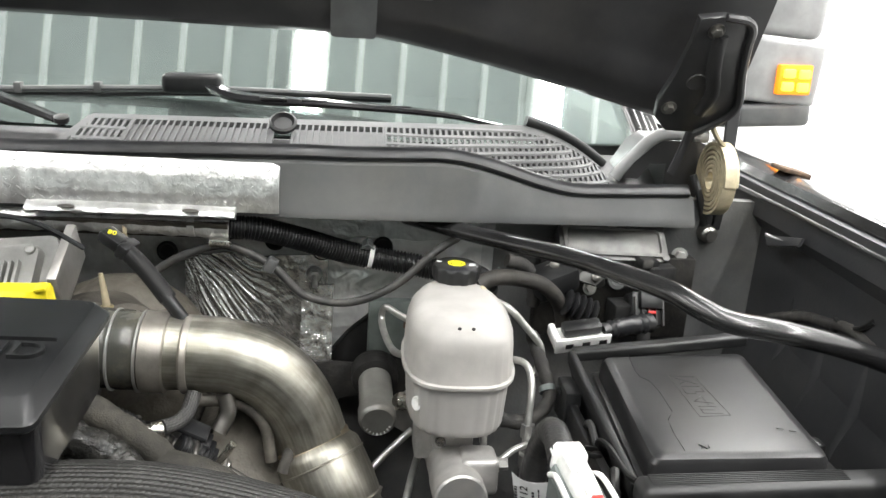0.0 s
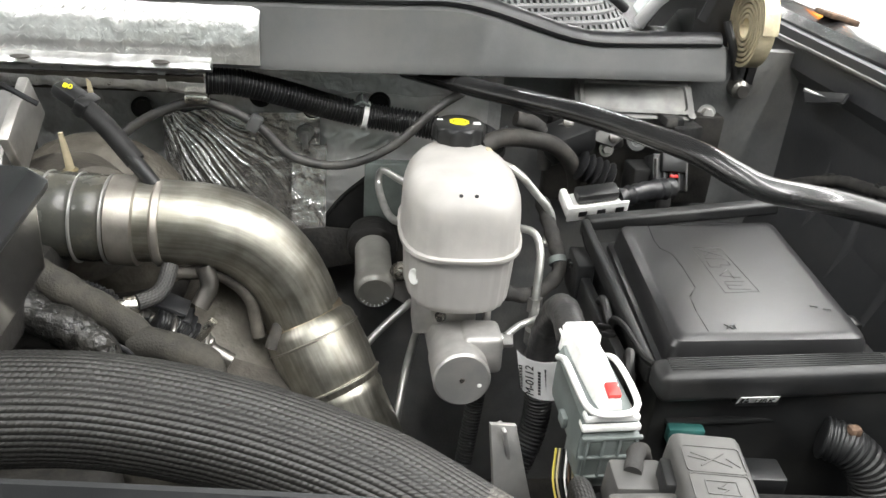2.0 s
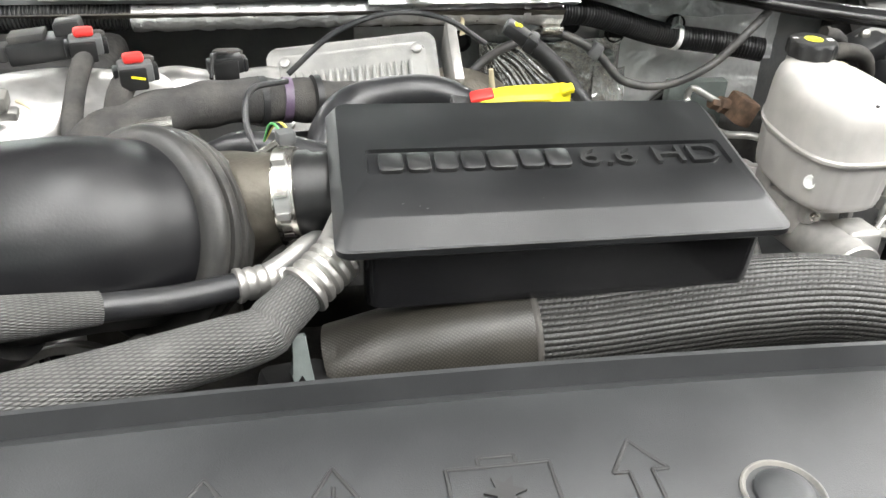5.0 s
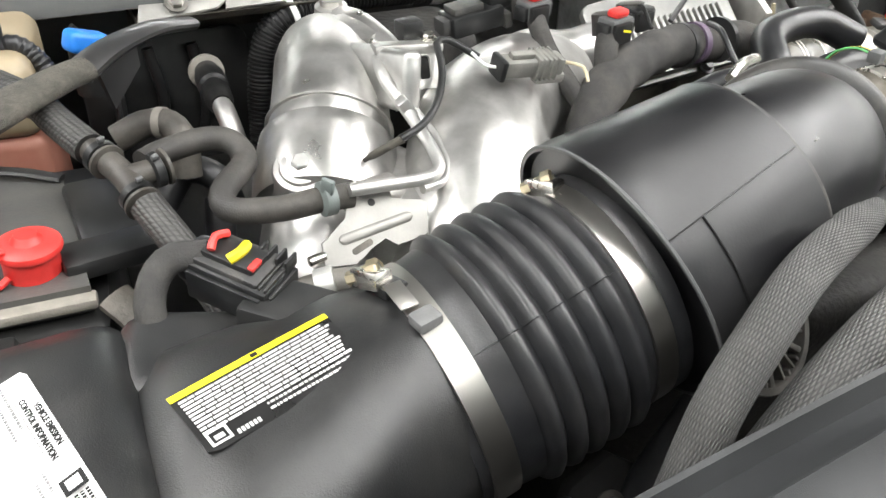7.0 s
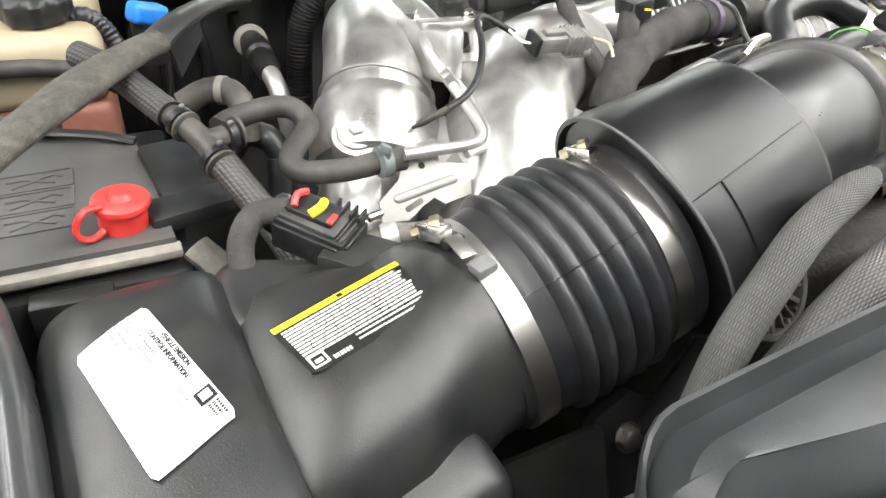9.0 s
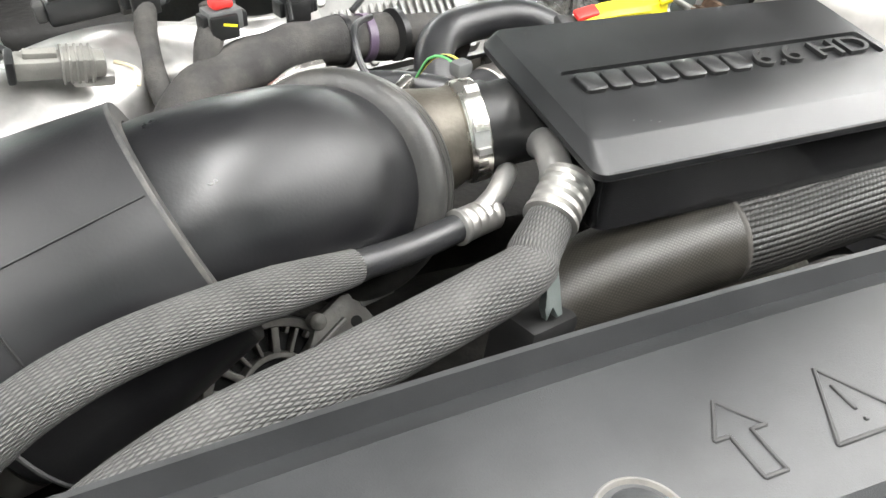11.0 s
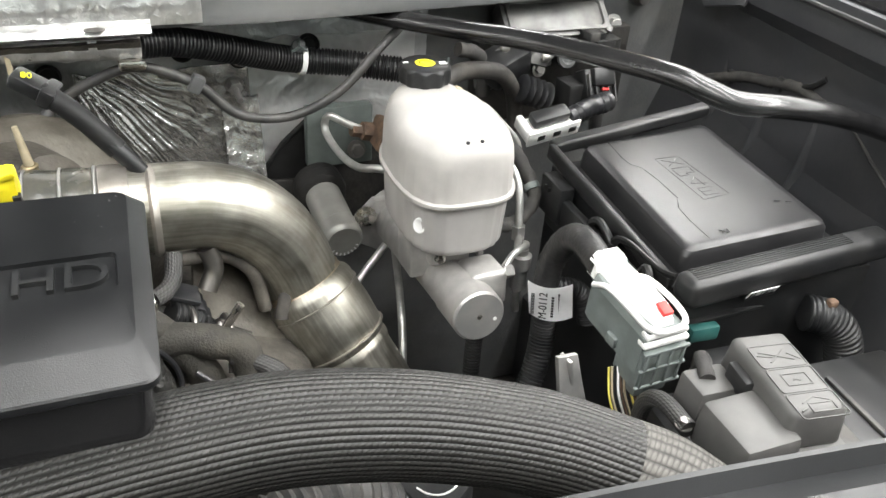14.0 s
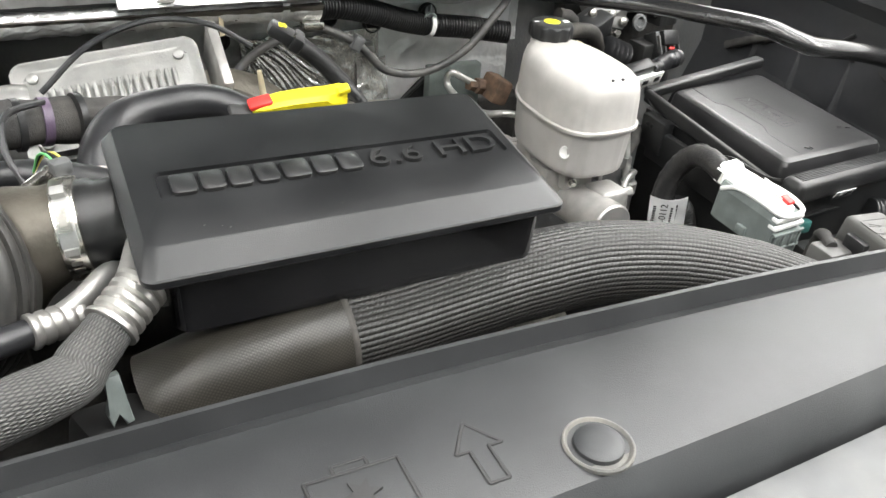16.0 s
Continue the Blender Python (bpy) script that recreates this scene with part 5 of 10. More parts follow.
def master_cylinder():
    h = thing("brake_master_cylinder", (0.60, 0.62, 0.96), "grey aluminium brake master cylinder under the reservoir", "master cylinder")
    ax = Vector((-0.02, 1.0, -0.115)).normalized()
    f = Vector((0.6085, 0.491, 1.029))
    part("barrel", lathe(f, ax, [(0, 0.0), (0, 0.0300), (0.0015, 0.0315), (0.055, 0.0315), (0.062, 0.030), (0.15, 0.0305), (0.19, 0.034), (0.30, 0.036)], sides=40), CAST2, h)
    part("end_plug", lathe(f - ax * 0.0015, ax, [(0, 0.0), (0, 0.0290), (0.001, 0.0300), (0.004, 0.0300)], sides=40), MACHINED, h, "flat grey machined end plug")
    part("dimple", lathe(f - ax * 0.0022, ax, [(0, 0), (0, 0.003), (0.001, 0.003)], sides=12), STEEL, h)
    part("dimple", lathe(f + Vector((0.019, -0.0022, -0.006)), ax, [(0, 0), (0, 0.0024), (0.001, 0.0024)], sides=12), WHITE, h)
    mm = frame_of(f + Vector((-0.017, -0.0019, -0.012)), (0, 0.115, 1), (-1, 0, 0))
    part("stamped_marks", bars([(0.0, 0, 0.004, 0.005), (0.006, 0, 0.003, 0.005), (0.011, 0, 0.004, 0.005), (0.017, 0, 0.004, 0.005)], mm, 0.0003), ALU, h)
    part("stamped_marks", bars([(0.002, -0.031, 0.003, 0.004), (0.007, -0.031, 0.003, 0.004), (0.012, -0.031, 0.004, 0.004)], mm, 0.0003), ALU, h)
    part("port_block", box((0.634, 0.545, 1.036), (0.045, 0.05, 0.045), turn(-6, 0, 0), 0.007, 3), CAST2, h)
    part("port_plug", hexhead(bmesh.new(), (0.656, 0.535, 1.050), (1, -0.1, 0.12), 0.0075, 0.011, 1.2), ALU, h)
    part("reservoir_seat", box((0.606, 0.60, 1.055), (0.052, 0.045, 0.03), turn(-6, 0, 0), 0.006), CAST2, h)
    part("reservoir_seat", box((0.606, 0.69, 1.048), (0.05, 0.045, 0.04), turn(-6, 0, 0), 0.006), CAST2, h)
    part("saddle", box((0.575, 0.615, 1.045), (0.03, 0.05, 0.05), turn(-6, 0, 0), 0.004), CAST2, h)
    part("retaining_bolt", hexhead(bmesh.new(), (0.590, 0.572, 1.058), (-0.3, -1, 0.2), 0.0045, 0.008), STEEL, h)
    part("retaining_clip", box((0.645, 0.585, 1.058), (0.008, 0.016, 0.022), turn(-6, 0, 0), 0.002), CAST2, h)
    part("mount_flange", plate([(-0.065, -0.02), (-0.055, 0.012), (-0.03, 0.035), (0.04, 0.035), (0.065, 0.01), (0.06, -0.02), (0.03, -0.04), (-0.03, -0.04)], frame_of((0.597, 0.765, 1.0), (1, 0, 0), (0, 0.1, 1)), 0.014, 0.003), CAST2, h)
    part("flange_nut", hexhead(bmesh.new(), (0.552, 0.748, 1.018), (0, -1, 0.1), 0.010, 0.012), STEEL, h)


CAST2 = mat("sand_cast_aluminium", (0.42, 0.41, 0.395), 0.46, metal=0.55, color2=(0.52, 0.51, 0.49), scale=60, bump=0.3, fine=700, depth=0.0005)
master_cylinder()


def booster():
    h = thing("hydraulic_booster", (0.53, 0.88, 0.92), "dark plated hydraulic brake booster with accumulator", "brake booster")
    a = Vector((0.514, 0.845, 1.009))
    ax = Vector((0.03, -1.0, -0.13)).normalized()
    part("collar", lathe(a + ax * -0.02, ax, [(0, 0.036), (0.022, 0.037), (0.03, 0.035), (0.034, 0.029)], sides=36), DARK, h)
    part("accumulator", lathe(a, ax, [(0, 0.0255), (0.085, 0.0255), (0.0875, 0.0275), (0.108, 0.0275), (0.113, 0.0262), (0.1155, 0.0235), (0.1165, 0.0225), (0.1165, 0)], sides=40), ACCUMULATOR, h)
    bm = bmesh.new()
    e = a + ax * 0.1145
    fr = frame_of(e, (1, 0, 0), (0, 0.13, 1))
    for k in range(22):
        q = 2 * math.pi * k / 22
        add_box(bm, (0, 0, 0), (0.0014, 0.0036, 0.0006), fr @ turn(0, 0, math.degrees(q)) @ Matrix.Translation((0, 0.0195, 0)), bevel=0)
    part("printed_ring", bm, PAPER, h)
    part("body", box((0.60, 0.90, 0.99), (0.17, 0.06, 0.15), None, 0.012, 3), DARK, h)
    part("mount_plate", box((0.548, 0.872, 1.083), (0.095, 0.02, 0.09), None, 0.003), GREENISH, h, "grey green coated steel plate")
    part("rusty_fitting", lathe((0.590, 0.835, 1.098), (-1, -0.1, 0.25), [(0, 0.013), (0.02, 0.013), (0.022, 0.009), (0.036, 0.009), (0.036, 0)], sides=6), RUST, h)
    part("rusty_block", box((0.60, 0.82, 1.10), (0.03, 0.05, 0.04), turn(0, 20, 0), 0.006), RUST, h)
    part("bolt", hexhead(bmesh.new(), (0.568, 0.85, 1.067), (0, -1, 0.2), 0.009, 0.008), DARK_STEEL, h)
    part("bracket_arm", plate([(-0.07, 0.0), (-0.05, 0.028), (0.0, 0.034), (0.05, 0.03), (0.05, -0.02), (0.0, -0.03), (-0.05, -0.02)], frame_of((0.445, 0.875, 0.985), (1, 0, 0), (0, 0.2, 1)), 0.006, 0.002), DARK, h)
    part("bracket_nut", hexhead(bmesh.new(), (0.415, 0.865, 0.985), (0, -1, 0.2), 0.007, 0.006), DARK_STEEL, h)


GREENISH = mat("grey_green_coating", (0.13, 0.15, 0.14), 0.5, metal=0.3, scale=40, bump=0.2)
LINE = mat("coated_steel_line", (0.42, 0.42, 0.40), 0.35, metal=0.7, scale=60, bump=0.1)
booster()
for pts, r in (([(0.575, 0.832, 1.103), (0.548, 0.833, 1.117), (0.525, 0.838, 1.128), (0.520, 0.835, 1.108), (0.528, 0.79, 1.095), (0.540, 0.745, 1.096), (0.562, 0.715, 1.106), (0.60, 0.70, 1.10)], 0.0052),
               ([(0.655, 0.70, 1.200), (0.682, 0.685, 1.192), (0.705, 0.68, 1.170), (0.728, 0.675, 1.143), (0.728, 0.67, 1.122), (0.720, 0.66, 1.108)], 0.0050),
               ([(0.665, 0.665, 1.125), (0.685, 0.655, 1.132), (0.703, 0.64, 1.132), (0.708, 0.62, 1.115), (0.704, 0.60, 1.08), (0.700, 0.585, 1.03), (0.705, 0.58, 0.95)], 0.0048),
               ([(0.662, 0.545, 1.05), (0.68, 0.56, 1.055), (0.705, 0.575, 1.055), (0.71, 0.60, 1.04)], 0.0042),
               ([(0.50, 0.66, 0.95), (0.53, 0.68, 0.975), (0.565, 0.70, 1.0)], 0.005),
               ([(0.53, 0.52, 0.83), (0.545, 0.56, 0.93), (0.56, 0.62, 0.97), (0.585, 0.72, 0.98)], 0.005)):
    solid("brake_line", tube(pts, r, sides=12), LINE, pts[-1], "bent grey steel brake line beside the reservoir", "brake line", group="brake lines")
fl = thing("line_fitting", (0.705, 0.585, 0.98), "grey metal brake line fitting and union", "fitting")
part("union", lathe((0.705, 0.583, 0.985), (0, 0, 1), [(0, 0.010), (0.03, 0.010), (0.032, 0.013), (0.05, 0.013), (0.052, 0.008), (0.06, 0.008)], sides=14), MACHINED, fl)
part("nut", lathe((0.703, 0.595, 1.052), (0, 0.1, 1), [(0, 0.009), (0.018, 0.009)], sides=6), ALU, fl)
wr = thing("wrapped_sensor_lead", (0.71, 0.62, 1.07), "black taped sensor lead bent round the brake line", "wire")
part("lead", tube([(0.665, 0.60, 1.075), (0.69, 0.605, 1.068), (0.715, 0.61, 1.075), (0.735, 0.625, 1.095), (0.728, 0.66, 1.125), (0.72, 0.70, 1.15)], lambda s, d: 0.009 + 0.001 * math.sin(d * 300), sides=12), TAPE, wr)
part("pale_band", tube([(0.7325, 0.628, 1.099), (0.7315, 0.634, 1.104)], 0.0112, sides=14), PALE_GREY, wr)
solid("vacuum_hose", tube([(0.645, 0.735, 1.205), (0.67, 0.745, 1.213), (0.705, 0.76, 1.208), (0.75, 0.785, 1.190), (0.785, 0.81, 1.15), (0.80, 0.82, 1.09)], 0.0115, sides=16), RUBBER_DULL, (0.73, 0.78, 1.1), "dusty black rubber hose behind the reservoir", "hose")
corrugated("small_conduit", [(0.625, 0.745, 1.222), (0.645, 0.752, 1.218), (0.662, 0.762, 1.205), (0.672, 0.78, 1.18)], 0.0105, "short black corrugated conduit behind the cap", (0.93,), 0.0038)


# ---- strut brace across the corner ----
BRACE_PAINT = mat("worn_gloss_black_paint", (0.009, 0.009, 0.0095), 0.24, scale=14, bump=0.08, fine=260, rvar=0.05, coat=0.25, dust=0.02)


def strut():
    h = thing("strut_brace", (0.75, 0.65, 1.24), "glossy black tubular brace across the engine bay corner", "brace")
    pts = [(0.555, 0.905, 1.252), (0.654, 0.803, 1.256), (0.751, 0.692, 1.266), (0.800, 0.602, 1.274), (0.836, 0.536, 1.277), (0.862, 0.503, 1.269), (0.890, 0.486, 1.261), (0.953, 0.475, 1.254), (1.035, 0.475, 1.235), (1.139, 0.475, 1.199), (1.215, 0.476, 1.168)]
    part("tube", tube(pts, 0.0152, sides=24, flat=0.8, step=0.006), BRACE_PAINT, h)
    part("foot", plate([(-0.06, -0.012), (0.05, -0.02), (0.075, 0.0), (0.05, 0.02), (-0.05, 0.016)], frame_of((0.55, 0.885, 1.257), (1, 0.05, -0.02), (0, 1, 0.2)), 0.005, 0.001), SATIN, h)
    for x, y in ((0.515, 0.893), (0.585, 0.893)):
        part("bolt", hexhead(bmesh.new(), (x, y, 1.262), (0, -0.2, 1), 0.0075, 0.006), DARK_STEEL, h)


strut()


# ---- fuse box ----
def fuse_box():
    h = thing("fuse_box", (0.89, 0.51, 0.88), "black plastic fuse box with a dusty hinged lid", "fuse box")
    part("base", loft([[(x, y, z) for x, y in ((0.768, 0.372), (1.005, 0.350), (1.012, 0.655), (0.770, 0.650))] for z in (0.86, 1.118)]), BLACK, h)
    # rim frame
    def rail(name, a, b, w, t):
        a, b = Vector(a), Vector(b)
        d = (b - a).normalized()
        m = frame_of((a + b) / 2, d, Vector((0, 0, 1)).cross(d))
        return part(name, box((0, 0, 0), ((b - a).length, w, t), m, 0.3 * min(w, t), 4), BLACK, h)

    rail("rear_rail", (0.766, 0.652, 1.142), (1.008, 0.668, 1.164), 0.020, 0.016)
    rail("front_rail", (0.758, 0.354, 1.131), (1.040, 0.371, 1.131), 0.034, 0.030)
    rail("side_rail", (0.764, 0.650, 1.14), (0.766, 0.38, 1.118), 0.010, 0.02)
    part("rail_post", tube([(0.767, 0.648, 1.144), (0.764, 0.632, 1.134), (0.766, 0.60, 1.120)], 0.006, sides=8, flat=0.6), BLACK, h)
    for i in range(6):
        part("front_rib", box((0.875, 0.3555 + i * 0.0032, 1.1462), (0.21, 0.0015, 0.0018), turn(0, 0, 3.2), 0.0006, 1), BLACK, h)
    # lid
    lc_ = ((0.778, 0.384), (0.985, 0.392), (1.008, 0.663), (0.796, 0.640))

    def ringlid(z, e):
        out = []
        c = 0.05
        cx, cy = 0.883, 0.52

        def q(u, v):
            x = (lc_[0][0] * (1 - u) + lc_[1][0] * u) * (1 - v) + (lc_[3][0] * (1 - u) + lc_[2][0] * u) * v
            y = (lc_[0][1] * (1 - u) + lc_[1][1] * u) * (1 - v) + (lc_[3][1] * (1 - u) + lc_[2][1] * u) * v
            return (x + (cx - x) * e / 0.10, y + (cy - y) * e / 0.13, z)

        for cu, cv, a0 in ((1 - c, 1 - c, 0), (c, 1 - c, 90), (c, c, 180), (1 - c, c, 270)):
            for k in range(5):
                an = radians(a0 + 90 * k / 4)
                out.append(q(cu + c * math.cos(an), cv + c * math.sin(an)))
        return out

    lid = part("lid", loft([ringlid(1.110, -0.004), ringlid(1.116, -0.006), ringlid(1.122, -0.004), ringlid(1.123, 0.002), ringlid(1.142, 0.004), ringlid(1.1475, 0.007), ringlid(1.150, 0.012), ringlid(1.1505, 0.018), ringlid(1.1505, 0.06)]), BLACK_LID, h, "dusty black lid with embossed symbols", angle=28)
    zig = [(0.836, 0.636), (0.830, 0.59), (0.831, 0.573), (0.840, 0.561), (0.842, 0.53), (0.840, 0.487), (0.828, 0.468), (0.824, 0.44), (0.823, 0.405)]
    part("lid_step", emboss(polyline(zig, False), 1.1503, 0.0014), NEAR_BLACK, lid)
    part("symbol_frame", emboss(polyline([(0.869, 0.577), (0.902, 0.577), (0.906, 0.480), (0.868, 0.476)]), 1.1503, 0.0008), BLACK_LID, lid)
    glyphs = (polyline([(0.874, 0.572), (0.897, 0.556)], False) + polyline([(0.875, 0.556), (0.896, 0.572)], False),
              polyline([(0.874, 0.550), (0.898, 0.550), (0.898, 0.536), (0.886, 0.536), (0.886, 0.531), (0.874, 0.531)]),
              polyline([(0.898, 0.508), (0.876, 0.512), (0.890, 0.526), (0.890, 0.504)], False),
              polyline([(0.898, 0.500), (0.876, 0.500), (0.876, 0.484), (0.899, 0.484)], False) + [((0.876, 0.492), (0.892, 0.492))])
    for g in glyphs:
        part("symbol", emboss(g, 1.1503, 0.0010), BLACK_LID, lid)
    part("lid_mark", emboss([((0.842, 0.408), (0.848, 0.414)), ((0.848, 0.407), (0.842, 0.415)), ((0.851, 0.408), (0.852, 0.415))], 1.1515, 0.0012), NEAR_BLACK, lid)
    part("lid_mark", emboss([((0.945, 0.45), (0.952, 0.448)), ((0.957, 0.445), (0.964, 0.443))], 1.152, 0.0016), NEAR_BLACK, lid)
    # latches
    for y in (0.46, 0.60):
        part("latch", box((1.004, y, 1.120), (0.010, 0.020, 0.022), None, 0.003), BLACK, h)
    part("latch_rack", box((0.752, 0.50, 1.085), (0.012, 0.22, 0.05), None, 0.003), BLACK, h)
    for y in (0.455, 0.47, 0.60, 0.61):
        part("latch_finger", box((0.746, y, 1.112), (0.016, 0.003, 0.006), turn(0, 10, 0), 0.001), BLACK, h)
    part("hook_arm", tube([(0.755, 0.475, 1.08), (0.754, 0.47, 1.118), (0.757, 0.45, 1.128), (0.762, 0.42, 1.126), (0.762, 0.392, 1.128), (0.764, 0.372, 1.134)], 0.0052, sides=8, flat=0.6), BLACK, h)
    part("latch_loop", tube([(0.758, 0.47, 1.09), (0.752, 0.475, 1.115), (0.752, 0.50, 1.125), (0.754, 0.52, 1.112), (0.757, 0.525, 1.09)], 0.0045, sides=8), BLACK, h)
    part("latch_loop", tube([(0.756, 0.38, 1.085), (0.748, 0.385, 1.11), (0.752, 0.405, 1.125), (0.757, 0.42, 1.108)], 0.005, sides=8), BLACK, h)
    part("latch_block", box((0.752, 0.60, 1.10), (0.02, 0.05, 0.05), None, 0.003), BLACK, h)
    part("white_label", plate(rounded(0.038, 0.0115, 0.001), frame_of((0.852, 0.3426, 1.1190), (1, 0.05, 0), (0, -0.42, 0.9)), 0.0006), PAPER, h)
    part("label_text", lettering("URK", frame_of((0.8475, 0.3420, 1.1160), (1, 0.05, 0), (0, -0.42, 0.9)), 0.0098, 0.0004), NEAR_BLACK, h)
    part("label_code", bars([(-0.017, -0.004, 0.003, 0.008), (-0.0125, -0.004, 0.004, 0.003), (-0.0125, 0.001, 0.002, 0.003)], frame_of((0.852, 0.3420, 1.1190), (1, 0.05, 0), (0, -0.42, 0.9)), 0.0003), NEAR_BLACK, h)
    part("label_bracket", box((0.853, 0.349, 1.117), (0.042, 0.010, 0.014), turn(0, 0, 3), 0.002), BLACK, h)
    for x in (0.79, 0.93):
        part("under_clip", box((x, 0.372, 1.100), (0.010, 0.010, 0.024), turn(0, 0, 3), 0.002), BLACK, h)
    part("under_ledge", box((0.88, 0.366, 1.080), (0.20, 0.010, 0.005), turn(0, 0, 3), 0.002), BLACK, h)
    part("lower_tray", box((0.83, 0.322, 1.05), (0.10, 0.03, 0.02), turn(0, 0, -4), 0.003), BLACK, h)
    part("teal_insert", box((0.796, 0.350, 1.074), (0.034, 0.012, 0.018), turn(0, 0, -4), 0.003), TEAL, h, "teal plastic insert")
    part("lower_body", box((0.89, 0.385, 1.02), (0.25, 0.034, 0.20), turn(0, 0, 3), 0.006), BLACK, h)


COVER_GREY = mat("dusty_grey_cover", (0.075, 0.074, 0.071), 0.5, scale=20, bump=0.3, fine=900, depth=0.0004, dust=0.4, dust_color=(0.15, 0.14, 0.13))
TEAL = mat("dull_teal_plastic", (0.012, 0.075, 0.068), 0.5, scale=40, bump=0.1, dust=0.1)
BLACK_LID = mat("dusty_grained_lid", (0.012, 0.012, 0.0125), 0.30, scale=9, bump=0.3, fine=1000, depth=0.0004, rvar=0.03, dust=0.09, dust_color=(0.22, 0.22, 0.22))
fuse_box()


# ---- big lever connector with its loom ----
def lever_connector():
    h = thing("harness_connector", (0.70, 0.355, 1.03), "pale grey harness connector with white lever and red lock", "connector")
    m = frame_of((0.703, 0.351, 1.118), Vector((1, 0.06, 0.0)), Vector((-0.10, 1.0, 0.05))) @ Matrix.Diagonal((0.88, 0.90, 1, 1))

    def at(*p):
        return m @ Vector(p)

    part("body", loft([[at(x * w, y, z) for x, z in ((-0.027, -0.030), (-0.027, 0.012), (-0.022, 0.020), (0.022, 0.020), (0.027, 0.012), (0.027, -0.030))] for y, w in ((0.050, 0.86), (0.040, 0.95), (-0.045, 1.0), (-0.052, 1.0))]), PALE_GREY, h, angle=25)
    sh = part("lower_shell", box((0, 0, 0), (0.058, 0.042, 0.050), m @ Matrix.Translation((0.003, -0.036, -0.026)), 0.004), PALE_GREY, h)
    for i in range(4):
        part("shell_rib", box((0, 0, 0), (0.0032, 0.003, 0.042), m @ Matrix.Translation((-0.021 + i * 0.016, -0.058, -0.024)), 0.0008), PALE_GREY, sh)
    for z in (-0.003, -0.024, -0.046):
        part("shell_band", box((0, 0, 0), (0.060, 0.004, 0.0036), m @ Matrix.Translation((0.003, -0.0575, z)), 0.001), PALE_GREY, sh)
    for x in (-0.013, 0.019):
        part("shell_window", box((0, 0, 0), (0.010, 0.001, 0.012), m @ Matrix.Translation((x, -0.0574, -0.014)), 0.0003), GREENISH, sh)
    part("front_lip", box((0, 0, 0), (0.058, 0.014, 0.006), m @ Matrix.Translation((0.001, -0.050, 0.006)), 0.002), WHITE, h)
    part("front_lip", box((0, 0, 0), (0.054, 0.012, 0.006), m @ Matrix.Translation((0.001, -0.049, 0.015)), 0.002), WHITE, h)
    part("lever_cap", loft([[at(x * w, y, z + dz) for x, z in ((-0.016, 0.010), (-0.017, 0.022), (-0.012, 0.033), (0.0, 0.036), (0.012, 0.033), (0.017, 0.022), (0.016, 0.010))] for y, w, dz in ((0.062, 0.80, -0.004), (0.056, 0.95, 0.0), (0.01, 0.95, 0.001), (-0.025, 0.85, 0.0), (-0.048, 0.72, -0.006))]), WHITE, h, "smooth white plastic cable cover", angle=25)
    part("cap_collar", loft([[at(x, y, z) for x, z in ((-0.021, 0.012), (-0.021, 0.028), (-0.014, 0.036), (0.014, 0.036), (0.021, 0.028), (0.021, 0.012))] for y in (0.052, 0.066)]), WHITE, h, angle=25)
    for x in (-0.0075, 0.0075):
        part("lever_rib", box((0, 0, 0), (0.0016, 0.045, 0.003), m @ Matrix.Translation((x, -0.014, 0.0365)) @ turn(4, 0, 0), 0.0006), WHITE, h)
    part("red_lock", box((0, 0, 0), (0.0125, 0.016, 0.005), m @ Matrix.Translation((0.002, -0.038, 0.0335)) @ turn(10, 0, 0), 0.001), RED, h, "red lock tab")
    part("lever_arm", tube([at(-0.024, 0.046, 0.010), at(-0.026, 0.020, 0.024), at(-0.027, -0.02, 0.027), at(-0.024, -0.046, 0.024), at(-0.015, -0.056, 0.023), at(0.0, -0.058, 0.023), at(0.016, -0.056, 0.023), at(0.026, -0.046, 0.024), at(0.027, -0.02, 0.027), at(0.026, 0.020, 0.024), at(0.024, 0.046, 0.010)], 0.0030, sides=10), WHITE, h, "white lever bow")
    part("lower_clip", box((0, 0, 0), (0.044, 0.030, 0.016), m @ Matrix.Translation((0.004, -0.036, -0.058)), 0.003), PALE_GREY, h)
    part("side_tab", box((0, 0, 0), (0.006, 0.016, 0.012), m @ Matrix.Translation((-0.029, -0.008, -0.020)), 0.002), PALE_GREY, h)
    for i in range(9):
        x = 0.672 + i * 0.0035
        part("wire", tube([(x, 0.330, 1.075), (x - 0.002, 0.318, 1.05), (x + 0.004, 0.308, 1.025), (x + 0.014, 0.298, 0.99)], 0.0012, sides=6), (WIRE_YELLOW, BEIGE, NEAR_BLACK, WHITE, RUST, BEIGE, NEAR_BLACK, WIRE_YELLOW, RUST)[i], h)


lever_connector()
lm = thing("taped_loom", (0.69, 0.48, 0.92), "black taped wiring loom bending into the connector", "wiring loom")
part("loom", tube([(0.694, 0.400, 1.140), (0.695, 0.435, 1.146), (0.696, 0.465, 1.136), (0.694, 0.487, 1.105), (0.691, 0.495, 1.07), (0.693, 0.495, 1.02)], lambda s, d: 0.0150 + 0.0006 * math.sin(d * 420), sides=16), LOOM_BLACK, lm)
part("conduit", tube([(0.693, 0.495, 1.03), (0.695, 0.492, 0.985), (0.685, 0.48, 0.945), (0.66, 0.46, 0.90)], lambda s, d: 0.0148 * (1 + 0.06 * (1 if math.sin(d * 1300) > 0 else -1)), sides=16, step=0.0012), BLACK, lm, angle=25)
tg = thing("paper_tag", (0.688, 0.492, 1.01), "white paper label wrapped round the loom", "label")
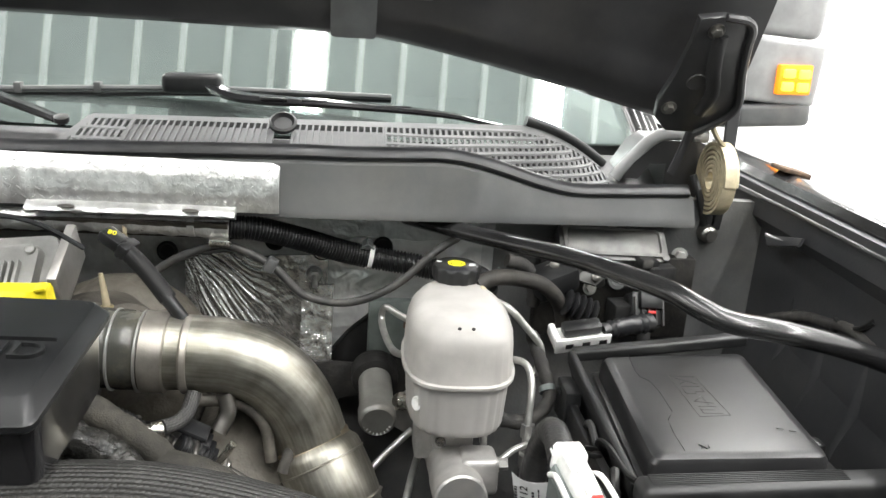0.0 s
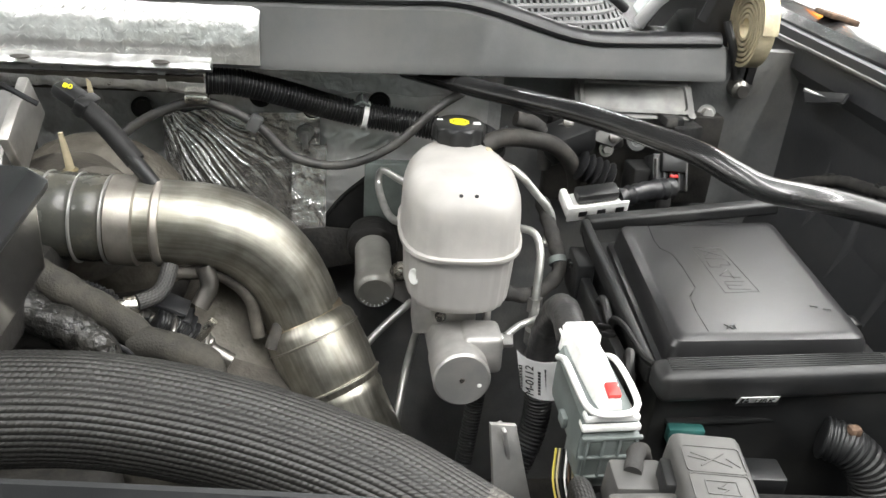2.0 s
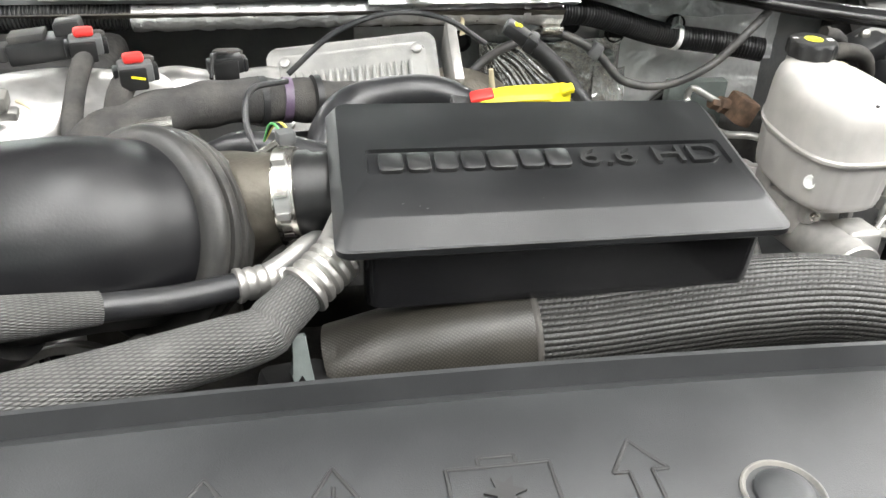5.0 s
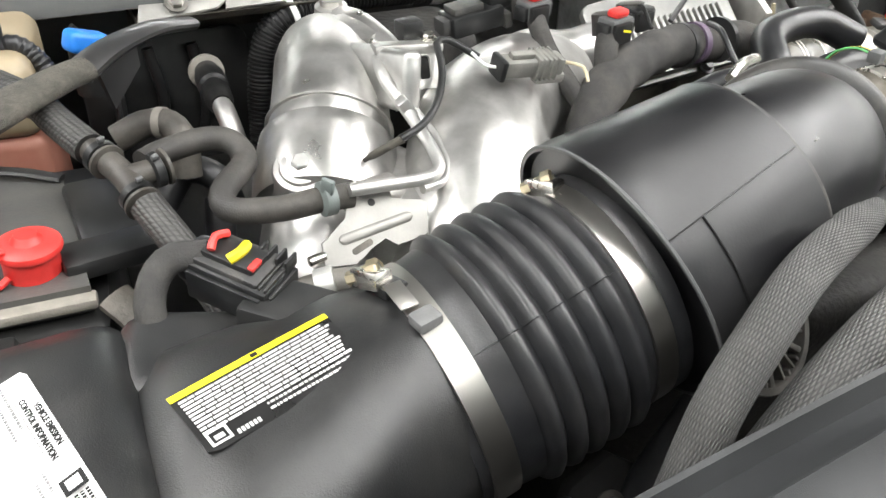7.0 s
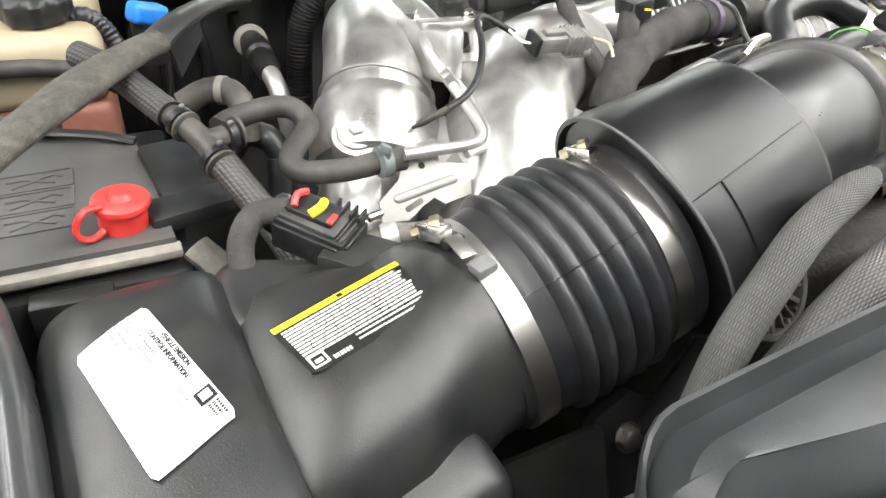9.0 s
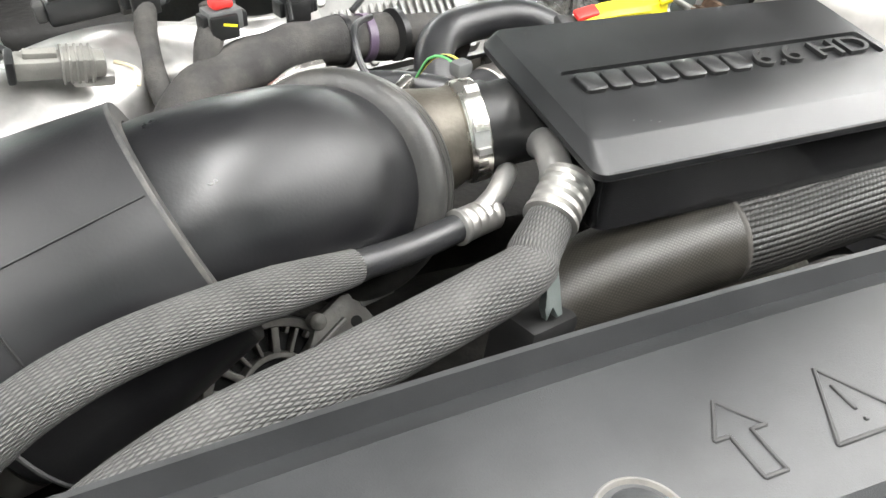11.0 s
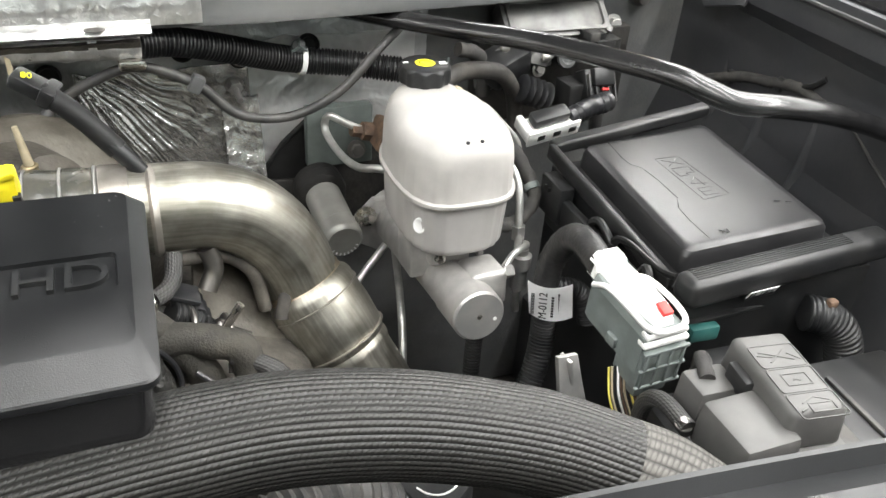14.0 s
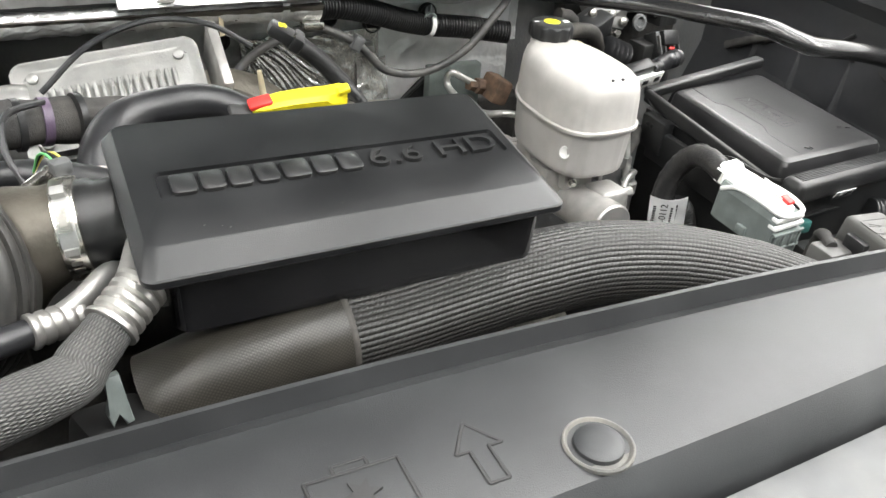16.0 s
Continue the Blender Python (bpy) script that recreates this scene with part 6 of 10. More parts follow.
tm = frame_of((0.683, 0.469, 1.045), Vector((0.80, -0.58, 0.12)), Vector((-0.14, -0.1, 1)))
rows = [[tm @ Vector((x, y, -0.010 * (abs(x) / 0.025) ** 2 - t)) for x in [-0.025 + 0.005 * i for i in range(11)]] for y, t in ((-0.026, 0), (0.026, 0))]
bmt = loft(rows, close=False)
r_ = bmesh.ops.extrude_face_region(bmt, geom=bmt.faces[:])
bmesh.ops.translate(bmt, vec=(0, 0.0005, 0), verts=[v for v in r_["geom"] if isinstance(v, bmesh.types.BMVert)])
part("label", bmt, PAPER, tg)
tw = frame_of(tm @ Vector((-0.004, -0.023, 0.0004)), Vector((-0.14, -0.1, 1)), Vector((-0.80, 0.58, -0.12)))
part("text", lettering("M-0112", tw, 0.0135, 0.0004), NEAR_BLACK, tg)
part("text_bar", bars([(0.004 + 0.0042 * i, -0.007, 0.003, 0.003) for i in range(8)], tw @ Matrix.Translation((0, -0.0008, -0.0007))), NEAR_BLACK, tg)
part("barcode", bars([(0.002 + 0.0021 * i, -0.0135, 0.0009 + 0.0005 * (i % 3), 0.0045) for i in range(19)], tw @ Matrix.Translation((0, 0, -0.0024))), NEAR_BLACK, tg)
part("barcode", bars([(0.002 + 0.0021 * i, 0.0145, 0.0009 + 0.0005 * (i % 2), 0.004) for i in range(16)], tw @ Matrix.Translation((0, 0, -0.0034))), NEAR_BLACK, tg)
bp_ = thing("loom_bracket", (0.64, 0.34, 0.98), "grey steel bracket standing behind the hose", "bracket")
part("post", plate([(-0.012, 0.0), (0.012, -0.005), (0.030, -0.095), (0.10, -0.16), (0.10, -0.22), (-0.004, -0.12)], frame_of((0.622, 0.335, 1.103), (1, 0.2, 0), (0, 0.2, 1)), 0.005, 0.001), ALU, bp_)
part("folded_edge", box((0.628, 0.332, 1.07), (0.004, 0.016, 0.06), turn(0, -12, 10), 0.001), ALU, bp_)
part("hole_plug", lathe((0.632, 0.331, 1.060), (-0.2, -1, 0.2), [(0, 0.004), (0.002, 0.004), (0.002, 0)], sides=14), NEAR_BLACK, bp_)
part("foot", box((0.69, 0.312, 0.965), (0.13, 0.07, 0.012), None, 0.003), ALU, bp_)
corrugated("low_conduit", [(0.70, 0.505, 1.04), (0.72, 0.50, 1.04), (0.74, 0.495, 1.03), (0.755, 0.49, 0.99)], 0.012, "black corrugated conduit below the loom", (), 0.004)
corrugated("low_conduit", [(0.64, 0.56, 1.0), (0.635, 0.55, 0.95), (0.625, 0.53, 0.88)], 0.010, "black corrugated conduit below the cylinder", (), 0.004)


# ---- second battery with its terminal covers ----
def battery_right():
    h = thing("battery", (0.80, 0.20, 0.88), "black battery with moulded plastic terminal covers", "battery")
    part("case", box((0.845, 0.205, 0.955), (0.30, 0.19, 0.19), turn(0, 0, -3), 0.008), BLACK, h)
    part("top_plate", box((0.88, 0.20, 1.052), (0.20, 0.18, 0.014), turn(0, 0, -3), 0.004), BLACK, h)
    part("top_step", box((0.835, 0.185, 1.060), (0.03, 0.09, 0.016), turn(0, 0, -3), 0.003), BLACK_DUSTY, h)
    part("top_ridge", box((0.885, 0.19, 1.060), (0.006, 0.15, 0.006), turn(0, 0, -3), 0.002), BLACK_DUSTY, h)
    part("terminal_cover", box((0.753, 0.206, 1.138), (0.056, 0.104, 0.040), turn(0, 0, -8), 0.007, 3, 0.93), COVER_GREY, h, "dusty black terminal cover with moulded symbols")
    part("cover_skirt", box((0.754, 0.205, 1.114), (0.062, 0.110, 0.014), turn(0, 0, -8), 0.003), COVER_GREY, h)
    part("side_cover", box((0.702, 0.181, 1.118), (0.057, 0.064, 0.045), turn(0, 0, 0), 0.005, 2, 0.94), COVER_GREY, h)
    part("rear_cover", box((0.710, 0.240, 1.112), (0.044, 0.036, 0.036), turn(0, 0, -2), 0.004, 2, 0.94), COVER_GREY, h)
    part("notch", box((0.728, 0.226, 1.135), (0.014, 0.030, 0.02), turn(0, 0, -8), 0.003), BLACK, h)
    m = frame_of((0.753, 0.206, 1.1581), (1, -0.14, 0), (0.14, 1, 0))
    for k in range(3):
        y0 = 0.017 - 0.029 * k
        sy = bmesh.new()
        ring = rounded(0.042, 0.027, 0.003, 2)
        for (xa, ya), (xb, yb) in zip(ring, ring[1:] + ring[:1]):
            a, b = Vector((xa, ya + y0, 0)), Vector((xb, yb + y0, 0))
            if (b - a).length > 1e-5:
                add_box(sy, (0, 0, 0), ((b - a).length + 0.0006, 0.0009, 0.001), m @ Matrix.Translation((a + b) / 2) @ turn(0, 0, math.degrees(math.atan2(b.y - a.y, b.x - a.x))), bevel=0)
        segs = (((-0.015, 0.006), (0.012, -0.006)), ((-0.010, -0.007), (0.008, 0.007)), ((0.010, 0.002), (0.018, -0.006)), ((-0.018, 0.002), (-0.006, -0.001))) if k == 0 else \
            (((-0.011, -0.006), (0.011, -0.006)), ((0.011, -0.006), (0.011, 0.007)), ((0.011, 0.007), (-0.011, 0.007)), ((-0.011, 0.007), (-0.011, -0.006)), ((0.003, 0.005), (-0.003, 0.0)), ((-0.003, 0.0), (0.003, -0.001)), ((0.003, -0.001), (-0.002, -0.005))) if k == 1 else \
            (((-0.008, -0.007), (0.014, -0.007)), ((0.014, -0.007), (0.014, 0.002)), ((0.014, 0.002), (-0.008, 0.002)), ((-0.008, 0.002), (-0.008, -0.007)), ((-0.012, 0.003), (0.0, 0.009)), ((0.0, 0.009), (0.012, 0.004)), ((-0.013, -0.003), (-0.017, -0.005)))
        for (xa, ya), (xb, yb) in segs:
            a, b = Vector((xa, ya + y0, 0)), Vector((xb, yb + y0, 0))
            add_box(sy, (0, 0, 0), ((b - a).length + 0.0008, 0.0012, 0.001), m @ Matrix.Translation((a + b) / 2) @ turn(0, 0, math.degrees(math.atan2(b.y - a.y, b.x - a.x))), bevel=0)
        part("moulded_symbol", sy, COVER_GREY, h)
    part("cable", tube([(0.705, 0.24, 1.13), (0.715, 0.262, 1.132), (0.728, 0.275, 1.11), (0.735, 0.285, 1.05)], lambda s, d: 0.007 + 0.0006 * math.sin(d * 400), sides=14), TAPE, h)
    part("cable", tube([(0.67, 0.21, 1.11), (0.672, 0.25, 1.105), (0.68, 0.28, 1.07), (0.69, 0.29, 1.0)], 0.008, sides=14), BRAID_BLACK, h)
    part("post_nut", hexhead(bmesh.new(), (0.668, 0.215, 1.110), (0, 0, 1), 0.005, 0.006), DARK_STEEL, h)


battery_right()
rl = thing("corner_loom", (0.93, 0.31, 0.95), "thick black taped cable bundle beside the battery", "wiring loom")
part("taped_cable", tube([(0.925, 0.345, 1.075), (0.945, 0.335, 1.072), (0.965, 0.325, 1.055), (0.975, 0.315, 1.02), (0.975, 0.305, 0.95)], lambda s, d: 0.0195 * (1 + 0.045 * (1 if math.sin(d * 1100) > 0 else -1)), sides=20, step=0.0014), BLACK, rl, angle=25)
part("orange_clip", box((0.945, 0.332, 1.092), (0.012, 0.010, 0.010), None, 0.003), RUST, rl)


# ---- white shelled plug behind the fuse box ----
wp = thing("white_plug", (0.785, 0.72, 1.10), "white shelled wiring plug with black boot", "connector")
wm = frame_of((0.790, 0.712, 1.146), (0.95, 0.08, 0.12), (-0.05, 0.9, 0.35))
part("shell", box((0, 0, 0), (0.082, 0.036, 0.008), wm @ Matrix.Translation((0, 0, -0.004)), 0.003, 3), WHITE, wp)
part("shell_end", box((0, 0, 0), (0.010, 0.034, 0.018), wm @ Matrix.Translation((-0.037, 0, 0.004)), 0.004, 3), WHITE, wp)
part("shell_wall", box((0, 0, 0), (0.080, 0.004, 0.024), wm @ Matrix.Translation((0, -0.018, -0.001)), 0.0018), WHITE, wp)
for x in (-0.02, 0.004, 0.028):
    part("shell_slot", box((0, 0, 0), (0.011, 0.001, 0.008), wm @ Matrix.Translation((x, -0.0204, -0.001)), 0.0003), BLACK, wp)
part("insert", box((0, 0, 0), (0.056, 0.022, 0.016), wm @ Matrix.Translation((0.004, 0.004, 0.008)), 0.005), BLACK, wp)
part("boot", tube([(0.822, 0.715, 1.148), (0.845, 0.725, 1.150), (0.87, 0.738, 1.150), (0.905, 0.75, 1.150)], lambda s, d: 0.012 + 0.0015 * math.sin(d * 420) + 0.002 * s, sides=16), RUBBER, wp)

# ---- engine: metal charge pipe, hoses, covers ----
def charge_pipe():
    h = thing("charge_pipe", (0.40, 0.60, 0.90), "brushed stainless charge air pipe with welded bead", "intake pipe")
    part("elbow", tube([(0.262, 0.597, 1.160), (0.30, 0.599, 1.157), (0.335, 0.602, 1.152), (0.372, 0.605, 1.136), (0.402, 0.607, 1.106), (0.420, 0.607, 1.073), (0.433, 0.605, 1.036)], 0.0450, sides=48, step=0.006), BRUSHED_TUBE, h)
    d = Vector((0.062, -0.058, -0.115)).normalized()
    o = Vector((0.434, 0.605, 1.034))
    part("weld_bead", lathe(o - d * 0.006, d, [(0, 0.0435), (0.002, 0.0465), (0.005, 0.0475), (0.008, 0.0465), (0.010, 0.048)], sides=48), WELD, h, "heat tinted weld bead")
    part("cuff", lathe(o + d * 0.004, d, [(0, 0.047), (0.006, 0.0525), (0.012, 0.0545), (0.05, 0.0555), (0.085, 0.0535), (0.090, 0.050), (0.096, 0.0515), (0.101, 0.0515), (0.107, 0.049), (0.16, 0.048), (0.25, 0.047)], sides=48), BRUSHED_TUBE, h)
    for s in (0.020, 0.080):
        part("cuff_groove", lathe(o + d * (0.004 + s), d, [(0, 0.0545), (0.0008, 0.0562), (0.0022, 0.0562), (0.003, 0.0545)], sides=48), BRUSHED, h)
    part("lip", lathe((0.290, 0.593, 1.1585), (-1, 0, 0.02), [(0, 0.0440), (0.003, 0.0465), (0.006, 0.0470), (0.009, 0.0440)], sides=48), BRUSHED, h)
    c = thing("hose_coupler", (0.20, 0.59, 1.10), "dark rubber hose coupler with steel band clamps", "coupler")
    part("rubber_sleeve", tube([(0.110, 0.590, 1.171), (0.18, 0.591, 1.166), (0.225, 0.592, 1.163), (0.262, 0.592, 1.160)], lambda s, q: 0.0455 + 0.0016 * abs(math.sin(q * 105)), sides=44, step=0.003), COUPLER, c, "dark glossy silicone sleeve with stains")
    for x, w in ((0.238, 0.026), (0.120, 0.020)):
        cl = part("band_clamp", lathe((x, 0.5918, 1.1640 - (x - 0.2) * 0.05), (1, 0, -0.04), [(0, 0.0470), (0.0005, 0.0482), (w, 0.0482), (w + 0.0005, 0.0470)], sides=48), BRUSHED, c)
    for x in (0.143, 0.172, 0.203, 0.233):
        part("wire_ring", lathe((x, 0.5914, 1.1655 - (x - 0.17) * 0.05), (1, 0, -0.05), [(0, 0.0462), (0.0010, 0.0482), (0.0026, 0.0484), (0.0036, 0.0462)], sides=44), ALU, c)
    part("port", tube([(0.33, 0.575, 1.118), (0.335, 0.57, 1.095), (0.325, 0.56, 1.075)], 0.010, sides=14), DARK_STEEL, h)


COUPLER = mat("silicone_coupler", (0.045, 0.046, 0.040), 0.25, scale=22, bump=0.2, fine=200, rvar=0.12, dust=0.6, dust_color=(0.20, 0.17, 0.12))
WELD = mat("heat_tinted_weld", (0.46, 0.38, 0.26), 0.35, metal=1.0, color2=(0.60, 0.53, 0.42), scale=90, bump=0.5, fine=300)
charge_pipe()


def charge_hose():
    h = thing("charge_hose", (0.33, 0.21, 1.10), "thick ribbed black textile charge air hose", "hose")
    ln = [(0.103, 0.213, 1.201), (0.15, 0.214, 1.202), (0.21, 0.217, 1.205), (0.27, 0.219, 1.207), (0.335, 0.219, 1.206), (0.40, 0.213, 1.197), (0.46, 0.203, 1.183), (0.52, 0.185, 1.167), (0.572, 0.160, 1.149)]
    part("ribbed_hose", tube(ln, lambda s, d: 0.0368 + 0.0006 * noise.noise((d * 30, 0, 3)), sides=320, step=0.005, shape=lambda a: 1 + 0.014 * (abs(math.sin(26 * a)) ** 0.8 - 0.6)), HOSE_BRAID, h, angle=70)
    part("front_cuff", tube([(0.566, 0.163, 1.151), (0.60, 0.143, 1.136), (0.635, 0.115, 1.108), (0.66, 0.09, 1.06), (0.665, 0.07, 1.0)], lambda s, d: 0.0372 + 0.0012 * min(1, s * 10), sides=44), CUFF_STITCHED, h, "stitched hose cuff")
    part("rear_cuff", tube([(0.107, 0.213, 1.201), (0.07, 0.212, 1.198), (0.02, 0.212, 1.190), (-0.03, 0.214, 1.175)], lambda s, d: 0.0372 - 0.001 * s, sides=44), HOSE_CUFF, h, "plain grey brown hose cuff")
    part("seam_ring", lathe((0.1055, 0.213, 1.201), (1, 0, 0.05), [(0, 0.0366), (0.002, 0.0380), (0.004, 0.0380), (0.006, 0.0366)], sides=44), RUBBER_DULL, h)
    return h


CUFF_STITCHED = woven("stitched_hose_cuff", (0.018, 0.017, 0.015), (0.11, 0.105, 0.095), 26, 0.0040, rough=0.6, bump=0.8, stitched=True, wear=0.2)
charge_hose()


def engine_cover():
    h = thing("engine_cover", (0.123, 0.265, 1.22), "matt black plastic engine cover with raised badge plate", "engine cover")
    cnr = {"fl": Vector((-0.029, 0.182, 1.2975)), "fr": Vector((0.2740, 0.182, 1.2975)), "br": Vector((0.2790, 0.343, 1.3145)), "bl": Vector((-0.028, 0.357, 1.3145))}

    def at(u, v, dz=0.0):
        a = cnr["fl"].lerp(cnr["fr"], u)
        b = cnr["bl"].lerp(cnr["br"], u)
        p = a.lerp(b, v)
        return p + Vector((0, 0, dz))

    def ring(iu0, iu1, iv0, iv1, dz, r=0.05, n=5):
        out = []
        for cu, cv, a0 in ((1 - iu1 - r * 0.6, 1 - iv1 - r, 0), (iu0 + r * 0.6, 1 - iv1 - r, 90), (iu0 + r * 0.6, iv0 + r, 180), (1 - iu1 - r * 0.6, iv0 + r, 270)):
            for k in range(n + 1):
                a = radians(a0 + 90 * k / n)
                out.append(at(cu + r * 0.6 * math.cos(a), cv + r * math.sin(a), dz))
        return out

    # the lid's top carries a sunk badge panel
    z = 0.0092
    o = Vector((0.128, 0.2655, at(0.5, 0.53, z).z))
    m = frame_of(o, (1, -0.018, 0), (0.018, 1, 0.096))
    pan = [m @ Vector((x, y, 0)) for x, y in rounded(0.262, 0.033, 0.004, 5)]

    def panel(dz, grow=0.0):
        c = m @ Vector((0, 0, 0))
        return [c + (q - c) * (1 + grow) + Vector((0, 0, dz)) for q in pan]

    part("lid", loft([ring(0.004, 0.004, 0.008, 0.006, -0.006), ring(0, 0, 0, 0, -0.004), ring(0, 0, 0, 0, 0.0), ring(0.003, 0.003, 0.006, 0.004, 0.0012), ring(0.022, 0.03, 0.125, 0.018, 0.0085), ring(0.025, 0.033, 0.135, 0.022, 0.0092), panel(0.0), panel(-0.0004), panel(-0.0030, -0.008)]), BLACK_COVER, h, angle=22)
    part("skirt", loft([ring(0.065, 0.025, 0.13, 0.06, -0.062, 0.06), ring(0.06, 0.022, 0.12, 0.05, -0.02, 0.06), ring(0.055, 0.02, 0.11, 0.05, -0.004, 0.06)]), GLOSS, h, "glossy black lower skirt")
    lm_ = m @ Matrix.Translation((0, 0, -0.0031))
    x = -0.124
    for w in (0.020, 0.019, 0.019, 0.019, 0.023, 0.019, 0.020):
        blk = loft([[lm_ @ Vector((x + w / 2 + a * k, b * k, q)) for a, b in rounded(w * 0.86, 0.0225, 0.004, 3)] for q, k in ((0, 1), (0.0030, 1), (0.0036, 0.93))])
        part("badge_block", blk, BLACK, h)
        x += w
    part("size_letters", lettering("6.6 HD", lm_ @ Matrix.Translation((x + 0.004, -0.0105, 0)) @ Matrix.Diagonal((1.22, 1, 1, 1)), 0.0300, 0.0034), BLACK, h)
    random.seed(11)
    for i in range(46):
        p = at(random.uniform(0.06, 0.95), random.uniform(0.16, 0.95), z + 0.0001)
        if abs((m.inverted() @ p).y) < 0.019:
            continue
        part("dust_fleck", box(p, (random.uniform(0.0008, 0.0020), 0.0007, 0.0003), turn(0, 0, random.uniform(0, 180)), 0), DUST, h)


DUST = mat("pale_dust", (0.11, 0.11, 0.105), 0.8, scale=60, bump=0.1)
BLACK_COVER = mat("fine_grain_cover_plastic", (0.008, 0.0084, 0.009), 0.35, scale=14, bump=0.35, fine=1300, depth=0.0004, dust=0.05, dust_color=(0.12, 0.12, 0.12))
engine_cover()


# yellow dipstick handle behind the cover
dp = thing("oil_dipstick", (0.15, 0.44, 1.26), "yellow plastic oil dipstick handle with a red end", "dipstick")
dm = frame_of((0.144, 0.440, 1.283), (1, 0.0, -0.005), (0, 0.9, 0.25))
part("handle", loft([[dm @ Vector((x, y * w, z0 + (z1 - z0) * f)) for y, f in ((-0.011, 0.0), (-0.011, 0.65), (-0.007, 0.95), (0.0, 1.0), (0.007, 0.95), (0.011, 0.65), (0.011, 0.0))] for x, w, z0, z1 in ((-0.038, 0.55, 0.002, 0.007), (-0.030, 0.8, 0.000, 0.010), (-0.010, 0.95, 0.003, 0.0135), (0.010, 1.0, 0.005, 0.0145), (0.030, 1.0, 0.004, 0.0150), (0.034, 1.0, -0.010, 0.0160), (0.046, 1.0, -0.012, 0.0175), (0.050, 0.95, -0.010, 0.0165))]), YELLOW, dp, angle=25)
part("end_hook", box((0, 0, 0), (0.012, 0.010, 0.006), dm @ Matrix.Translation((0.046, -0.006, 0.0185)) @ turn(0, -20, 0), 0.002), YELLOW, dp)
part("hook_gap", box((0, 0, 0), (0.006, 0.006, 0.010), dm @ Matrix.Translation((0.049, -0.010, -0.004)), 0.001), BLACK, dp)
part("red_end", box((0, 0, 0), (0.022, 0.014, 0.006), dm @ Matrix.Translation((-0.030, 0, 0.0085)) @ turn(0, -12, 0), 0.0025), RED, dp, "faded red tip")
part("grey_tail", box((0, 0, 0), (0.026, 0.016, 0.008), dm @ Matrix.Translation((-0.045, 0, 0.000)) @ turn(0, 10, 0), 0.003), BLACK_DUSTY, dp)
part("lower_grip", box((0, 0, 0), (0.060, 0.018, 0.014), dm @ Matrix.Translation((0.002, -0.001, -0.004)) @ turn(0, -4, 0), 0.004), BLACK, dp, "black lower grip")
part("tube", tube([(0.16, 0.44, 1.285), (0.165, 0.45, 1.25), (0.17, 0.46, 1.20)], 0.006, sides=12), DARK_STEEL, dp)
TARNISHED_BRASS = mat("tarnished_brass", (0.34, 0.28, 0.17), 0.4, metal=0.8, scale=80, bump=0.3)
gp = thing("glow_plug_fitting", (0.177, 0.655, 1.17), "thin tan plastic fitting on the valve cover", "fitting")
part("stem", tube([(0.177, 0.655, 1.19), (0.175, 0.655, 1.210), (0.172, 0.655, 1.234)], lambda s, d: 0.0050 - 0.0022 * s, sides=10), BEIGE, gp)
for k in range(3):
    part("collar", lathe((0.177, 0.655, 1.176 + 0.006 * k), (-0.1, 0, 1), [(0, 0.007), (0.0015, 0.0085), (0.003, 0.0085), (0.0045, 0.007)], sides=12), TARNISHED_BRASS, gp)
# rubber crossover pipe behind the cover
xh = thing("crossover_hose", (0.04, 0.49, 1.21), "smooth black rubber crossover hose behind the cover", "hose")
part("hose", tube([(-0.03, 0.42, 1.228), (-0.024, 0.455, 1.252), (0.0, 0.492, 1.264), (0.045, 0.508, 1.267), (0.09, 0.508, 1.264), (0.13, 0.49, 1.245)], 0.0175, sides=24), RUBBER, xh)
part("clamp", lathe((-0.029, 0.428, 1.235), (0.1, 0.8, 0.6), [(0, 0.018), (0.001, 0.0192), (0.010, 0.0192), (0.011, 0.018)], sides=28), DARK_STEEL, xh)


vh = thing("valley_hose", (0.03, 0.44, 1.20), "thick black rubber hose in the engine valley", "hose")
part("hose", tube([(-0.06, 0.385, 1.215), (-0.03, 0.405, 1.226), (0.03, 0.440, 1.230), (0.10, 0.465, 1.225), (0.16, 0.48, 1.20)], 0.0225, sides=24), RUBBER, vh)
part("clamp", lathe((0.02, 0.434, 1.2295), (0.86, 0.5, 0.05), [(0, 0.0228), (0.001, 0.0240), (0.010, 0.0240), (0.011, 0.0228)], sides=28), DARK_STEEL, vh)
# ---- intake tract ----
BAND = mat("satin_steel_band", (0.50, 0.485, 0.455), 0.33, metal=1.0, color2=(0.54, 0.525, 0.495), scale=12, bump=0.02, fine=900, rvar=0.05)


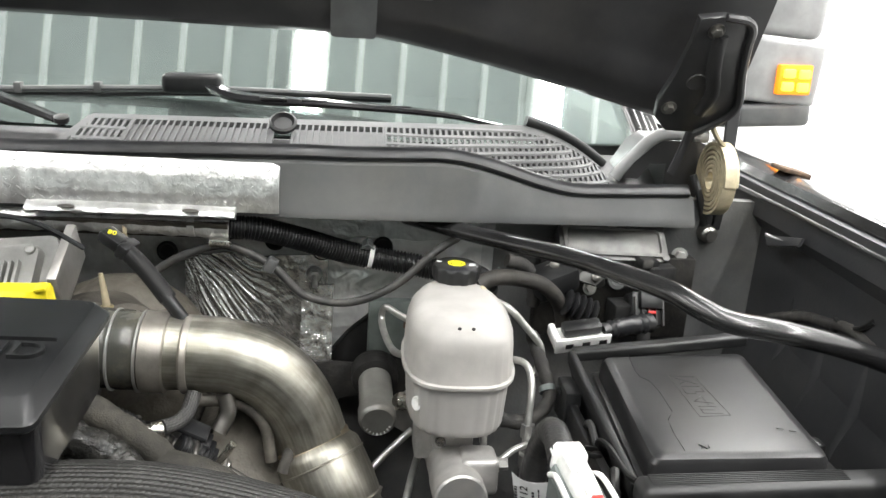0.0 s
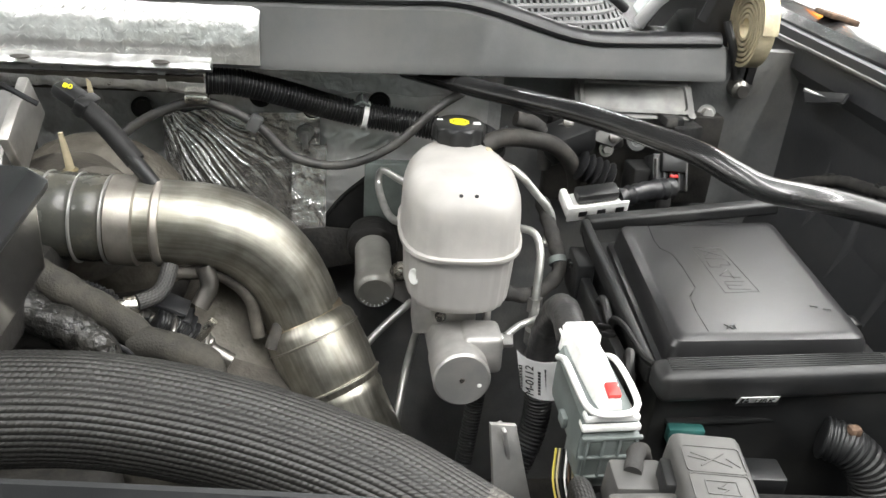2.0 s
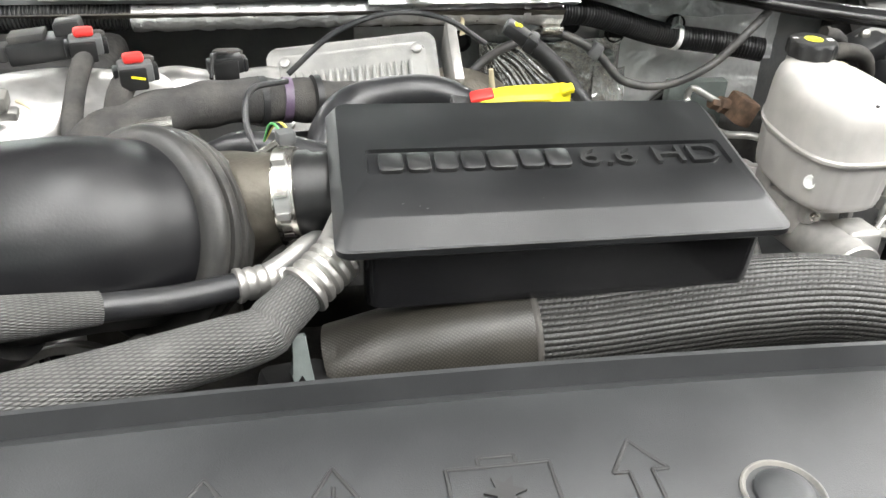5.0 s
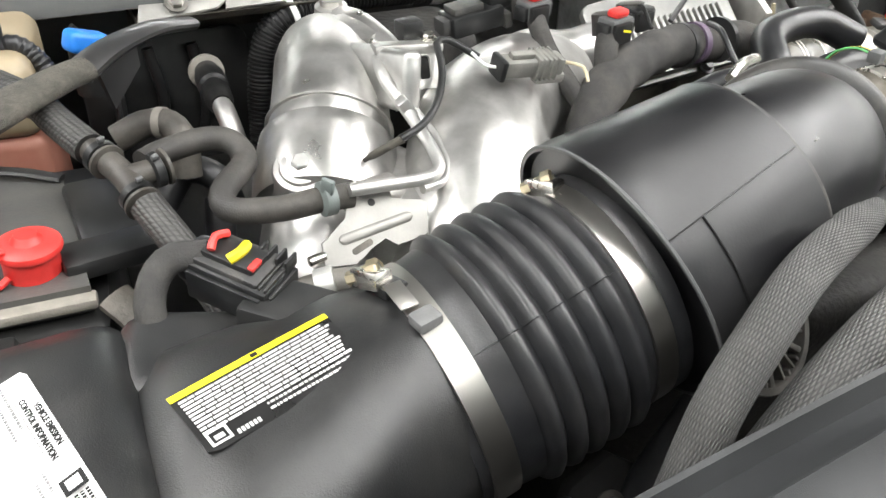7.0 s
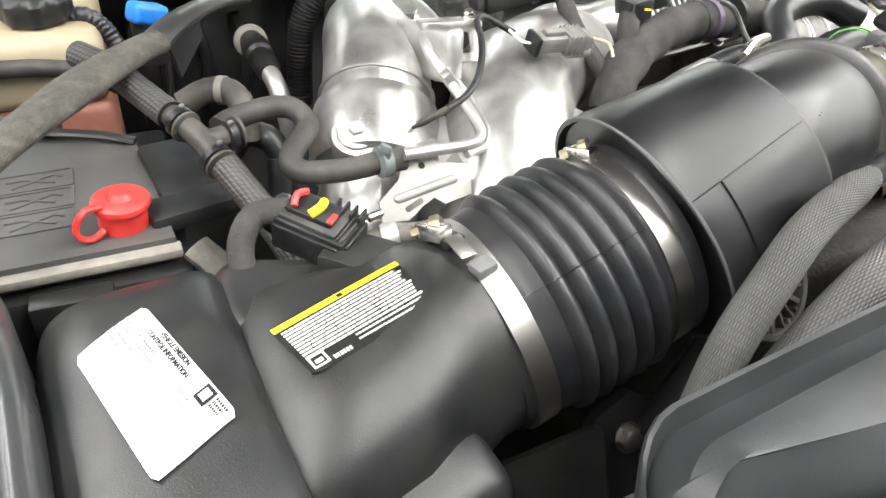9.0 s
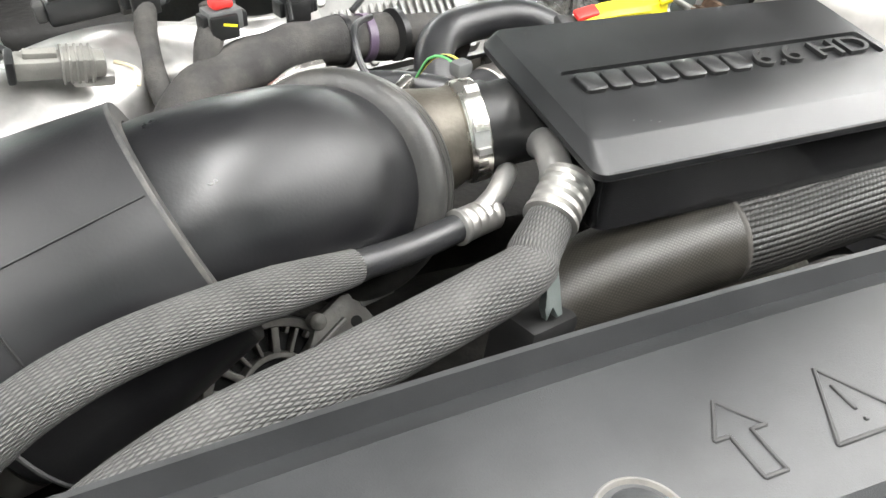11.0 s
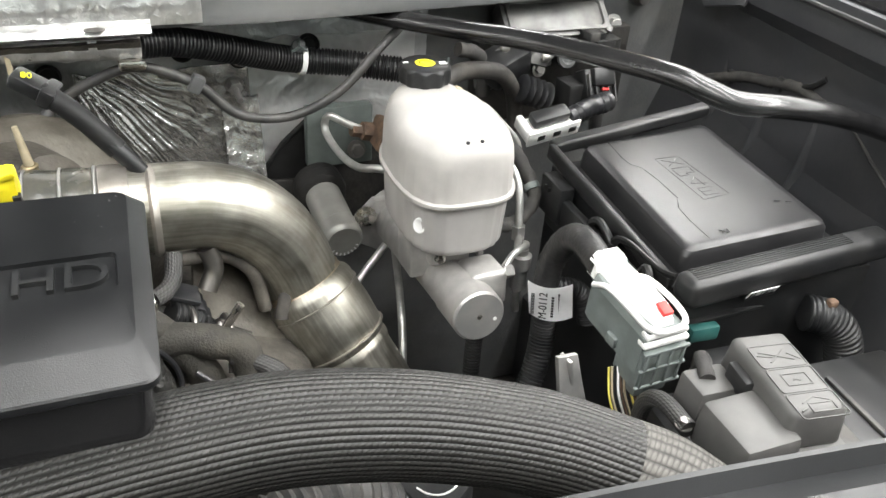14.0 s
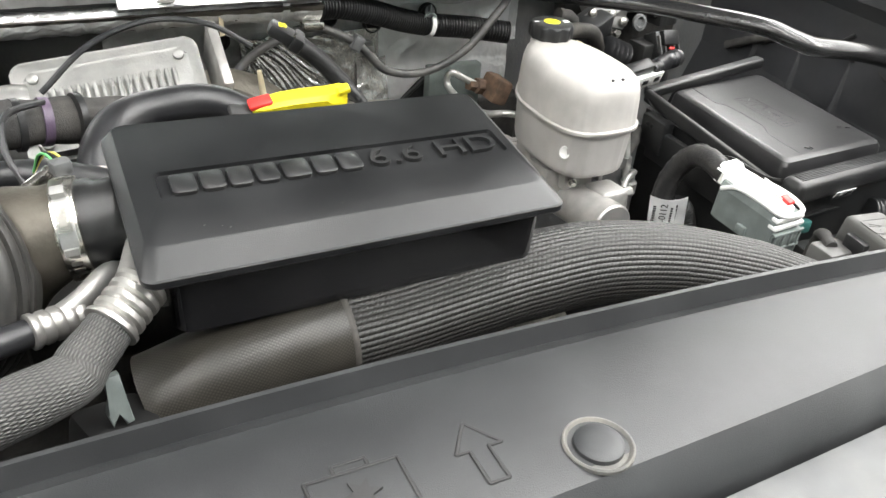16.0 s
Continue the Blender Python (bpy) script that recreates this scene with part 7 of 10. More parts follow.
def intake():
    c1, c2 = Vector((-0.520, 0.229, 1.184)), Vector((-0.402, 0.2385, 1.214))
    ax = (c2 - c1).normalized()
    h = thing("intake_bellows", (-0.46, 0.235, 1.11), "black rubber intake bellows with deep folds", "air duct")
    prof = [(0.002, 0.0795), (0.028, 0.0800), (0.032, 0.0812), (0.040, 0.0822), (0.0445, 0.0830)]
    x = 0.0445
    for i in range(5):
        prof += [(x, 0.0815), (x + 0.0028, 0.0850), (x + 0.0055, 0.0885), (x + 0.0085, 0.0892), (x + 0.0115, 0.0875), (x + 0.0140, 0.0835)]
        x += 0.0158
    prof += [(x + 0.002, 0.0818), (x + 0.006, 0.0805), (0.145, 0.0805), (0.147, 0.0822), (0.157, 0.0822), (0.159, 0.078)]
    part("bellows", lathe(c1, ax, prof, sides=80), RUBBER, h, angle=60)
    side = ax.cross(Vector((0, 0, 1))).normalized()
    upv = side.cross(ax)
    sm = bmesh.new()
    def fold_radius(d):
        for (d0, r0), (d1, r1) in zip(prof, prof[1:]):
            if d0 <= d <= d1 and d1 > d0:
                return r0 + (r1 - r0) * (d - d0) / (d1 - d0)
        return 0.0805

    add_tube(sm, [c1 + ax * d + (upv * math.cos(0.66) - side * math.sin(0.66) * -1) * (fold_radius(d) + 0.0001) for d in [0.029 + 0.0008 * k for k in range(125)]], 0.00055, sides=5, smooth=False)
    part("mould_seam", sm, RUBBER, h)
    for c, w, screw in ((c1 + ax * 0.009, 0.0180, Vector((-0.5397, 0.2541, 1.2700))), (c1 + ax * 0.130, 0.0150, Vector((-0.4127, 0.2724, 1.2930)))):
        cl = part("band_clamp", lathe(c, ax, [(0, 0.0808), (0.0004, 0.0826), (w, 0.0826), (w + 0.0004, 0.0808)], sides=80), BAND, h, "bright steel band clamp")
        part("screw_housing", box(screw + Vector((0.002, -0.004, -0.001)), (0.014, 0.024, 0.012), turn(-18, 10, 20), 0.002), STEEL, cl)
        sd = Vector((0.75, -0.45, 0.45)).normalized()
        part("screw", lathe(screw, sd, [(-0.012, 0.0045), (0.002, 0.0050), (0.003, 0.0072), (0.009, 0.0072), (0.0105, 0.0058), (0.0105, 0)], sides=6), TARNISHED, cl)
        part("screw_slot", box(screw + sd * 0.0106, (0.0014, 0.009, 0.0012), along(sd), 0), DARK_STEEL, cl)
        part("band_tail", box(screw + Vector((0.010, -0.030, 0.002)), (0.012, 0.022, 0.0012), turn(8, 0, 8), 0.0004), BAND, cl)
    # flared rubber sleeve and elbow
    s = thing("intake_elbow", (-0.24, 0.25, 1.16), "glossy black plastic intake elbow with a loose sleeve", "air duct")
    a, b = Vector((-0.368, 0.2400, 1.2303)), Vector((-0.2585, 0.2506, 1.2736))
    d = (b - a).normalized()
    L = (b - a).length
    part("sleeve", lathe(a, d, [(0.006, 0.0955), (0.0, 0.098), (0.0, 0.1005), (0.012, 0.1000), (L * 0.5, 0.0905), (L - 0.003, 0.0800), (L, 0.0792), (L, 0.0765), (L * 0.5, 0.0875), (0.01, 0.0960)], sides=80), BLACK_GLOSSY, s, "smooth black rubber sleeve")
    side = d.cross(Vector((0, 0, 1))).normalized()
    upv = side.cross(d)
    def on_sleeve(t, an, lift=0.0003):
        r = 0.1002 - (0.1002 - 0.0800) * max(0.0, t - 0.012) / (L - 0.015) + lift
        return a + d * t + (upv * math.cos(an) + side * math.sin(an)) * r

    part("slit", tube([on_sleeve(0.030, 0.70 + 0.05 * k) for k in range(14)], 0.0009, sides=6), NEAR_BLACK, s)
    part("slit", tube([on_sleeve(0.002 + 0.0070 * k, 0.70) for k in range(5)], 0.0005, sides=6), NEAR_BLACK, s)
    part("mould_line", tube([on_sleeve(0.030 + (L - 0.034) * k / 10, 0.70, 0.0001) for k in range(11)], 0.0005, sides=6), BLACK_GLOSSY, s)
    # lighter end ring and pale edge put the rim's highlight into colour
    part("sleeve_end", lathe(b - d * 0.001, d, [(-0.004, 0.0795), (-0.0005, 0.0800), (0.0012, 0.0792), (0.0014, 0.0672), (-0.004, 0.0672)], sides=80), BLACK_DUSTY, s, "sleeve end in a lighter tone for its highlight")
    part("sleeve_edge", tube([on_sleeve(0.001, 2 * math.pi * k / 60, 0.0002) for k in range(61)], 0.0014, sides=6), GREY_PLASTIC, s, "sleeve edge with its highlight as a pale tone")
    part("elbow", tube([a + d * 0.04, b - d * 0.012, (-0.205, 0.265, 1.270), (-0.178, 0.283, 1.259), (-0.150, 0.306, 1.244)], lambda t, q: 0.0670 + 0.001 * t, sides=72, step=0.006), BLACK_GLOSSY, s)
    ax2 = Vector((0.62, 0.69, -0.37)).normalized()
    part("rolled_rim", lathe(Vector((-0.152, 0.302, 1.2465)) - ax2 * 0.024, ax2, [(0, 0.068), (0.001, 0.0750), (0.005, 0.0790), (0.010, 0.0800), (0.0125, 0.0790), (0.0135, 0.0762), (0.0165, 0.0758), (0.0175, 0.0785), (0.022, 0.0792), (0.0245, 0.0780), (0.0252, 0.0758), (0.0275, 0.0756), (0.0285, 0.0778), (0.032, 0.0776), (0.034, 0.0760), (0.037, 0.0735), (0.044, 0.072), (0.050, 0.062)], sides=80), RIM, s)
    part("rim_clamp", tube([(-0.185, 0.352, 1.300), (-0.165, 0.362, 1.306), (-0.145, 0.368, 1.306)], 0.005, sides=8), STEEL, s)
    part("turbo_neck", tube([(-0.140, 0.314, 1.238), (-0.122, 0.322, 1.242), (-0.100, 0.320, 1.254), (-0.080, 0.312, 1.264), (-0.056, 0.310, 1.270)], lambda t, q: 0.066 - 0.0315 * min(1, t * 1.15) ** 0.8, sides=56, step=0.005), NECK, s, "dull cast neck")
    v = thing("band_coupling", (-0.06, 0.288, 1.24), "pale steel band clamp joining the intake to the cover", "clamp")
    ax3 = Vector((0.98, -0.10, 0.12)).normalized()
    c = Vector((-0.065, 0.310, 1.268))
    part("band", lathe(c, ax3, [(0, 0.0345), (0.001, 0.0370), (0.004, 0.0375), (0.013, 0.0375), (0.016, 0.0370), (0.017, 0.0345)], sides=48), STEEL, v)
    u3 = ax3.cross(Vector((0, 0, 1))).normalized()
    v3 = u3.cross(ax3)

    def arc(a0, a1, r0, r1, w0, w1, n=14):
        rows = []
        for i in range(n + 1):
            q = radians(a0 + (a1 - a0) * i / n)
            out = u3 * math.cos(q) + v3 * math.sin(q)
            rows.append([c + ax3 * w + out * r for w, r in ((w0, r0), (w1, r0), (w1, r1), (w0, r1))])
        return loft(rows)

    part("latch", arc(12, 62, 0.0372, 0.0405, 0.003, 0.014), ALU, v, "folded steel latch")
    part("latch_step", arc(28, 50, 0.0400, 0.0440, 0.004, 0.013), STEEL, v)
    part("latch_window", arc(33, 44, 0.0438, 0.0444, 0.006, 0.011), DARK_STEEL, v)
    for q0 in (-22, -12, -2):
        part("band_slot", arc(q0, q0 + 5, 0.0370, 0.0379, 0.005, 0.012, 4), DARK_STEEL, v)
    part("latch_lug", arc(62, 70, 0.0372, 0.0470, 0.004, 0.013, 4), ALU, v)
    part("latch_lug", arc(6, 12, 0.0372, 0.0440, 0.004, 0.013, 4), ALU, v)
    part("inlet_tube", lathe(c + ax3 * 0.012, ax3, [(0, 0.0335), (0.012, 0.0335), (0.016, 0.031), (0.075, 0.031)], sides=44), BLACK, v)
    wi = thing("sensor_pigtail", (-0.05, 0.33, 1.29), "small grey plug with green and yellow wires", "connector")
    part("plug", box((-0.058, 0.322, 1.312), (0.014, 0.012, 0.011), turn(0, 0, 20), 0.003), GREY_PLASTIC, wi)
    for i, mm in enumerate((WIRE_GREEN, NEAR_BLACK, WIRE_YELLOW)):
        part("wire", tube([(-0.062 + 0.003 * i, 0.328, 1.314), (-0.066 + 0.003 * i, 0.338, 1.315), (-0.071 + 0.002 * i, 0.352, 1.308), (-0.076, 0.362, 1.290)], 0.0010, sides=6), mm, wi)


TARNISHED = mat("tarnished_zinc_screw", (0.42, 0.36, 0.25), 0.32, metal=0.9, scale=90, bump=0.2)
RIM = mat("worn_rubber_rim", (0.024, 0.0235, 0.0225), 0.42, scale=30, bump=0.2, fine=500, dust=0.18)
NECK = mat("dull_cast_neck", (0.085, 0.076, 0.062), 0.45, metal=0.5, scale=40, bump=0.4, fine=300, dust=0.2)
BLACK_GLOSSY = mat("smooth_black_duct", (0.006, 0.006, 0.007), 0.36, color2=(0.013, 0.013, 0.014), scale=16, bump=0.08, fine=500, rvar=0.26, dust=0.10, dust_color=(0.075, 0.073, 0.070))
intake()


PLUG_TAB = mat("grey_moulded_tab", (0.11, 0.11, 0.11), 0.5, scale=40, bump=0.2)
TAPE_DUSTY_GREY = mat("greyed_rubber", (0.09, 0.085, 0.075), 0.6, scale=50, bump=0.3, dust=0.3)
PLUG_CLAMP = mat("worn_zinc_clamp", (0.40, 0.40, 0.38), 0.45, metal=0.6, scale=60, bump=0.2)
PRINT_GREY = mat("faded_grey_print", (0.14, 0.14, 0.14), 0.5, scale=40, bump=0.0)
PRINT = mat("printed_pale_lines", (0.48, 0.48, 0.47), 0.5, scale=40, bump=0.0)


def air_box():
    h = thing("air_filter_box", (-0.72, 0.19, 0.88), "grained black plastic air filter box with warning labels", "air filter box")

    def sect(y, top, w0, w1, n=27):
        """A section across x at y, rounded over the top."""
        cxx = (w0 + w1) / 2
        hw = (w1 - w0) / 2
        out = [(w0 - 0.005, y, 0.90)]
        for k in range(n):
            a = math.pi * (1 - k / (n - 1))
            e = 0.52
            c, s = math.cos(a), math.sin(a)
            out.append((cxx + hw * math.copysign(abs(c) ** e, c), y, top - 0.06 + 0.06 * abs(s) ** 0.55 + 0.010 * c))
        out.append((w1 + 0.005, y, 0.90))
        return out

    rows = [sect(0.333, 1.06, -0.790, -0.680), sect(0.332, 1.14, -0.792, -0.679), sect(0.328, 1.185, -0.794, -0.677), sect(0.321, 1.215, -0.796, -0.675), sect(0.311, 1.234, -0.798, -0.674), sect(0.298, 1.246, -0.800, -0.673), sect(0.28, 1.252, -0.801, -0.672), sect(0.24, 1.2545, -0.802, -0.672), sect(0.18, 1.2555, -0.802, -0.672), sect(0.10, 1.254, -0.802, -0.671), sect(0.05, 1.248, -0.802, -0.670), sect(0.02, 1.23, -0.802, -0.670)]
    part("housing", loft(rows), BLACK_GRAIN, h, angle=50)
    def duct_ring(x, cy, cz, hy, hz, e):
        out = []
        for k in range(64):
            q = 2 * math.pi * k / 64
            c, w = math.cos(q), math.sin(q)
            out.append((x + 0.02 * w * (1 - e), cy + hy * math.copysign(abs(c) ** e, c), cz + hz * math.copysign(abs(w) ** e, w)))
        return out

    part("outlet_duct", loft([duct_ring(-0.497, 0.2310, 1.190, 0.0785, 0.0785, 1.0), duct_ring(-0.512, 0.2300, 1.187, 0.0790, 0.0790, 1.0), duct_ring(-0.520, 0.228, 1.186, 0.0780, 0.0785, 0.99), duct_ring(-0.540, 0.222, 1.184, 0.0800, 0.0795, 0.92), duct_ring(-0.565, 0.212, 1.184, 0.083, 0.0815, 0.8), duct_ring(-0.60, 0.200, 1.182, 0.090, 0.080, 0.7), duct_ring(-0.64, 0.193, 1.180, 0.095, 0.080, 0.66), duct_ring(-0.665, 0.190, 1.177, 0.097, 0.080, 0.65), duct_ring(-0.685, 0.187, 1.165, 0.099, 0.080, 0.62), duct_ring(-0.71, 0.186, 1.140, 0.10, 0.080, 0.6)]), BLACK_GRAIN, h, angle=60)
    part("side_wing", box((-0.638, 0.262, 1.205), (0.11, 0.09, 0.075), turn(0, 8, -12), 0.022, 4), BLACK_GRAIN, h)
    part("front_wing", box((-0.600, 0.118, 1.160), (0.10, 0.07, 0.09), turn(14, 0, 10), 0.026, 5), BLACK_GRAIN, h)
    part("duct_tab", box((-0.522, 0.206, 1.2655), (0.016, 0.014, 0.008), turn(0, -5, 12), 0.002), PLUG_TAB, h)
    part("duct_clip", box((-0.530, 0.245, 1.264), (0.018, 0.026, 0.008), turn(-15, 0, 12), 0.003), BLACK, h)
    def housing_top(x, y):
        c = max(-0.98, min(0.98, (x + 0.737) / 0.065))
        c = math.copysign(abs(c) ** (1 / 0.52), c)
        return 1.195 + 0.06 * math.sqrt(max(0.0, 1 - c * c)) ** 0.55 + 0.010 * c

    def duct_top(x, y):
        f = min(1.0, max(0.0, (x + 0.665) / 0.125))
        cy, cz, hy, hz, e = 0.190 + 0.032 * f, 1.177 + 0.007 * f, 0.097 - 0.017 * f, 0.080 - 0.0005 * f, 0.65 + 0.27 * f
        return cz + hz * max(0.0, 1 - (abs(y - cy) / hy) ** (2 / e)) ** (e / 2)

    def drape(bm, corners, size, origin, top, lift):
        """Lays a flat print on a curved top: corners in plan, first two along x."""
        p0, p1, p2, p3 = (Vector((*q, 0)) for q in corners)
        for v in bm.verts:
            u, w = (v.co.x - origin[0]) / size[0], (v.co.y - origin[1]) / size[1]
            q = p0.lerp(p1, u).lerp(p3.lerp(p2, u), w)
            v.co = (q.x, q.y, top(q.x, q.y) + lift + v.co.z)
        return bm

    def sheet(w, h, x0, y0, thick, nx=16, ny=10):
        """A thin sheet in small steps, with cut corners."""
        rows = []
        for i in range(nx + 1):
            x = w * i / nx
            ins = 0.0025 if i in (0, nx) else 0.0
            rows.append([(x0 + x, y0 + ins + (h - 2 * ins) * k / ny, z) for z in (0, thick) for k in (range(ny + 1) if z == 0 else range(ny, -1, -1))])
        return loft(rows)

    random.seed(5)

    def print_line(x0, x1, y, hgt, place, ink, owner, dash=(0.0016, 0.0055)):
        row, x = [], x0
        while x < x1:
            w = random.uniform(*dash)
            row.append((x, y, min(w, x1 - x), hgt))
            x += w + 0.0007
        part("print_line", place(bars(row, Matrix(), 0.0002)), ink, owner)

    # white emission label on the lid
    plan = ((-0.772, 0.234), (-0.744, 0.124), (-0.696, 0.151), (-0.728, 0.261))

    def white(bm):
        return drape(bm, plan, (0.122, 0.052), (-0.061, -0.026), housing_top, 0.0012)

    lab = part("emission_label", white(sheet(0.122, 0.052, -0.061, -0.026, 0.0006, 24, 20)), PAPER, h, "white printed paper label")

    def over(bm):
        return drape(bm, plan, (0.122, 0.052), (-0.061, -0.026), housing_top, 0.0052)

    for text, x, y in (("VEHICLE EMISSION", -0.008, 0.0205), ("CONTROL INFORMATION", -0.009, 0.0152)):
        part("label_title", over(lettering(text, Matrix.Translation((x, y, 0)), 0.0044, 0.0003, "CENTER", 0.00016)), NEAR_BLACK, lab)
    part("label_logo", over(bars([(0.0320, 0.0125, 0.0110, 0.0110)], Matrix(), 0.0002)), NEAR_BLACK, lab)
    part("label_logo_face", over(bars([(0.0342, 0.0147, 0.0066, 0.0066)], Matrix(), 0.0004)), PAPER, lab)
    part("label_rule", over(bars([(-0.048, 0.0132, 0.078, 0.0004)], Matrix(), 0.0002)), PRINT_GREY, lab)
    for i in range(3):
        print_line(0.0455, 0.0575 - 0.001 * i, 0.0205 - 0.0026 * i, 0.0016, over, NEAR_BLACK, lab, (0.0007, 0.0016))
    for i, (a, b) in enumerate(((-0.058, -0.016), (-0.058, -0.010), (-0.058, -0.030), (-0.058, -0.040))):
        print_line(a, b, 0.0100 - 0.0046 * i, 0.0015, over, PRINT_GREY, lab, (0.0008, 0.0026))
    for i, (a, b) in enumerate(((0.020, 0.034), (0.024, 0.040), (0.050, 0.056))):
        print_line(a, b, 0.0085 - 0.0042 * i, 0.0014, over, PRINT_GREY, lab, (0.0007, 0.0020))
    # black warning label on the duct
    duct_plan = ((-0.651, 0.161), (-0.5625, 0.187), (-0.572, 0.236), (-0.664, 0.206))

    def black(bm):
        return drape(bm, duct_plan, (0.092, 0.050), (0.0, -0.050), duct_top, 0.0022)

    def printed(bm):
        return drape(bm, duct_plan, (0.092, 0.050), (0.0, -0.050), duct_top, 0.0031)

    wl = part("warning_label", black(sheet(0.092, 0.050, 0.0, -0.050, 0.0005)), LABEL_BLACK, h, "black warning label with yellow stripe")
    stripe = bmesh.new()
    for i in range(16):
        add_plate(stripe, [(0.092 * i / 16, -0.0055), (0.092 * (i + 1) / 16, -0.0055), (0.092 * (i + 1) / 16, -0.0005), (0.092 * i / 16, -0.0005)], Matrix(), 0.0002)
    part("yellow_stripe", printed(stripe), LABEL_YELLOW, wl)
    part("stripe_mark", printed(bars([(0.045, -0.0048, 0.004, 0.0034)], Matrix(), 0.0004)), LABEL_BLACK, wl)
    part("label_icon", printed(bars([(0.003, -0.047, 0.011, 0.0014), (0.003, -0.038, 0.011, 0.0014), (0.003, -0.047, 0.0014, 0.010), (0.0126, -0.047, 0.0014, 0.010), (0.006, -0.044, 0.005, 0.003)], Matrix(), 0.0002)), PRINT, wl)
    part("label_code", printed(bars([(0.0165 + 0.0022 * i, -0.0475, 0.0015, 0.003) for i in range(6)], Matrix(), 0.0002)), PRINT, wl)
    for i in range(10):
        print_line(0.003, 0.089 - random.uniform(0.0, 0.004), -0.0092 - 0.0031 * i, 0.0017, printed, PRINT, wl, (0.003, 0.010))
    for i in range(2):
        print_line(0.036, 0.088, -0.0405 - 0.0038 * i, 0.0014, printed, PRINT, wl, (0.001, 0.003))
    # sensor plug on the duct
    p = thing("airflow_sensor_plug", (-0.60, 0.285, 1.24), "black airflow sensor plug with red and yellow locks", "connector")
    pm = frame_of((-0.604, 0.298, 1.258), Vector((0.55, -0.62, -0.12)), Vector((0.62, 0.55, 0.1))) @ Matrix.Diagonal((0.92, 1.0, 1, 1))
    part("body", box((0, 0, 0), (0.062, 0.036, 0.024), pm, 0.004), BLACK, p)
    part("bridge", box((0, 0, 0), (0.040, 0.020, 0.010), pm @ Matrix.Translation((-0.004, 0.0, 0.014)), 0.002), BLACK, p)
    part("red_lock", tube([pm @ Vector(q) for q in ((-0.016, -0.008, 0.021), (-0.019, 0.0, 0.024), (-0.016, 0.009, 0.021))], 0.0026, sides=8), RED, p)
    part("yellow_lock", tube([pm @ Vector(q) for q in ((-0.002, -0.009, 0.020), (0.002, -0.001, 0.022), (0.0, 0.007, 0.020))], 0.0034, sides=8), YELLOW, p)
    part("red_tab", box((0, 0, 0), (0.005, 0.010, 0.003), pm @ Matrix.Translation((0.014, -0.004, 0.0185)), 0.001), RED, p)
    for i in range(4):
        part("guard", box((0, 0, 0), (0.0024, 0.012, 0.010), pm @ Matrix.Translation((0.008 + i * 0.0072, 0.012, 0.014)), 0.001), BLACK, p)
    for i in range(5):
        part("grip_rib", box((0, 0, 0), (0.0016, 0.024, 0.003), pm @ Matrix.Translation((0.012 + i * 0.0042, -0.003, 0.0128)), 0.0005), BLACK_DUSTY, p)
    part("front_block", box((0, 0, 0), (0.024, 0.036, 0.026), pm @ Matrix.Translation((0.022, 0.0, -0.016)), 0.003), BLACK, p)
    for i in range(4):
        part("front_rib", box((0, 0, 0), (0.003, 0.0022, 0.026), pm @ Matrix.Translation((0.0345, -0.013 + 0.0087 * i, -0.014)), 0.0006), BLACK, p)
    part("boot", box((0, 0, 0), (0.016, 0.030, 0.020), pm @ Matrix.Translation((-0.036, 0.0, -0.002)), 0.006, 3), RUBBER, p)
    part("front_wall", box((0, 0, 0), (0.003, 0.030, 0.020), pm @ Matrix.Translation((0.032, 0.0, -0.001)), 0.001), BLACK, p)
    part("side_wall", box((0, 0, 0), (0.056, 0.003, 0.022), pm @ Matrix.Translation((0.0, -0.0195, -0.002)), 0.001), BLACK, p)
    part("sensor_base", box((-0.582, 0.262, 1.245), (0.06, 0.04, 0.025), turn(0, 6, -40), 0.004), BLACK, p)
    part("side_wall", box((0, 0, 0), (0.050, 0.003, 0.020), pm @ Matrix.Translation((0.000, 0.0195, -0.003)), 0.001), BLACK, p)
    part("lock_frame", box((0, 0, 0), (0.050, 0.030, 0.006), pm @ Matrix.Translation((-0.002, 0, 0.012)), 0.002), BLACK_DUSTY, p)
    nip = thing("vent_hose", (-0.565, 0.28, 1.23), "short grey vent hose with a pale clamp beside the bellows", "hose")
    part("hose", tube([(-0.595, 0.285, 1.236), (-0.575, 0.283, 1.246), (-0.552, 0.278, 1.251), (-0.535, 0.272, 1.252)], 0.0085, sides=16), TAPE_DUSTY_GREY, nip)
    part("clamp", lathe((-0.563, 0.281, 1.2485), (0.9, -0.2, 0.2), [(0, 0.009), (0.0005, 0.0108), (0.012, 0.0108), (0.0125, 0.009)], sides=22), PLUG_CLAMP, nip, "pale grey clamp")
    part("lead", tube([(-0.62, 0.31, 1.270), (-0.645, 0.315, 1.268), (-0.66, 0.30, 1.25), (-0.655, 0.285, 1.22), (-0.64, 0.28, 1.18)], 0.0095, sides=14), TAPE, p)


air_box()

# ---- air conditioning hoses in front of the intake ----


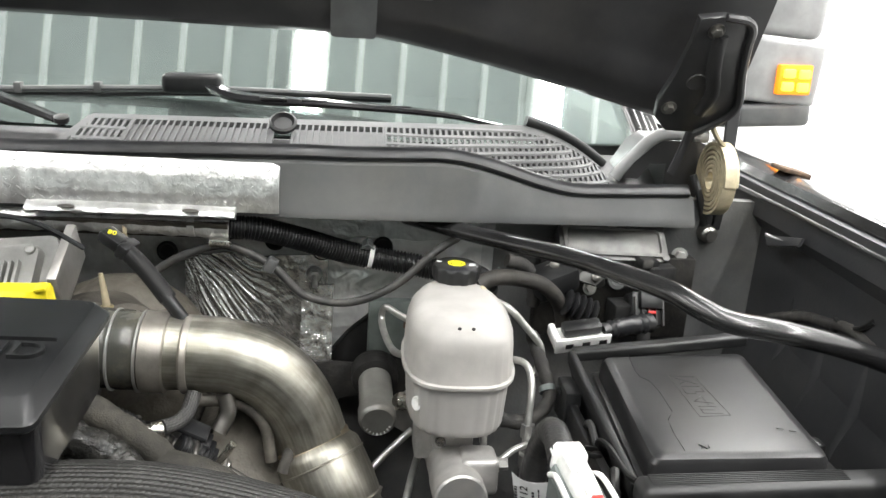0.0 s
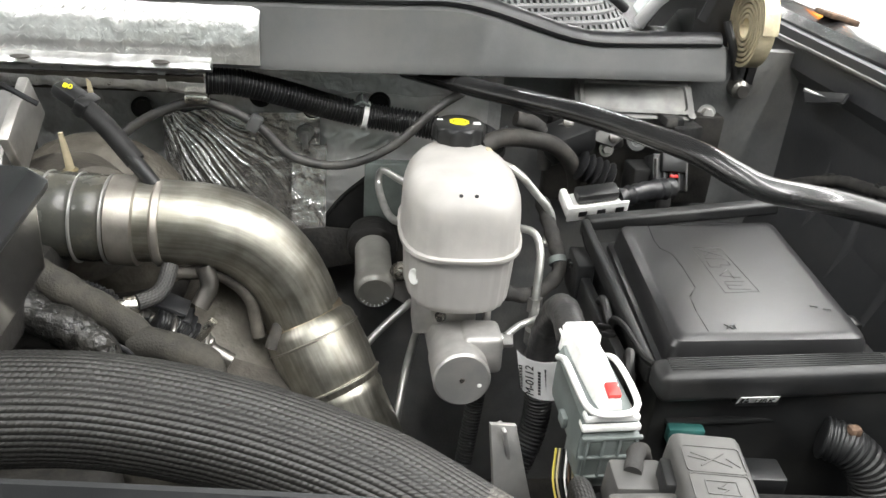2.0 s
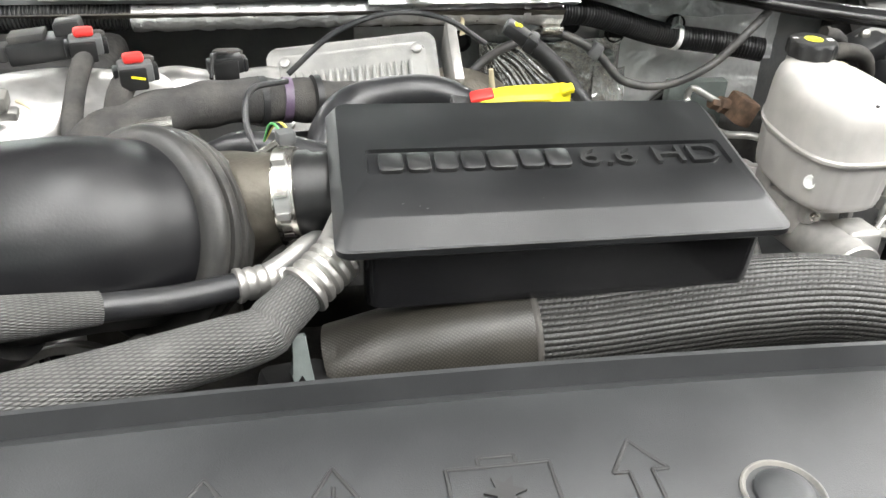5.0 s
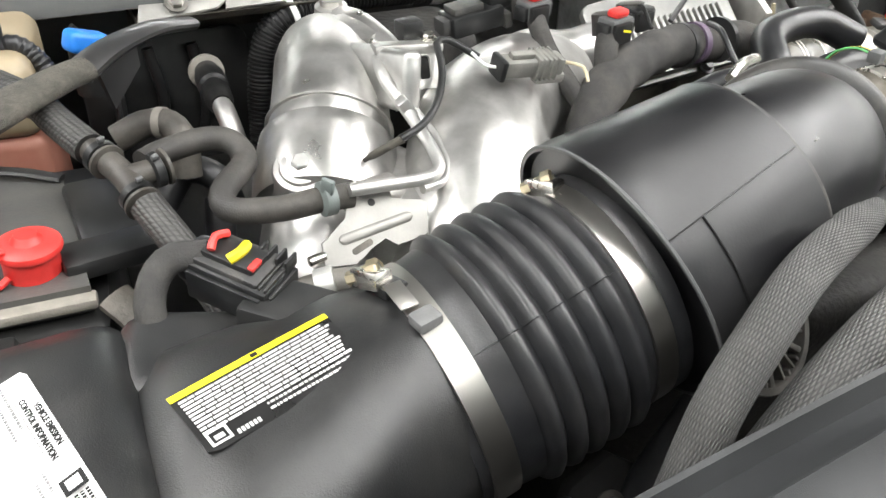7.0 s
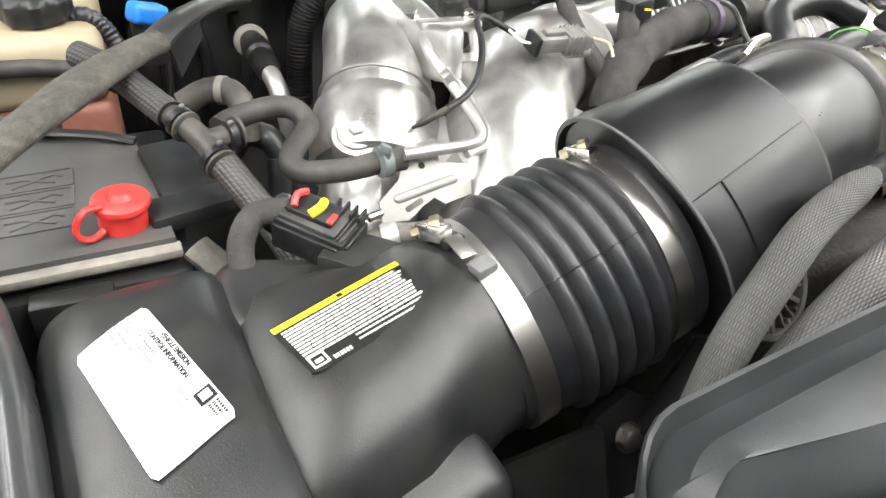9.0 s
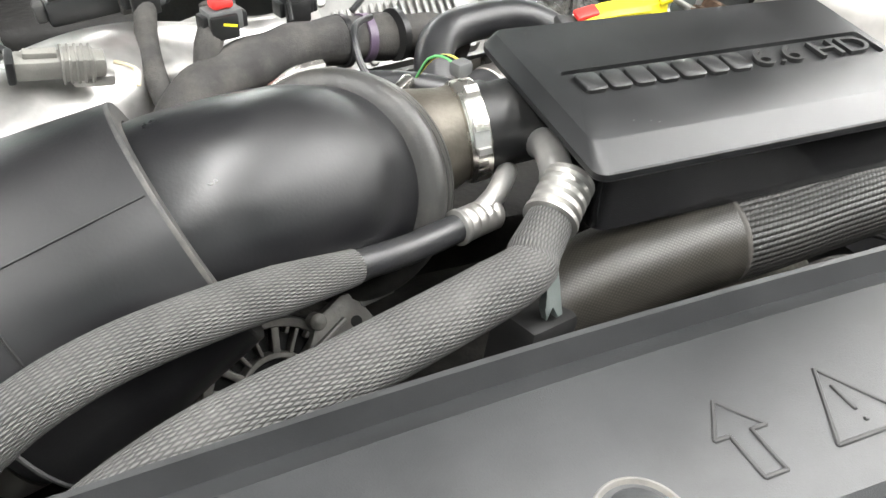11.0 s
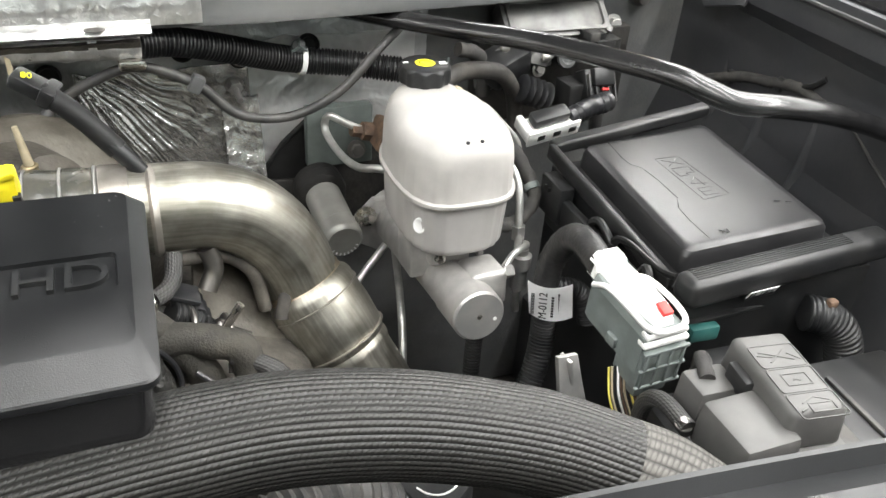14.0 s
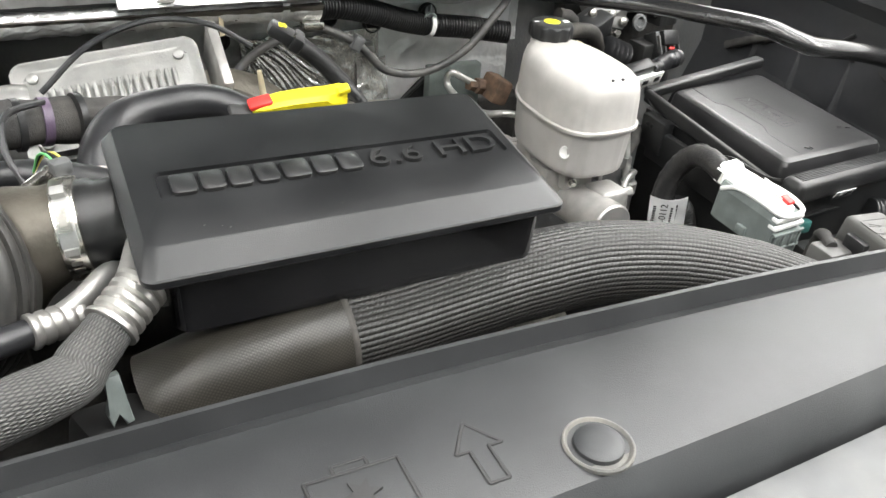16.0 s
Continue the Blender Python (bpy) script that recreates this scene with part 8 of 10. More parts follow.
def ac_hose(name, metal, hose, r, rc, label, rubber):
    h = thing(name, hose[len(hose) // 2], label, "hose")
    part("metal_end", tube(metal, rc * 0.72, sides=16), ALU, h)
    a, b = Vector(metal[-1]), Vector(hose[0])
    d = (Vector(hose[1]) - b).normalized()
    prof = [(-0.030, rc)]
    for i in range(4):
        prof += [(-0.028 + i * 0.0075, rc * 1.12), (-0.0245 + i * 0.0075, rc * 1.12), (-0.0225 + i * 0.0075, rc * 0.98)]
    prof += [(0.003, rc * 1.18), (0.006, rc * 1.18), (0.007, rc * 0.9)]
    part("crimp", lathe(b, d, prof, sides=28), CAST_DULL, h, "crimped aluminium ferrule")
    if rubber:
        part("rubber", tube(hose[:4], rc * 0.92, sides=18), rubber, h)
    part("braided_sleeve", tube(hose[2 if rubber else 0:], lambda s, q: r * (0.80 + 0.20 * min(1, s * 6)), sides=32, step=0.004), BRAID, h, "worn grey woven sleeve")


ac_hose("refrigerant_hose", [(-0.035, 0.285, 1.245), (-0.045, 0.268, 1.252), (-0.060, 0.252, 1.249), (-0.075, 0.243, 1.245)], [(-0.090, 0.236, 1.242), (-0.135, 0.218, 1.246), (-0.176, 0.200, 1.256), (-0.258, 0.162, 1.277), (-0.316, 0.136, 1.284), (-0.360, 0.115, 1.276), (-0.402, 0.098, 1.245), (-0.43, 0.085, 1.19)], 0.0140, 0.0105, "grey braided refrigerant hose with crimped end", RUBBER)
ac_hose("refrigerant_hose", [(-0.012, 0.290, 1.262), (-0.018, 0.262, 1.275), (-0.026, 0.235, 1.275), (-0.032, 0.222, 1.272)], [(-0.045, 0.200, 1.264), (-0.068, 0.180, 1.253), (-0.085, 0.168, 1.248), (-0.196, 0.130, 1.248), (-0.283, 0.102, 1.249), (-0.35, 0.085, 1.222), (-0.42, 0.07, 1.16)], 0.0185, 0.0155, "thick grey braided refrigerant hose with crimped end", None)

hp = thing("hose_hanger", (-0.015, 0.165, 1.16), "pale grey plastic hanger strap below the ferrule", "bracket")
part("strap", plate([(-0.005, 0.016), (0.005, 0.016), (0.006, 0.0), (0.008, -0.020), (0.003, -0.021), (0.0, -0.008), (-0.005, -0.020), (-0.007, -0.010), (-0.004, 0.0)], frame_of((-0.055, 0.180, 1.222), (1, 0.2, 0), (0, 0.2, 1)), 0.006, 0.001), PALE_GREY, hp)
part("block", box((-0.060, 0.185, 1.17), (0.05, 0.04, 0.06), turn(0, 10, 20), 0.008), NEAR_BLACK, hp)


ALT_CAST = mat("dull_alternator_casting", (0.13, 0.126, 0.118), 0.5, metal=0.6, color2=(0.21, 0.205, 0.19), scale=40, bump=0.4, fine=250, dust=0.2)


def alternator():
    h = thing("alternator", (-0.20, 0.26, 1.00), "cast aluminium alternator with cooling slots below the hoses", "alternator")
    m = frame_of((-0.185, 0.24, 1.17), (0.9864, 0.1366, -0.0911), (0, 0.5547, 0.8321))
    ax = m.to_3x3() @ Vector((0, 0, 1))
    c = Vector((-0.038, -0.030, 0.0))
    # body coloured near-black so the slots look shaded
    part("housing", lathe(m @ (c - Vector((0, 0, 0.075))), ax, [(0, 0.046), (0.01, 0.050), (0.062, 0.050), (0.062, 0.0)], sides=44), NEAR_BLACK, h, "near-black body that gives the slots their shade")
    for r0, r1, z in ((0.045, 0.052, 0.0), (0.0240, 0.0285, -0.002)):
        part("end_ring", lathe(m @ (c + Vector((0, 0, z - 0.014))), ax, [(0, r0), (0, r1), (0.012, r1), (0.014, r1 - 0.001), (0.014, r0 + 0.0006), (0.013, r0), (0, r0)], sides=44), ALT_CAST, h)
    for k in range(18):
        an = radians(20 * k + 4)
        wide = k % 3 == 1
        mid = c + Vector((math.cos(an) * 0.037, math.sin(an) * 0.037, -0.007))
        part("spoke", box((0, 0, 0), (0.019, 0.0052 if wide else 0.0026, 0.010), m @ Matrix.Translation(mid) @ turn(0, 0, math.degrees(an)), 0.0008), ALT_CAST, h)
        if not wide:
            tip = c + Vector((math.cos(an + 0.16) * 0.0435, math.sin(an + 0.16) * 0.0435, -0.005))
            part("slot_tooth", box((0, 0, 0), (0.006, 0.0030, 0.008), m @ Matrix.Translation(tip) @ turn(0, 0, math.degrees(an)), 0.0008), ALT_CAST, h)
    part("mounting_lug", plate([(-0.020, -0.012), (0.012, -0.014), (0.034, 0.0056), (0.0215, 0.0266), (0.0120, 0.0255), (-0.006, 0.0150)], m, 0.007, 0.002), ALT_CAST, h)
    part("lug_rib", box((0, 0, 0), (0.036, 0.0035, 0.006), m @ Matrix.Translation((-0.003, 0.0005, 0.008)) @ turn(0, 0, 32), 0.0012), ALT_CAST, h)
    part("lug_hole", lathe(m @ Vector((0.0202, 0.0058, 0.0068)), ax, [(0, 0.0042), (0.0006, 0.0042), (0.0006, 0)], sides=16), NEAR_BLACK, h)
    part("lug_boss", lathe(m @ Vector((-0.0071, 0.0125, 0.002)), ax, [(0, 0.0062), (0.008, 0.0058), (0.009, 0.0045), (0.009, 0)], sides=18), ALT_CAST, h)
    part("stud", tube([m @ Vector((0.026, 0.0175, 0.004)), m @ Vector((0.051, 0.0225, 0.006))], 0.0042, sides=12), ALU, h)


alternator()
# dark machinery filling the lower bay
BEIGE_COVER = mat("dusty_beige_cover", (0.066, 0.059, 0.047), 0.6, metal=0.2, color2=(0.14, 0.128, 0.105), scale=18, bump=0.8, fine=45, depth=0.006, dust=0.3)
eb = thing("engine_block", (0.10, 0.55, 0.46), "dark grimy diesel engine block under the covers", "engine")
part("block", box((0.02, 0.60, 0.72), (0.50, 0.50, 0.54), None, 0.03, 3), DARK, eb)
part("valve_cover", box((0.34, 0.62, 0.95), (0.16, 0.42, 0.12), turn(0, 22, 0), 0.03, 4), GRIME, eb)
part("valve_cover", box((-0.28, 0.62, 1.05), (0.20, 0.42, 0.12), turn(0, -14, 0), 0.03, 4), GRIME, eb)
part("turbo_shell", lathe((0.15, 0.72, 1.10), (0.6, -0.5, 0.1), [(-0.06, 0.05), (-0.04, 0.075), (0.0, 0.082), (0.04, 0.07), (0.06, 0.04)], sides=36), GRIME, eb)
part("valley_plate", box((0.04, 0.47, 1.13), (0.30, 0.24, 0.05), None, 0.012), DARK, eb)
part("heat_plate", plate([(-0.05, -0.09), (0.05, -0.10), (0.06, 0.03), (0.0, 0.07), (-0.05, 0.06)], frame_of((0.355, 0.585, 1.022), (1, 0.1, -0.35), (0.1, 0.75, 0.6)), 0.006, 0.002), BEIGE_COVER, eb)
part("plate_crease", box((0, 0, 0), (0.005, 0.14, 0.004), frame_of((0.342, 0.582, 1.030), (1, 0.1, -0.35), (0.1, 0.75, 0.6)), 0.001), BEIGE_COVER, eb)
part("bell_cover", loft([[(0.155 + 0.125 * c * math.cos(a), 0.80 + 0.085 * c * math.sin(a), 1.05 + 0.13 * s) for a in [2 * math.pi * k / 40 for k in range(40)]] for c, s in [(math.cos(radians(g)), math.sin(radians(g))) for g in (-30, 0, 15, 30, 45, 60, 75, 88)]]), BEIGE_COVER, eb, "dusty beige rounded cover", angle=60)
fs = thing("fan_shroud", (0.2, 0.12, 0.46), "black plastic radiator fan shroud in shadow", "fan shroud")
part("ring", lathe((0.12, 0.09, 0.85), (0, 1, 0), [(0, 0.36), (0.06, 0.34), (0.06, 0.33), (0, 0.35)], sides=60), NEAR_BLACK, fs)
part("panel", box((0.10, 0.075, 0.80), (1.5, 0.02, 0.62), None, 0.004), NEAR_BLACK, fs)
TAPE_DUSTY = mat("dusty_loom_tape", (0.030, 0.028, 0.023), 0.8, scale=40, bump=0.7, fine=400, depth=0.0015, dust=0.32, dust_color=(0.17, 0.15, 0.115))
CRINKLE = mat("crinkled_black_wrap", (0.014, 0.014, 0.013), 0.28, kind="foil", scale=60, bump=1.0, depth=0.004, dust=0.1)
# taped looms and fittings beside the charge pipe
random.seed(8)
for pts, r, mt in (([(0.135, 0.50, 1.165), (0.175, 0.505, 1.150), (0.210, 0.50, 1.130), (0.242, 0.50, 1.106), (0.275, 0.50, 1.076), (0.298, 0.49, 1.050), (0.32, 0.48, 1.0)], 0.0165, TAPE_DUSTY),
                   ([(0.15, 0.48, 1.15), (0.19, 0.47, 1.12), (0.238, 0.46, 1.100), (0.258, 0.455, 1.060), (0.27, 0.44, 0.99)], 0.019, CRINKLE),
                   ([(0.272, 0.495, 1.070), (0.295, 0.49, 1.073), (0.322, 0.485, 1.066), (0.345, 0.478, 1.058), (0.352, 0.47, 1.03)], 0.0165, TAPE_DUSTY),
                   ([(0.335, 0.475, 1.055), (0.355, 0.468, 1.048), (0.380, 0.458, 1.030), (0.40, 0.44, 0.99)], 0.010, BRAID_BLACK),
                   ([(0.20, 0.43, 1.02), (0.26, 0.44, 1.02), (0.34, 0.45, 0.99)], 0.014, TAPE)):
    solid("taped_wiring_loom", tube(pts, lambda s, d: r * (1 + 0.05 * math.sin(d * 170)), sides=18), mt, pts[2], "dusty taped wiring loom below the charge pipe", "wiring loom", group="looms below the charge pipe")
ft = thing("fuel_line", (0.27, 0.52, 1.07), "braided fuel line with a bright steel end", "fuel line")
part("braid", tube([(0.272, 0.520, 1.103), (0.284, 0.530, 1.103), (0.293, 0.545, 1.107), (0.297, 0.565, 1.122)], 0.0088, sides=16), BRAID_BLACK, ft)
part("steel_end", lathe((0.250, 0.515, 1.098), (0.95, 0.25, 0.10), [(0, 0.0085), (0.010, 0.0085), (0.011, 0.0105), (0.022, 0.0105), (0.024, 0.009)], sides=18), STEEL, ft)
for i in range(4):
    part("rubber_fin", box((0.300 + 0.003 * i, 0.548, 1.085 - 0.010 * i), (0.035, 0.03, 0.006), turn(0, 25, 0), 0.002), RUBBER, ft)
solid("threaded_rod", tube([(0.351, 0.50, 1.095), (0.340, 0.50, 1.078), (0.327, 0.50, 1.058)], 0.0044, sides=12), STEEL, (0.33, 0.50, 1.05), "bright steel rod standing out of the loom", "rod")
solid("small_hose", tube([(0.36, 0.61, 1.095), (0.385, 0.60, 1.085), (0.41, 0.58, 1.06), (0.40, 0.56, 1.02)], 0.008, sides=12), RUBBER_DULL, (0.39, 0.58, 1.03), "small black rubber hose behind the pipe", "hose")
inj = thing("injector_rail", (0.30, 0.54, 1.02), "grimy steel injector rail with black line nuts", "fuel rail")
part("rail", tube([(0.22, 0.56, 1.075), (0.29, 0.55, 1.055), (0.36, 0.535, 1.02)], 0.009, sides=14), DARK_STEEL, inj)
for k in range(4):
    c = Vector((0.235 + 0.033 * k, 0.556 - 0.005 * k, 1.075 - 0.013 * k))
    nut = part("line_nut", lathe(c, (0.1, -0.3, 1), [(0, 0.008), (0.012, 0.008), (0.014, 0.005)], sides=6), DARK_STEEL, inj)
    part("line", tube([c + Vector((0, 0, 0.012)), c + Vector((0.004, -0.012, 0.026)), c + Vector((0.006, -0.035, 0.022)), c + Vector((0.0, -0.06, -0.01))], 0.0034, sides=8), DARK_STEEL, nut)
corrugated("lower_conduit", [(0.285, 0.53, 1.075), (0.305, 0.535, 1.060), (0.318, 0.535, 1.035), (0.32, 0.53, 1.0)], 0.014, "fat black corrugated conduit below the fuel line", (), 0.0060)
corrugated("lower_conduit", [(0.16, 0.53, 1.13), (0.20, 0.535, 1.115), (0.24, 0.535, 1.095), (0.26, 0.53, 1.05)], 0.009, "thin black corrugated conduit below the coupler", (), 0.0040)
solid("return_hose", tube([(0.295, 0.568, 1.112), (0.315, 0.575, 1.108), (0.345, 0.585, 1.100), (0.375, 0.58, 1.075), (0.385, 0.57, 1.03)], 0.0075, sides=12), GRIME, (0.36, 0.58, 1.04), "dusty metal return line behind the loom", "pipe")
solid("wire_clip", box((0.300, 0.485, 1.058), (0.018, 0.012, 0.010), turn(20, 30, 0), 0.003), BLACK, (0.30, 0.485, 1.05), "small black clip on the loom", "clip")
for pts in ([(0.245, 0.47, 1.09), (0.27, 0.475, 1.075), (0.285, 0.47, 1.045), (0.28, 0.46, 1.0)], [(0.30, 0.465, 1.05), (0.32, 0.455, 1.03), (0.33, 0.44, 0.99)]):
    solid("thin_wire", tube(pts, 0.0028, sides=8), RUBBER, pts[-1], "thin black wire among the looms", "wire", group="thin wires below the charge pipe")
oc = thing("oil_filler_cap", (0.488, 0.307, 0.98), "black oil filler cap with a white printed symbol", "cap")
part("cap", lathe((0.488, 0.307, 0.985), (0, 0, 1), [(0, 0.032), (0.004, 0.036), (0.022, 0.036), (0.026, 0.033), (0.026, 0)], sides=10), BLACK, oc)
for a0 in (20, 200):
    part("symbol_arc", tube([(0.488 + 0.022 * math.cos(radians(a0 + 28 * k)), 0.307 + 0.022 * math.sin(radians(a0 + 28 * k)), 1.0113) for k in range(6)], 0.0010, sides=6), PAPER, oc)
part("symbol_drop", plate([(-0.007, -0.004), (0.006, -0.006), (0.009, 0.004), (0.0, 0.007)], Matrix.Translation((0.488, 0.307, 1.011)), 0.0006), PAPER, oc)
part("filler_tube", tube([(0.488, 0.307, 0.95), (0.475, 0.325, 0.88), (0.42, 0.38, 0.80), (0.31, 0.42, 0.76)], 0.024, sides=18), BLACK, oc)
part("neck", lathe((0.488, 0.307, 0.93), (0, 0, 1), [(0, 0.03), (0.056, 0.03)], sides=24), BLACK, oc)
fc = thing("corrugated_hose", (0.38, 0.30, 0.96), "dusty black corrugated hose under the charge hose", "hose")
part("wrap", tube([(0.28, 0.28, 1.02), (0.34, 0.29, 1.03), (0.40, 0.30, 1.02), (0.45, 0.30, 0.99)], lambda s, d: 0.022 * (1 + 0.07 * math.sin(d * 700)), sides=20, step=0.002), BLACK_DUSTY, fc)
part("steel_tab", box((0.285, 0.255, 1.03), (0.03, 0.03, 0.012), turn(20, 20, 0), 0.003), CAST_DULL, fc)
part("steel_tab", box((0.26, 0.235, 1.05), (0.012, 0.03, 0.03), turn(20, 10, 20), 0.003), CAST_DULL, fc)
part("dark_clip", box((0.345, 0.262, 1.04), (0.03, 0.02, 0.02), turn(0, 0, 30), 0.004), BLACK, fc)


# ---- aluminium intake manifold ----


def manifold():
    h = thing("intake_manifold", (-0.44, 0.48, 1.10), "bright cast aluminium intake manifold and throttle elbow", "intake manifold")
    part("lower_neck", tube([(-0.545, 0.385, 1.12), (-0.530, 0.410, 1.165), (-0.514, 0.436, 1.194), (-0.500, 0.460, 1.212)], 0.046, sides=40, step=0.008), CAST, h, angle=50)
    cup = Vector((0.027, 0.062, 0.036)).normalized()
    part("throttle_cup", lathe((-0.5095, 0.440, 1.200), cup, [(0.0, 0.045), (-0.002, 0.052), (-0.001, 0.0575), (0.004, 0.0592), (0.020, 0.0600), (0.050, 0.0600), (0.062, 0.0590), (0.066, 0.0560), (0.067, 0.050)], sides=56), CAST, h, "bright turned aluminium cup", angle=40)
    part("throttle_elbow", tube([(-0.489, 0.488, 1.228), (-0.478, 0.512, 1.243), (-0.465, 0.550, 1.255), (-0.451, 0.600, 1.257), (-0.434, 0.650, 1.242), (-0.405, 0.70, 1.20), (-0.38, 0.74, 1.14)], lambda s, d: 0.0535 - 0.005 * min(1, s * 2), sides=48, step=0.006), CAST, h, angle=50)
    part("seam_bead", lathe((-0.4815, 0.5040, 1.2372), cup, [(0, 0.0525), (0.0012, 0.0560), (0.0034, 0.0560), (0.0046, 0.0525)], sides=56), CAST_DULL, h)
    part("sensor_arm", tube([(-0.430, 0.640, 1.285), (-0.418, 0.600, 1.290), (-0.402, 0.555, 1.272), (-0.392, 0.53, 1.24)], lambda s, d: 0.019 - 0.002 * s, sides=24), CAST, h)
    part("arm_boss", lathe((-0.431, 0.640, 1.285), (-0.05, -0.15, 1), [(0, 0.018), (0.020, 0.016), (0.022, 0.011), (0.028, 0.011), (0.029, 0)], sides=24), CAST_DULL, h)
    part("lug", box((-0.478, 0.405, 1.225), (0.05, 0.03, 0.03), turn(20, 10, 25), 0.008, 3), CAST_DULL, h)
    part("port_plug", hexhead(bmesh.new(), (-0.495, 0.385, 1.247), (0, -0.4, 0.9), 0.006, 0.006), DARK_STEEL, h)
    part("bolt_flange", lathe((-0.527, 0.441, 1.232), (-0.05, -0.45, 0.9), [(-0.04, 0.026), (0.014, 0.0225), (0.017, 0.021), (0.018, 0.0165), (0.021, 0.0160), (0.022, 0.014)], sides=32), CAST_DULL, h)
    part("flange_bolt", hexhead(bmesh.new(), (-0.528, 0.4312, 1.2515), (-0.05, -0.45, 0.9), 0.0075, 0.007, 1.5), ALU, h)
    part("runner", tube([(-0.43, 0.325, 1.12), (-0.405, 0.375, 1.175), (-0.375, 0.430, 1.212), (-0.340, 0.485, 1.228), (-0.28, 0.54, 1.226), (-0.20, 0.60, 1.20)], lambda s, d: 0.068 - 0.012 * s, sides=44, step=0.008), CAST, h, angle=60)
    part("runner", tube([(-0.36, 0.42, 1.20), (-0.32, 0.41, 1.19), (-0.29, 0.37, 1.15), (-0.28, 0.33, 1.10)], lambda s, d: 0.050 - 0.008 * s, sides=36, step=0.008), CAST, h, angle=60)
    part("rear_runner", tube([(-0.31, 0.62, 1.19), (-0.24, 0.65, 1.205), (-0.15, 0.665, 1.207), (-0.075, 0.67, 1.200)], lambda s, d: 0.031 + 0.004 * math.sin(d * 60), sides=32, step=0.006), CAST, h, angle=60)
    part("web", box((-0.44, 0.43, 1.18), (0.10, 0.14, 0.10), turn(0, 0, 25), 0.03, 4), CAST, h)
    part("lower_plate", box((-0.50, 0.37, 1.145), (0.16, 0.10, 0.05), turn(0, 0, 15), 0.02, 3), CAST, h)
    part("stiffener", box((-0.435, 0.50, 1.285), (0.018, 0.10, 0.05), turn(-12, 10, 12), 0.006, 3), CAST, h)
    part("boss", lathe((-0.43, 0.585, 1.29), (0, -0.2, 1), [(0, 0.026), (0.012, 0.024), (0.014, 0.010)], sides=28), CAST, h)


manifold()
pt = thing("pressure_pipe", (-0.43, 0.42, 1.21), "bent bright steel pressure pipe across the manifold", "pipe")
part("pipe", tube([(-0.437, 0.500, 1.302), (-0.441, 0.475, 1.294), (-0.435, 0.450, 1.279), (-0.430, 0.420, 1.266), (-0.429, 0.392, 1.255), (-0.436, 0.381, 1.251), (-0.452, 0.375, 1.252), (-0.482, 0.373, 1.255), (-0.509, 0.372, 1.257)], 0.0050, sides=14, step=0.004), ALU, pt)
part("second_pipe", tube([(-0.429, 0.485, 1.296), (-0.425, 0.455, 1.275), (-0.418, 0.425, 1.260), (-0.419, 0.394, 1.250), (-0.428, 0.382, 1.243), (-0.451, 0.372, 1.245)], 0.0038, sides=12, step=0.004), ALU, pt)
part("upper_block", box((-0.410, 0.500, 1.307), (0.060, 0.022, 0.009), turn(-10, 2, -8), 0.003), CAST_DULL, pt)
part("side_web", ring_plate(rounded(0.052, 0.036, 0.004, 4), rounded(0.030, 0.020, 0.003, 4), frame_of((-0.410, 0.488, 1.292), (1, -0.15, 0.0), (0.05, 0.6, 1)), 0.004), CAST_DULL, pt)
part("pipe_clip", box((-0.434, 0.445, 1.279), (0.018, 0.012, 0.010), turn(0, 55, 0), 0.002), ALU, pt)
part("plug", box((-0.404, 0.510, 1.320), (0.022, 0.018, 0.016), turn(0, 0, 10), 0.004), BLACK, pt)
part("block_screw", hexhead(bmesh.new(), (-0.390, 0.500, 1.311), (0, -0.2, 1), 0.005, 0.005), STEEL, pt)
ZINC = mat("dull_zinc_plate", (0.27, 0.265, 0.25), 0.5, metal=0.45, color2=(0.35, 0.34, 0.32), scale=40, bump=0.2, fine=400, dust=0.15)
br = thing("sensor_bracket", (-0.49, 0.35, 1.19), "dull zinc stamped bracket with a raised rib beside the bellows", "bracket")
bp = frame_of((-0.493, 0.362, 1.226), (0.075, 0.008, 0.006), (-0.016, 0.03, 0.030))
part("plate", plate([(-0.0475, -0.0142), (-0.0431, 0.0035), (-0.020, 0.0135), (-0.0139, 0.0237), (-0.0085, 0.0320), (-0.0035, 0.0345), (0.0121, 0.0334), (0.0226, 0.0278), (0.0191, 0.0165), (0.0420, 0.0095), (0.0450, 0.0050), (0.0361, -0.018), (0.0197, -0.0167), (0.0097, -0.018), (0.0033, -0.0086), (-0.0098, -0.0129), (-0.0185, -0.0163), (-0.0246, -0.0202)][::-1], bp, 0.0030, 0.0008), ZINC, br)
part("rib", loft([[bp @ Vector((x - 0.0005, y * k, q)) for x, y in rounded(0.060, 0.0085, 0.0042, 5)] for q, k in ((0.0028, 1.0), (0.0046, 0.75), (0.0052, 0.35))]), ZINC, br, angle=60)
part("hole", lathe(bp @ Vector((0.0038, 0.0194, 0.0029)), bp.to_3x3() @ Vector((0, 0, 1)), [(0, 0.0030), (0.0004, 0.0028), (0.0004, 0)], sides=14), NEAR_BLACK, br)
part("notch", plate(rounded(0.018, 0.0050, 0.0024), bp @ Matrix.Translation((-0.016, -0.0095, 0.0030)) @ turn(0, 0, 12), 0.0004), GRIME, br)
part("lower_stud", lathe(bp @ Vector((-0.050, -0.006, 0.0)), bp.to_3x3() @ Vector((-1, 0, 0)), [(-0.006, 0.0042), (0.006, 0.0042), (0.007, 0.0030)], sides=14), STEEL, br)
gw = thing("probe_wire", (-0.43, 0.43, 1.24), "dark grey probe wire curving over the manifold", "wire")
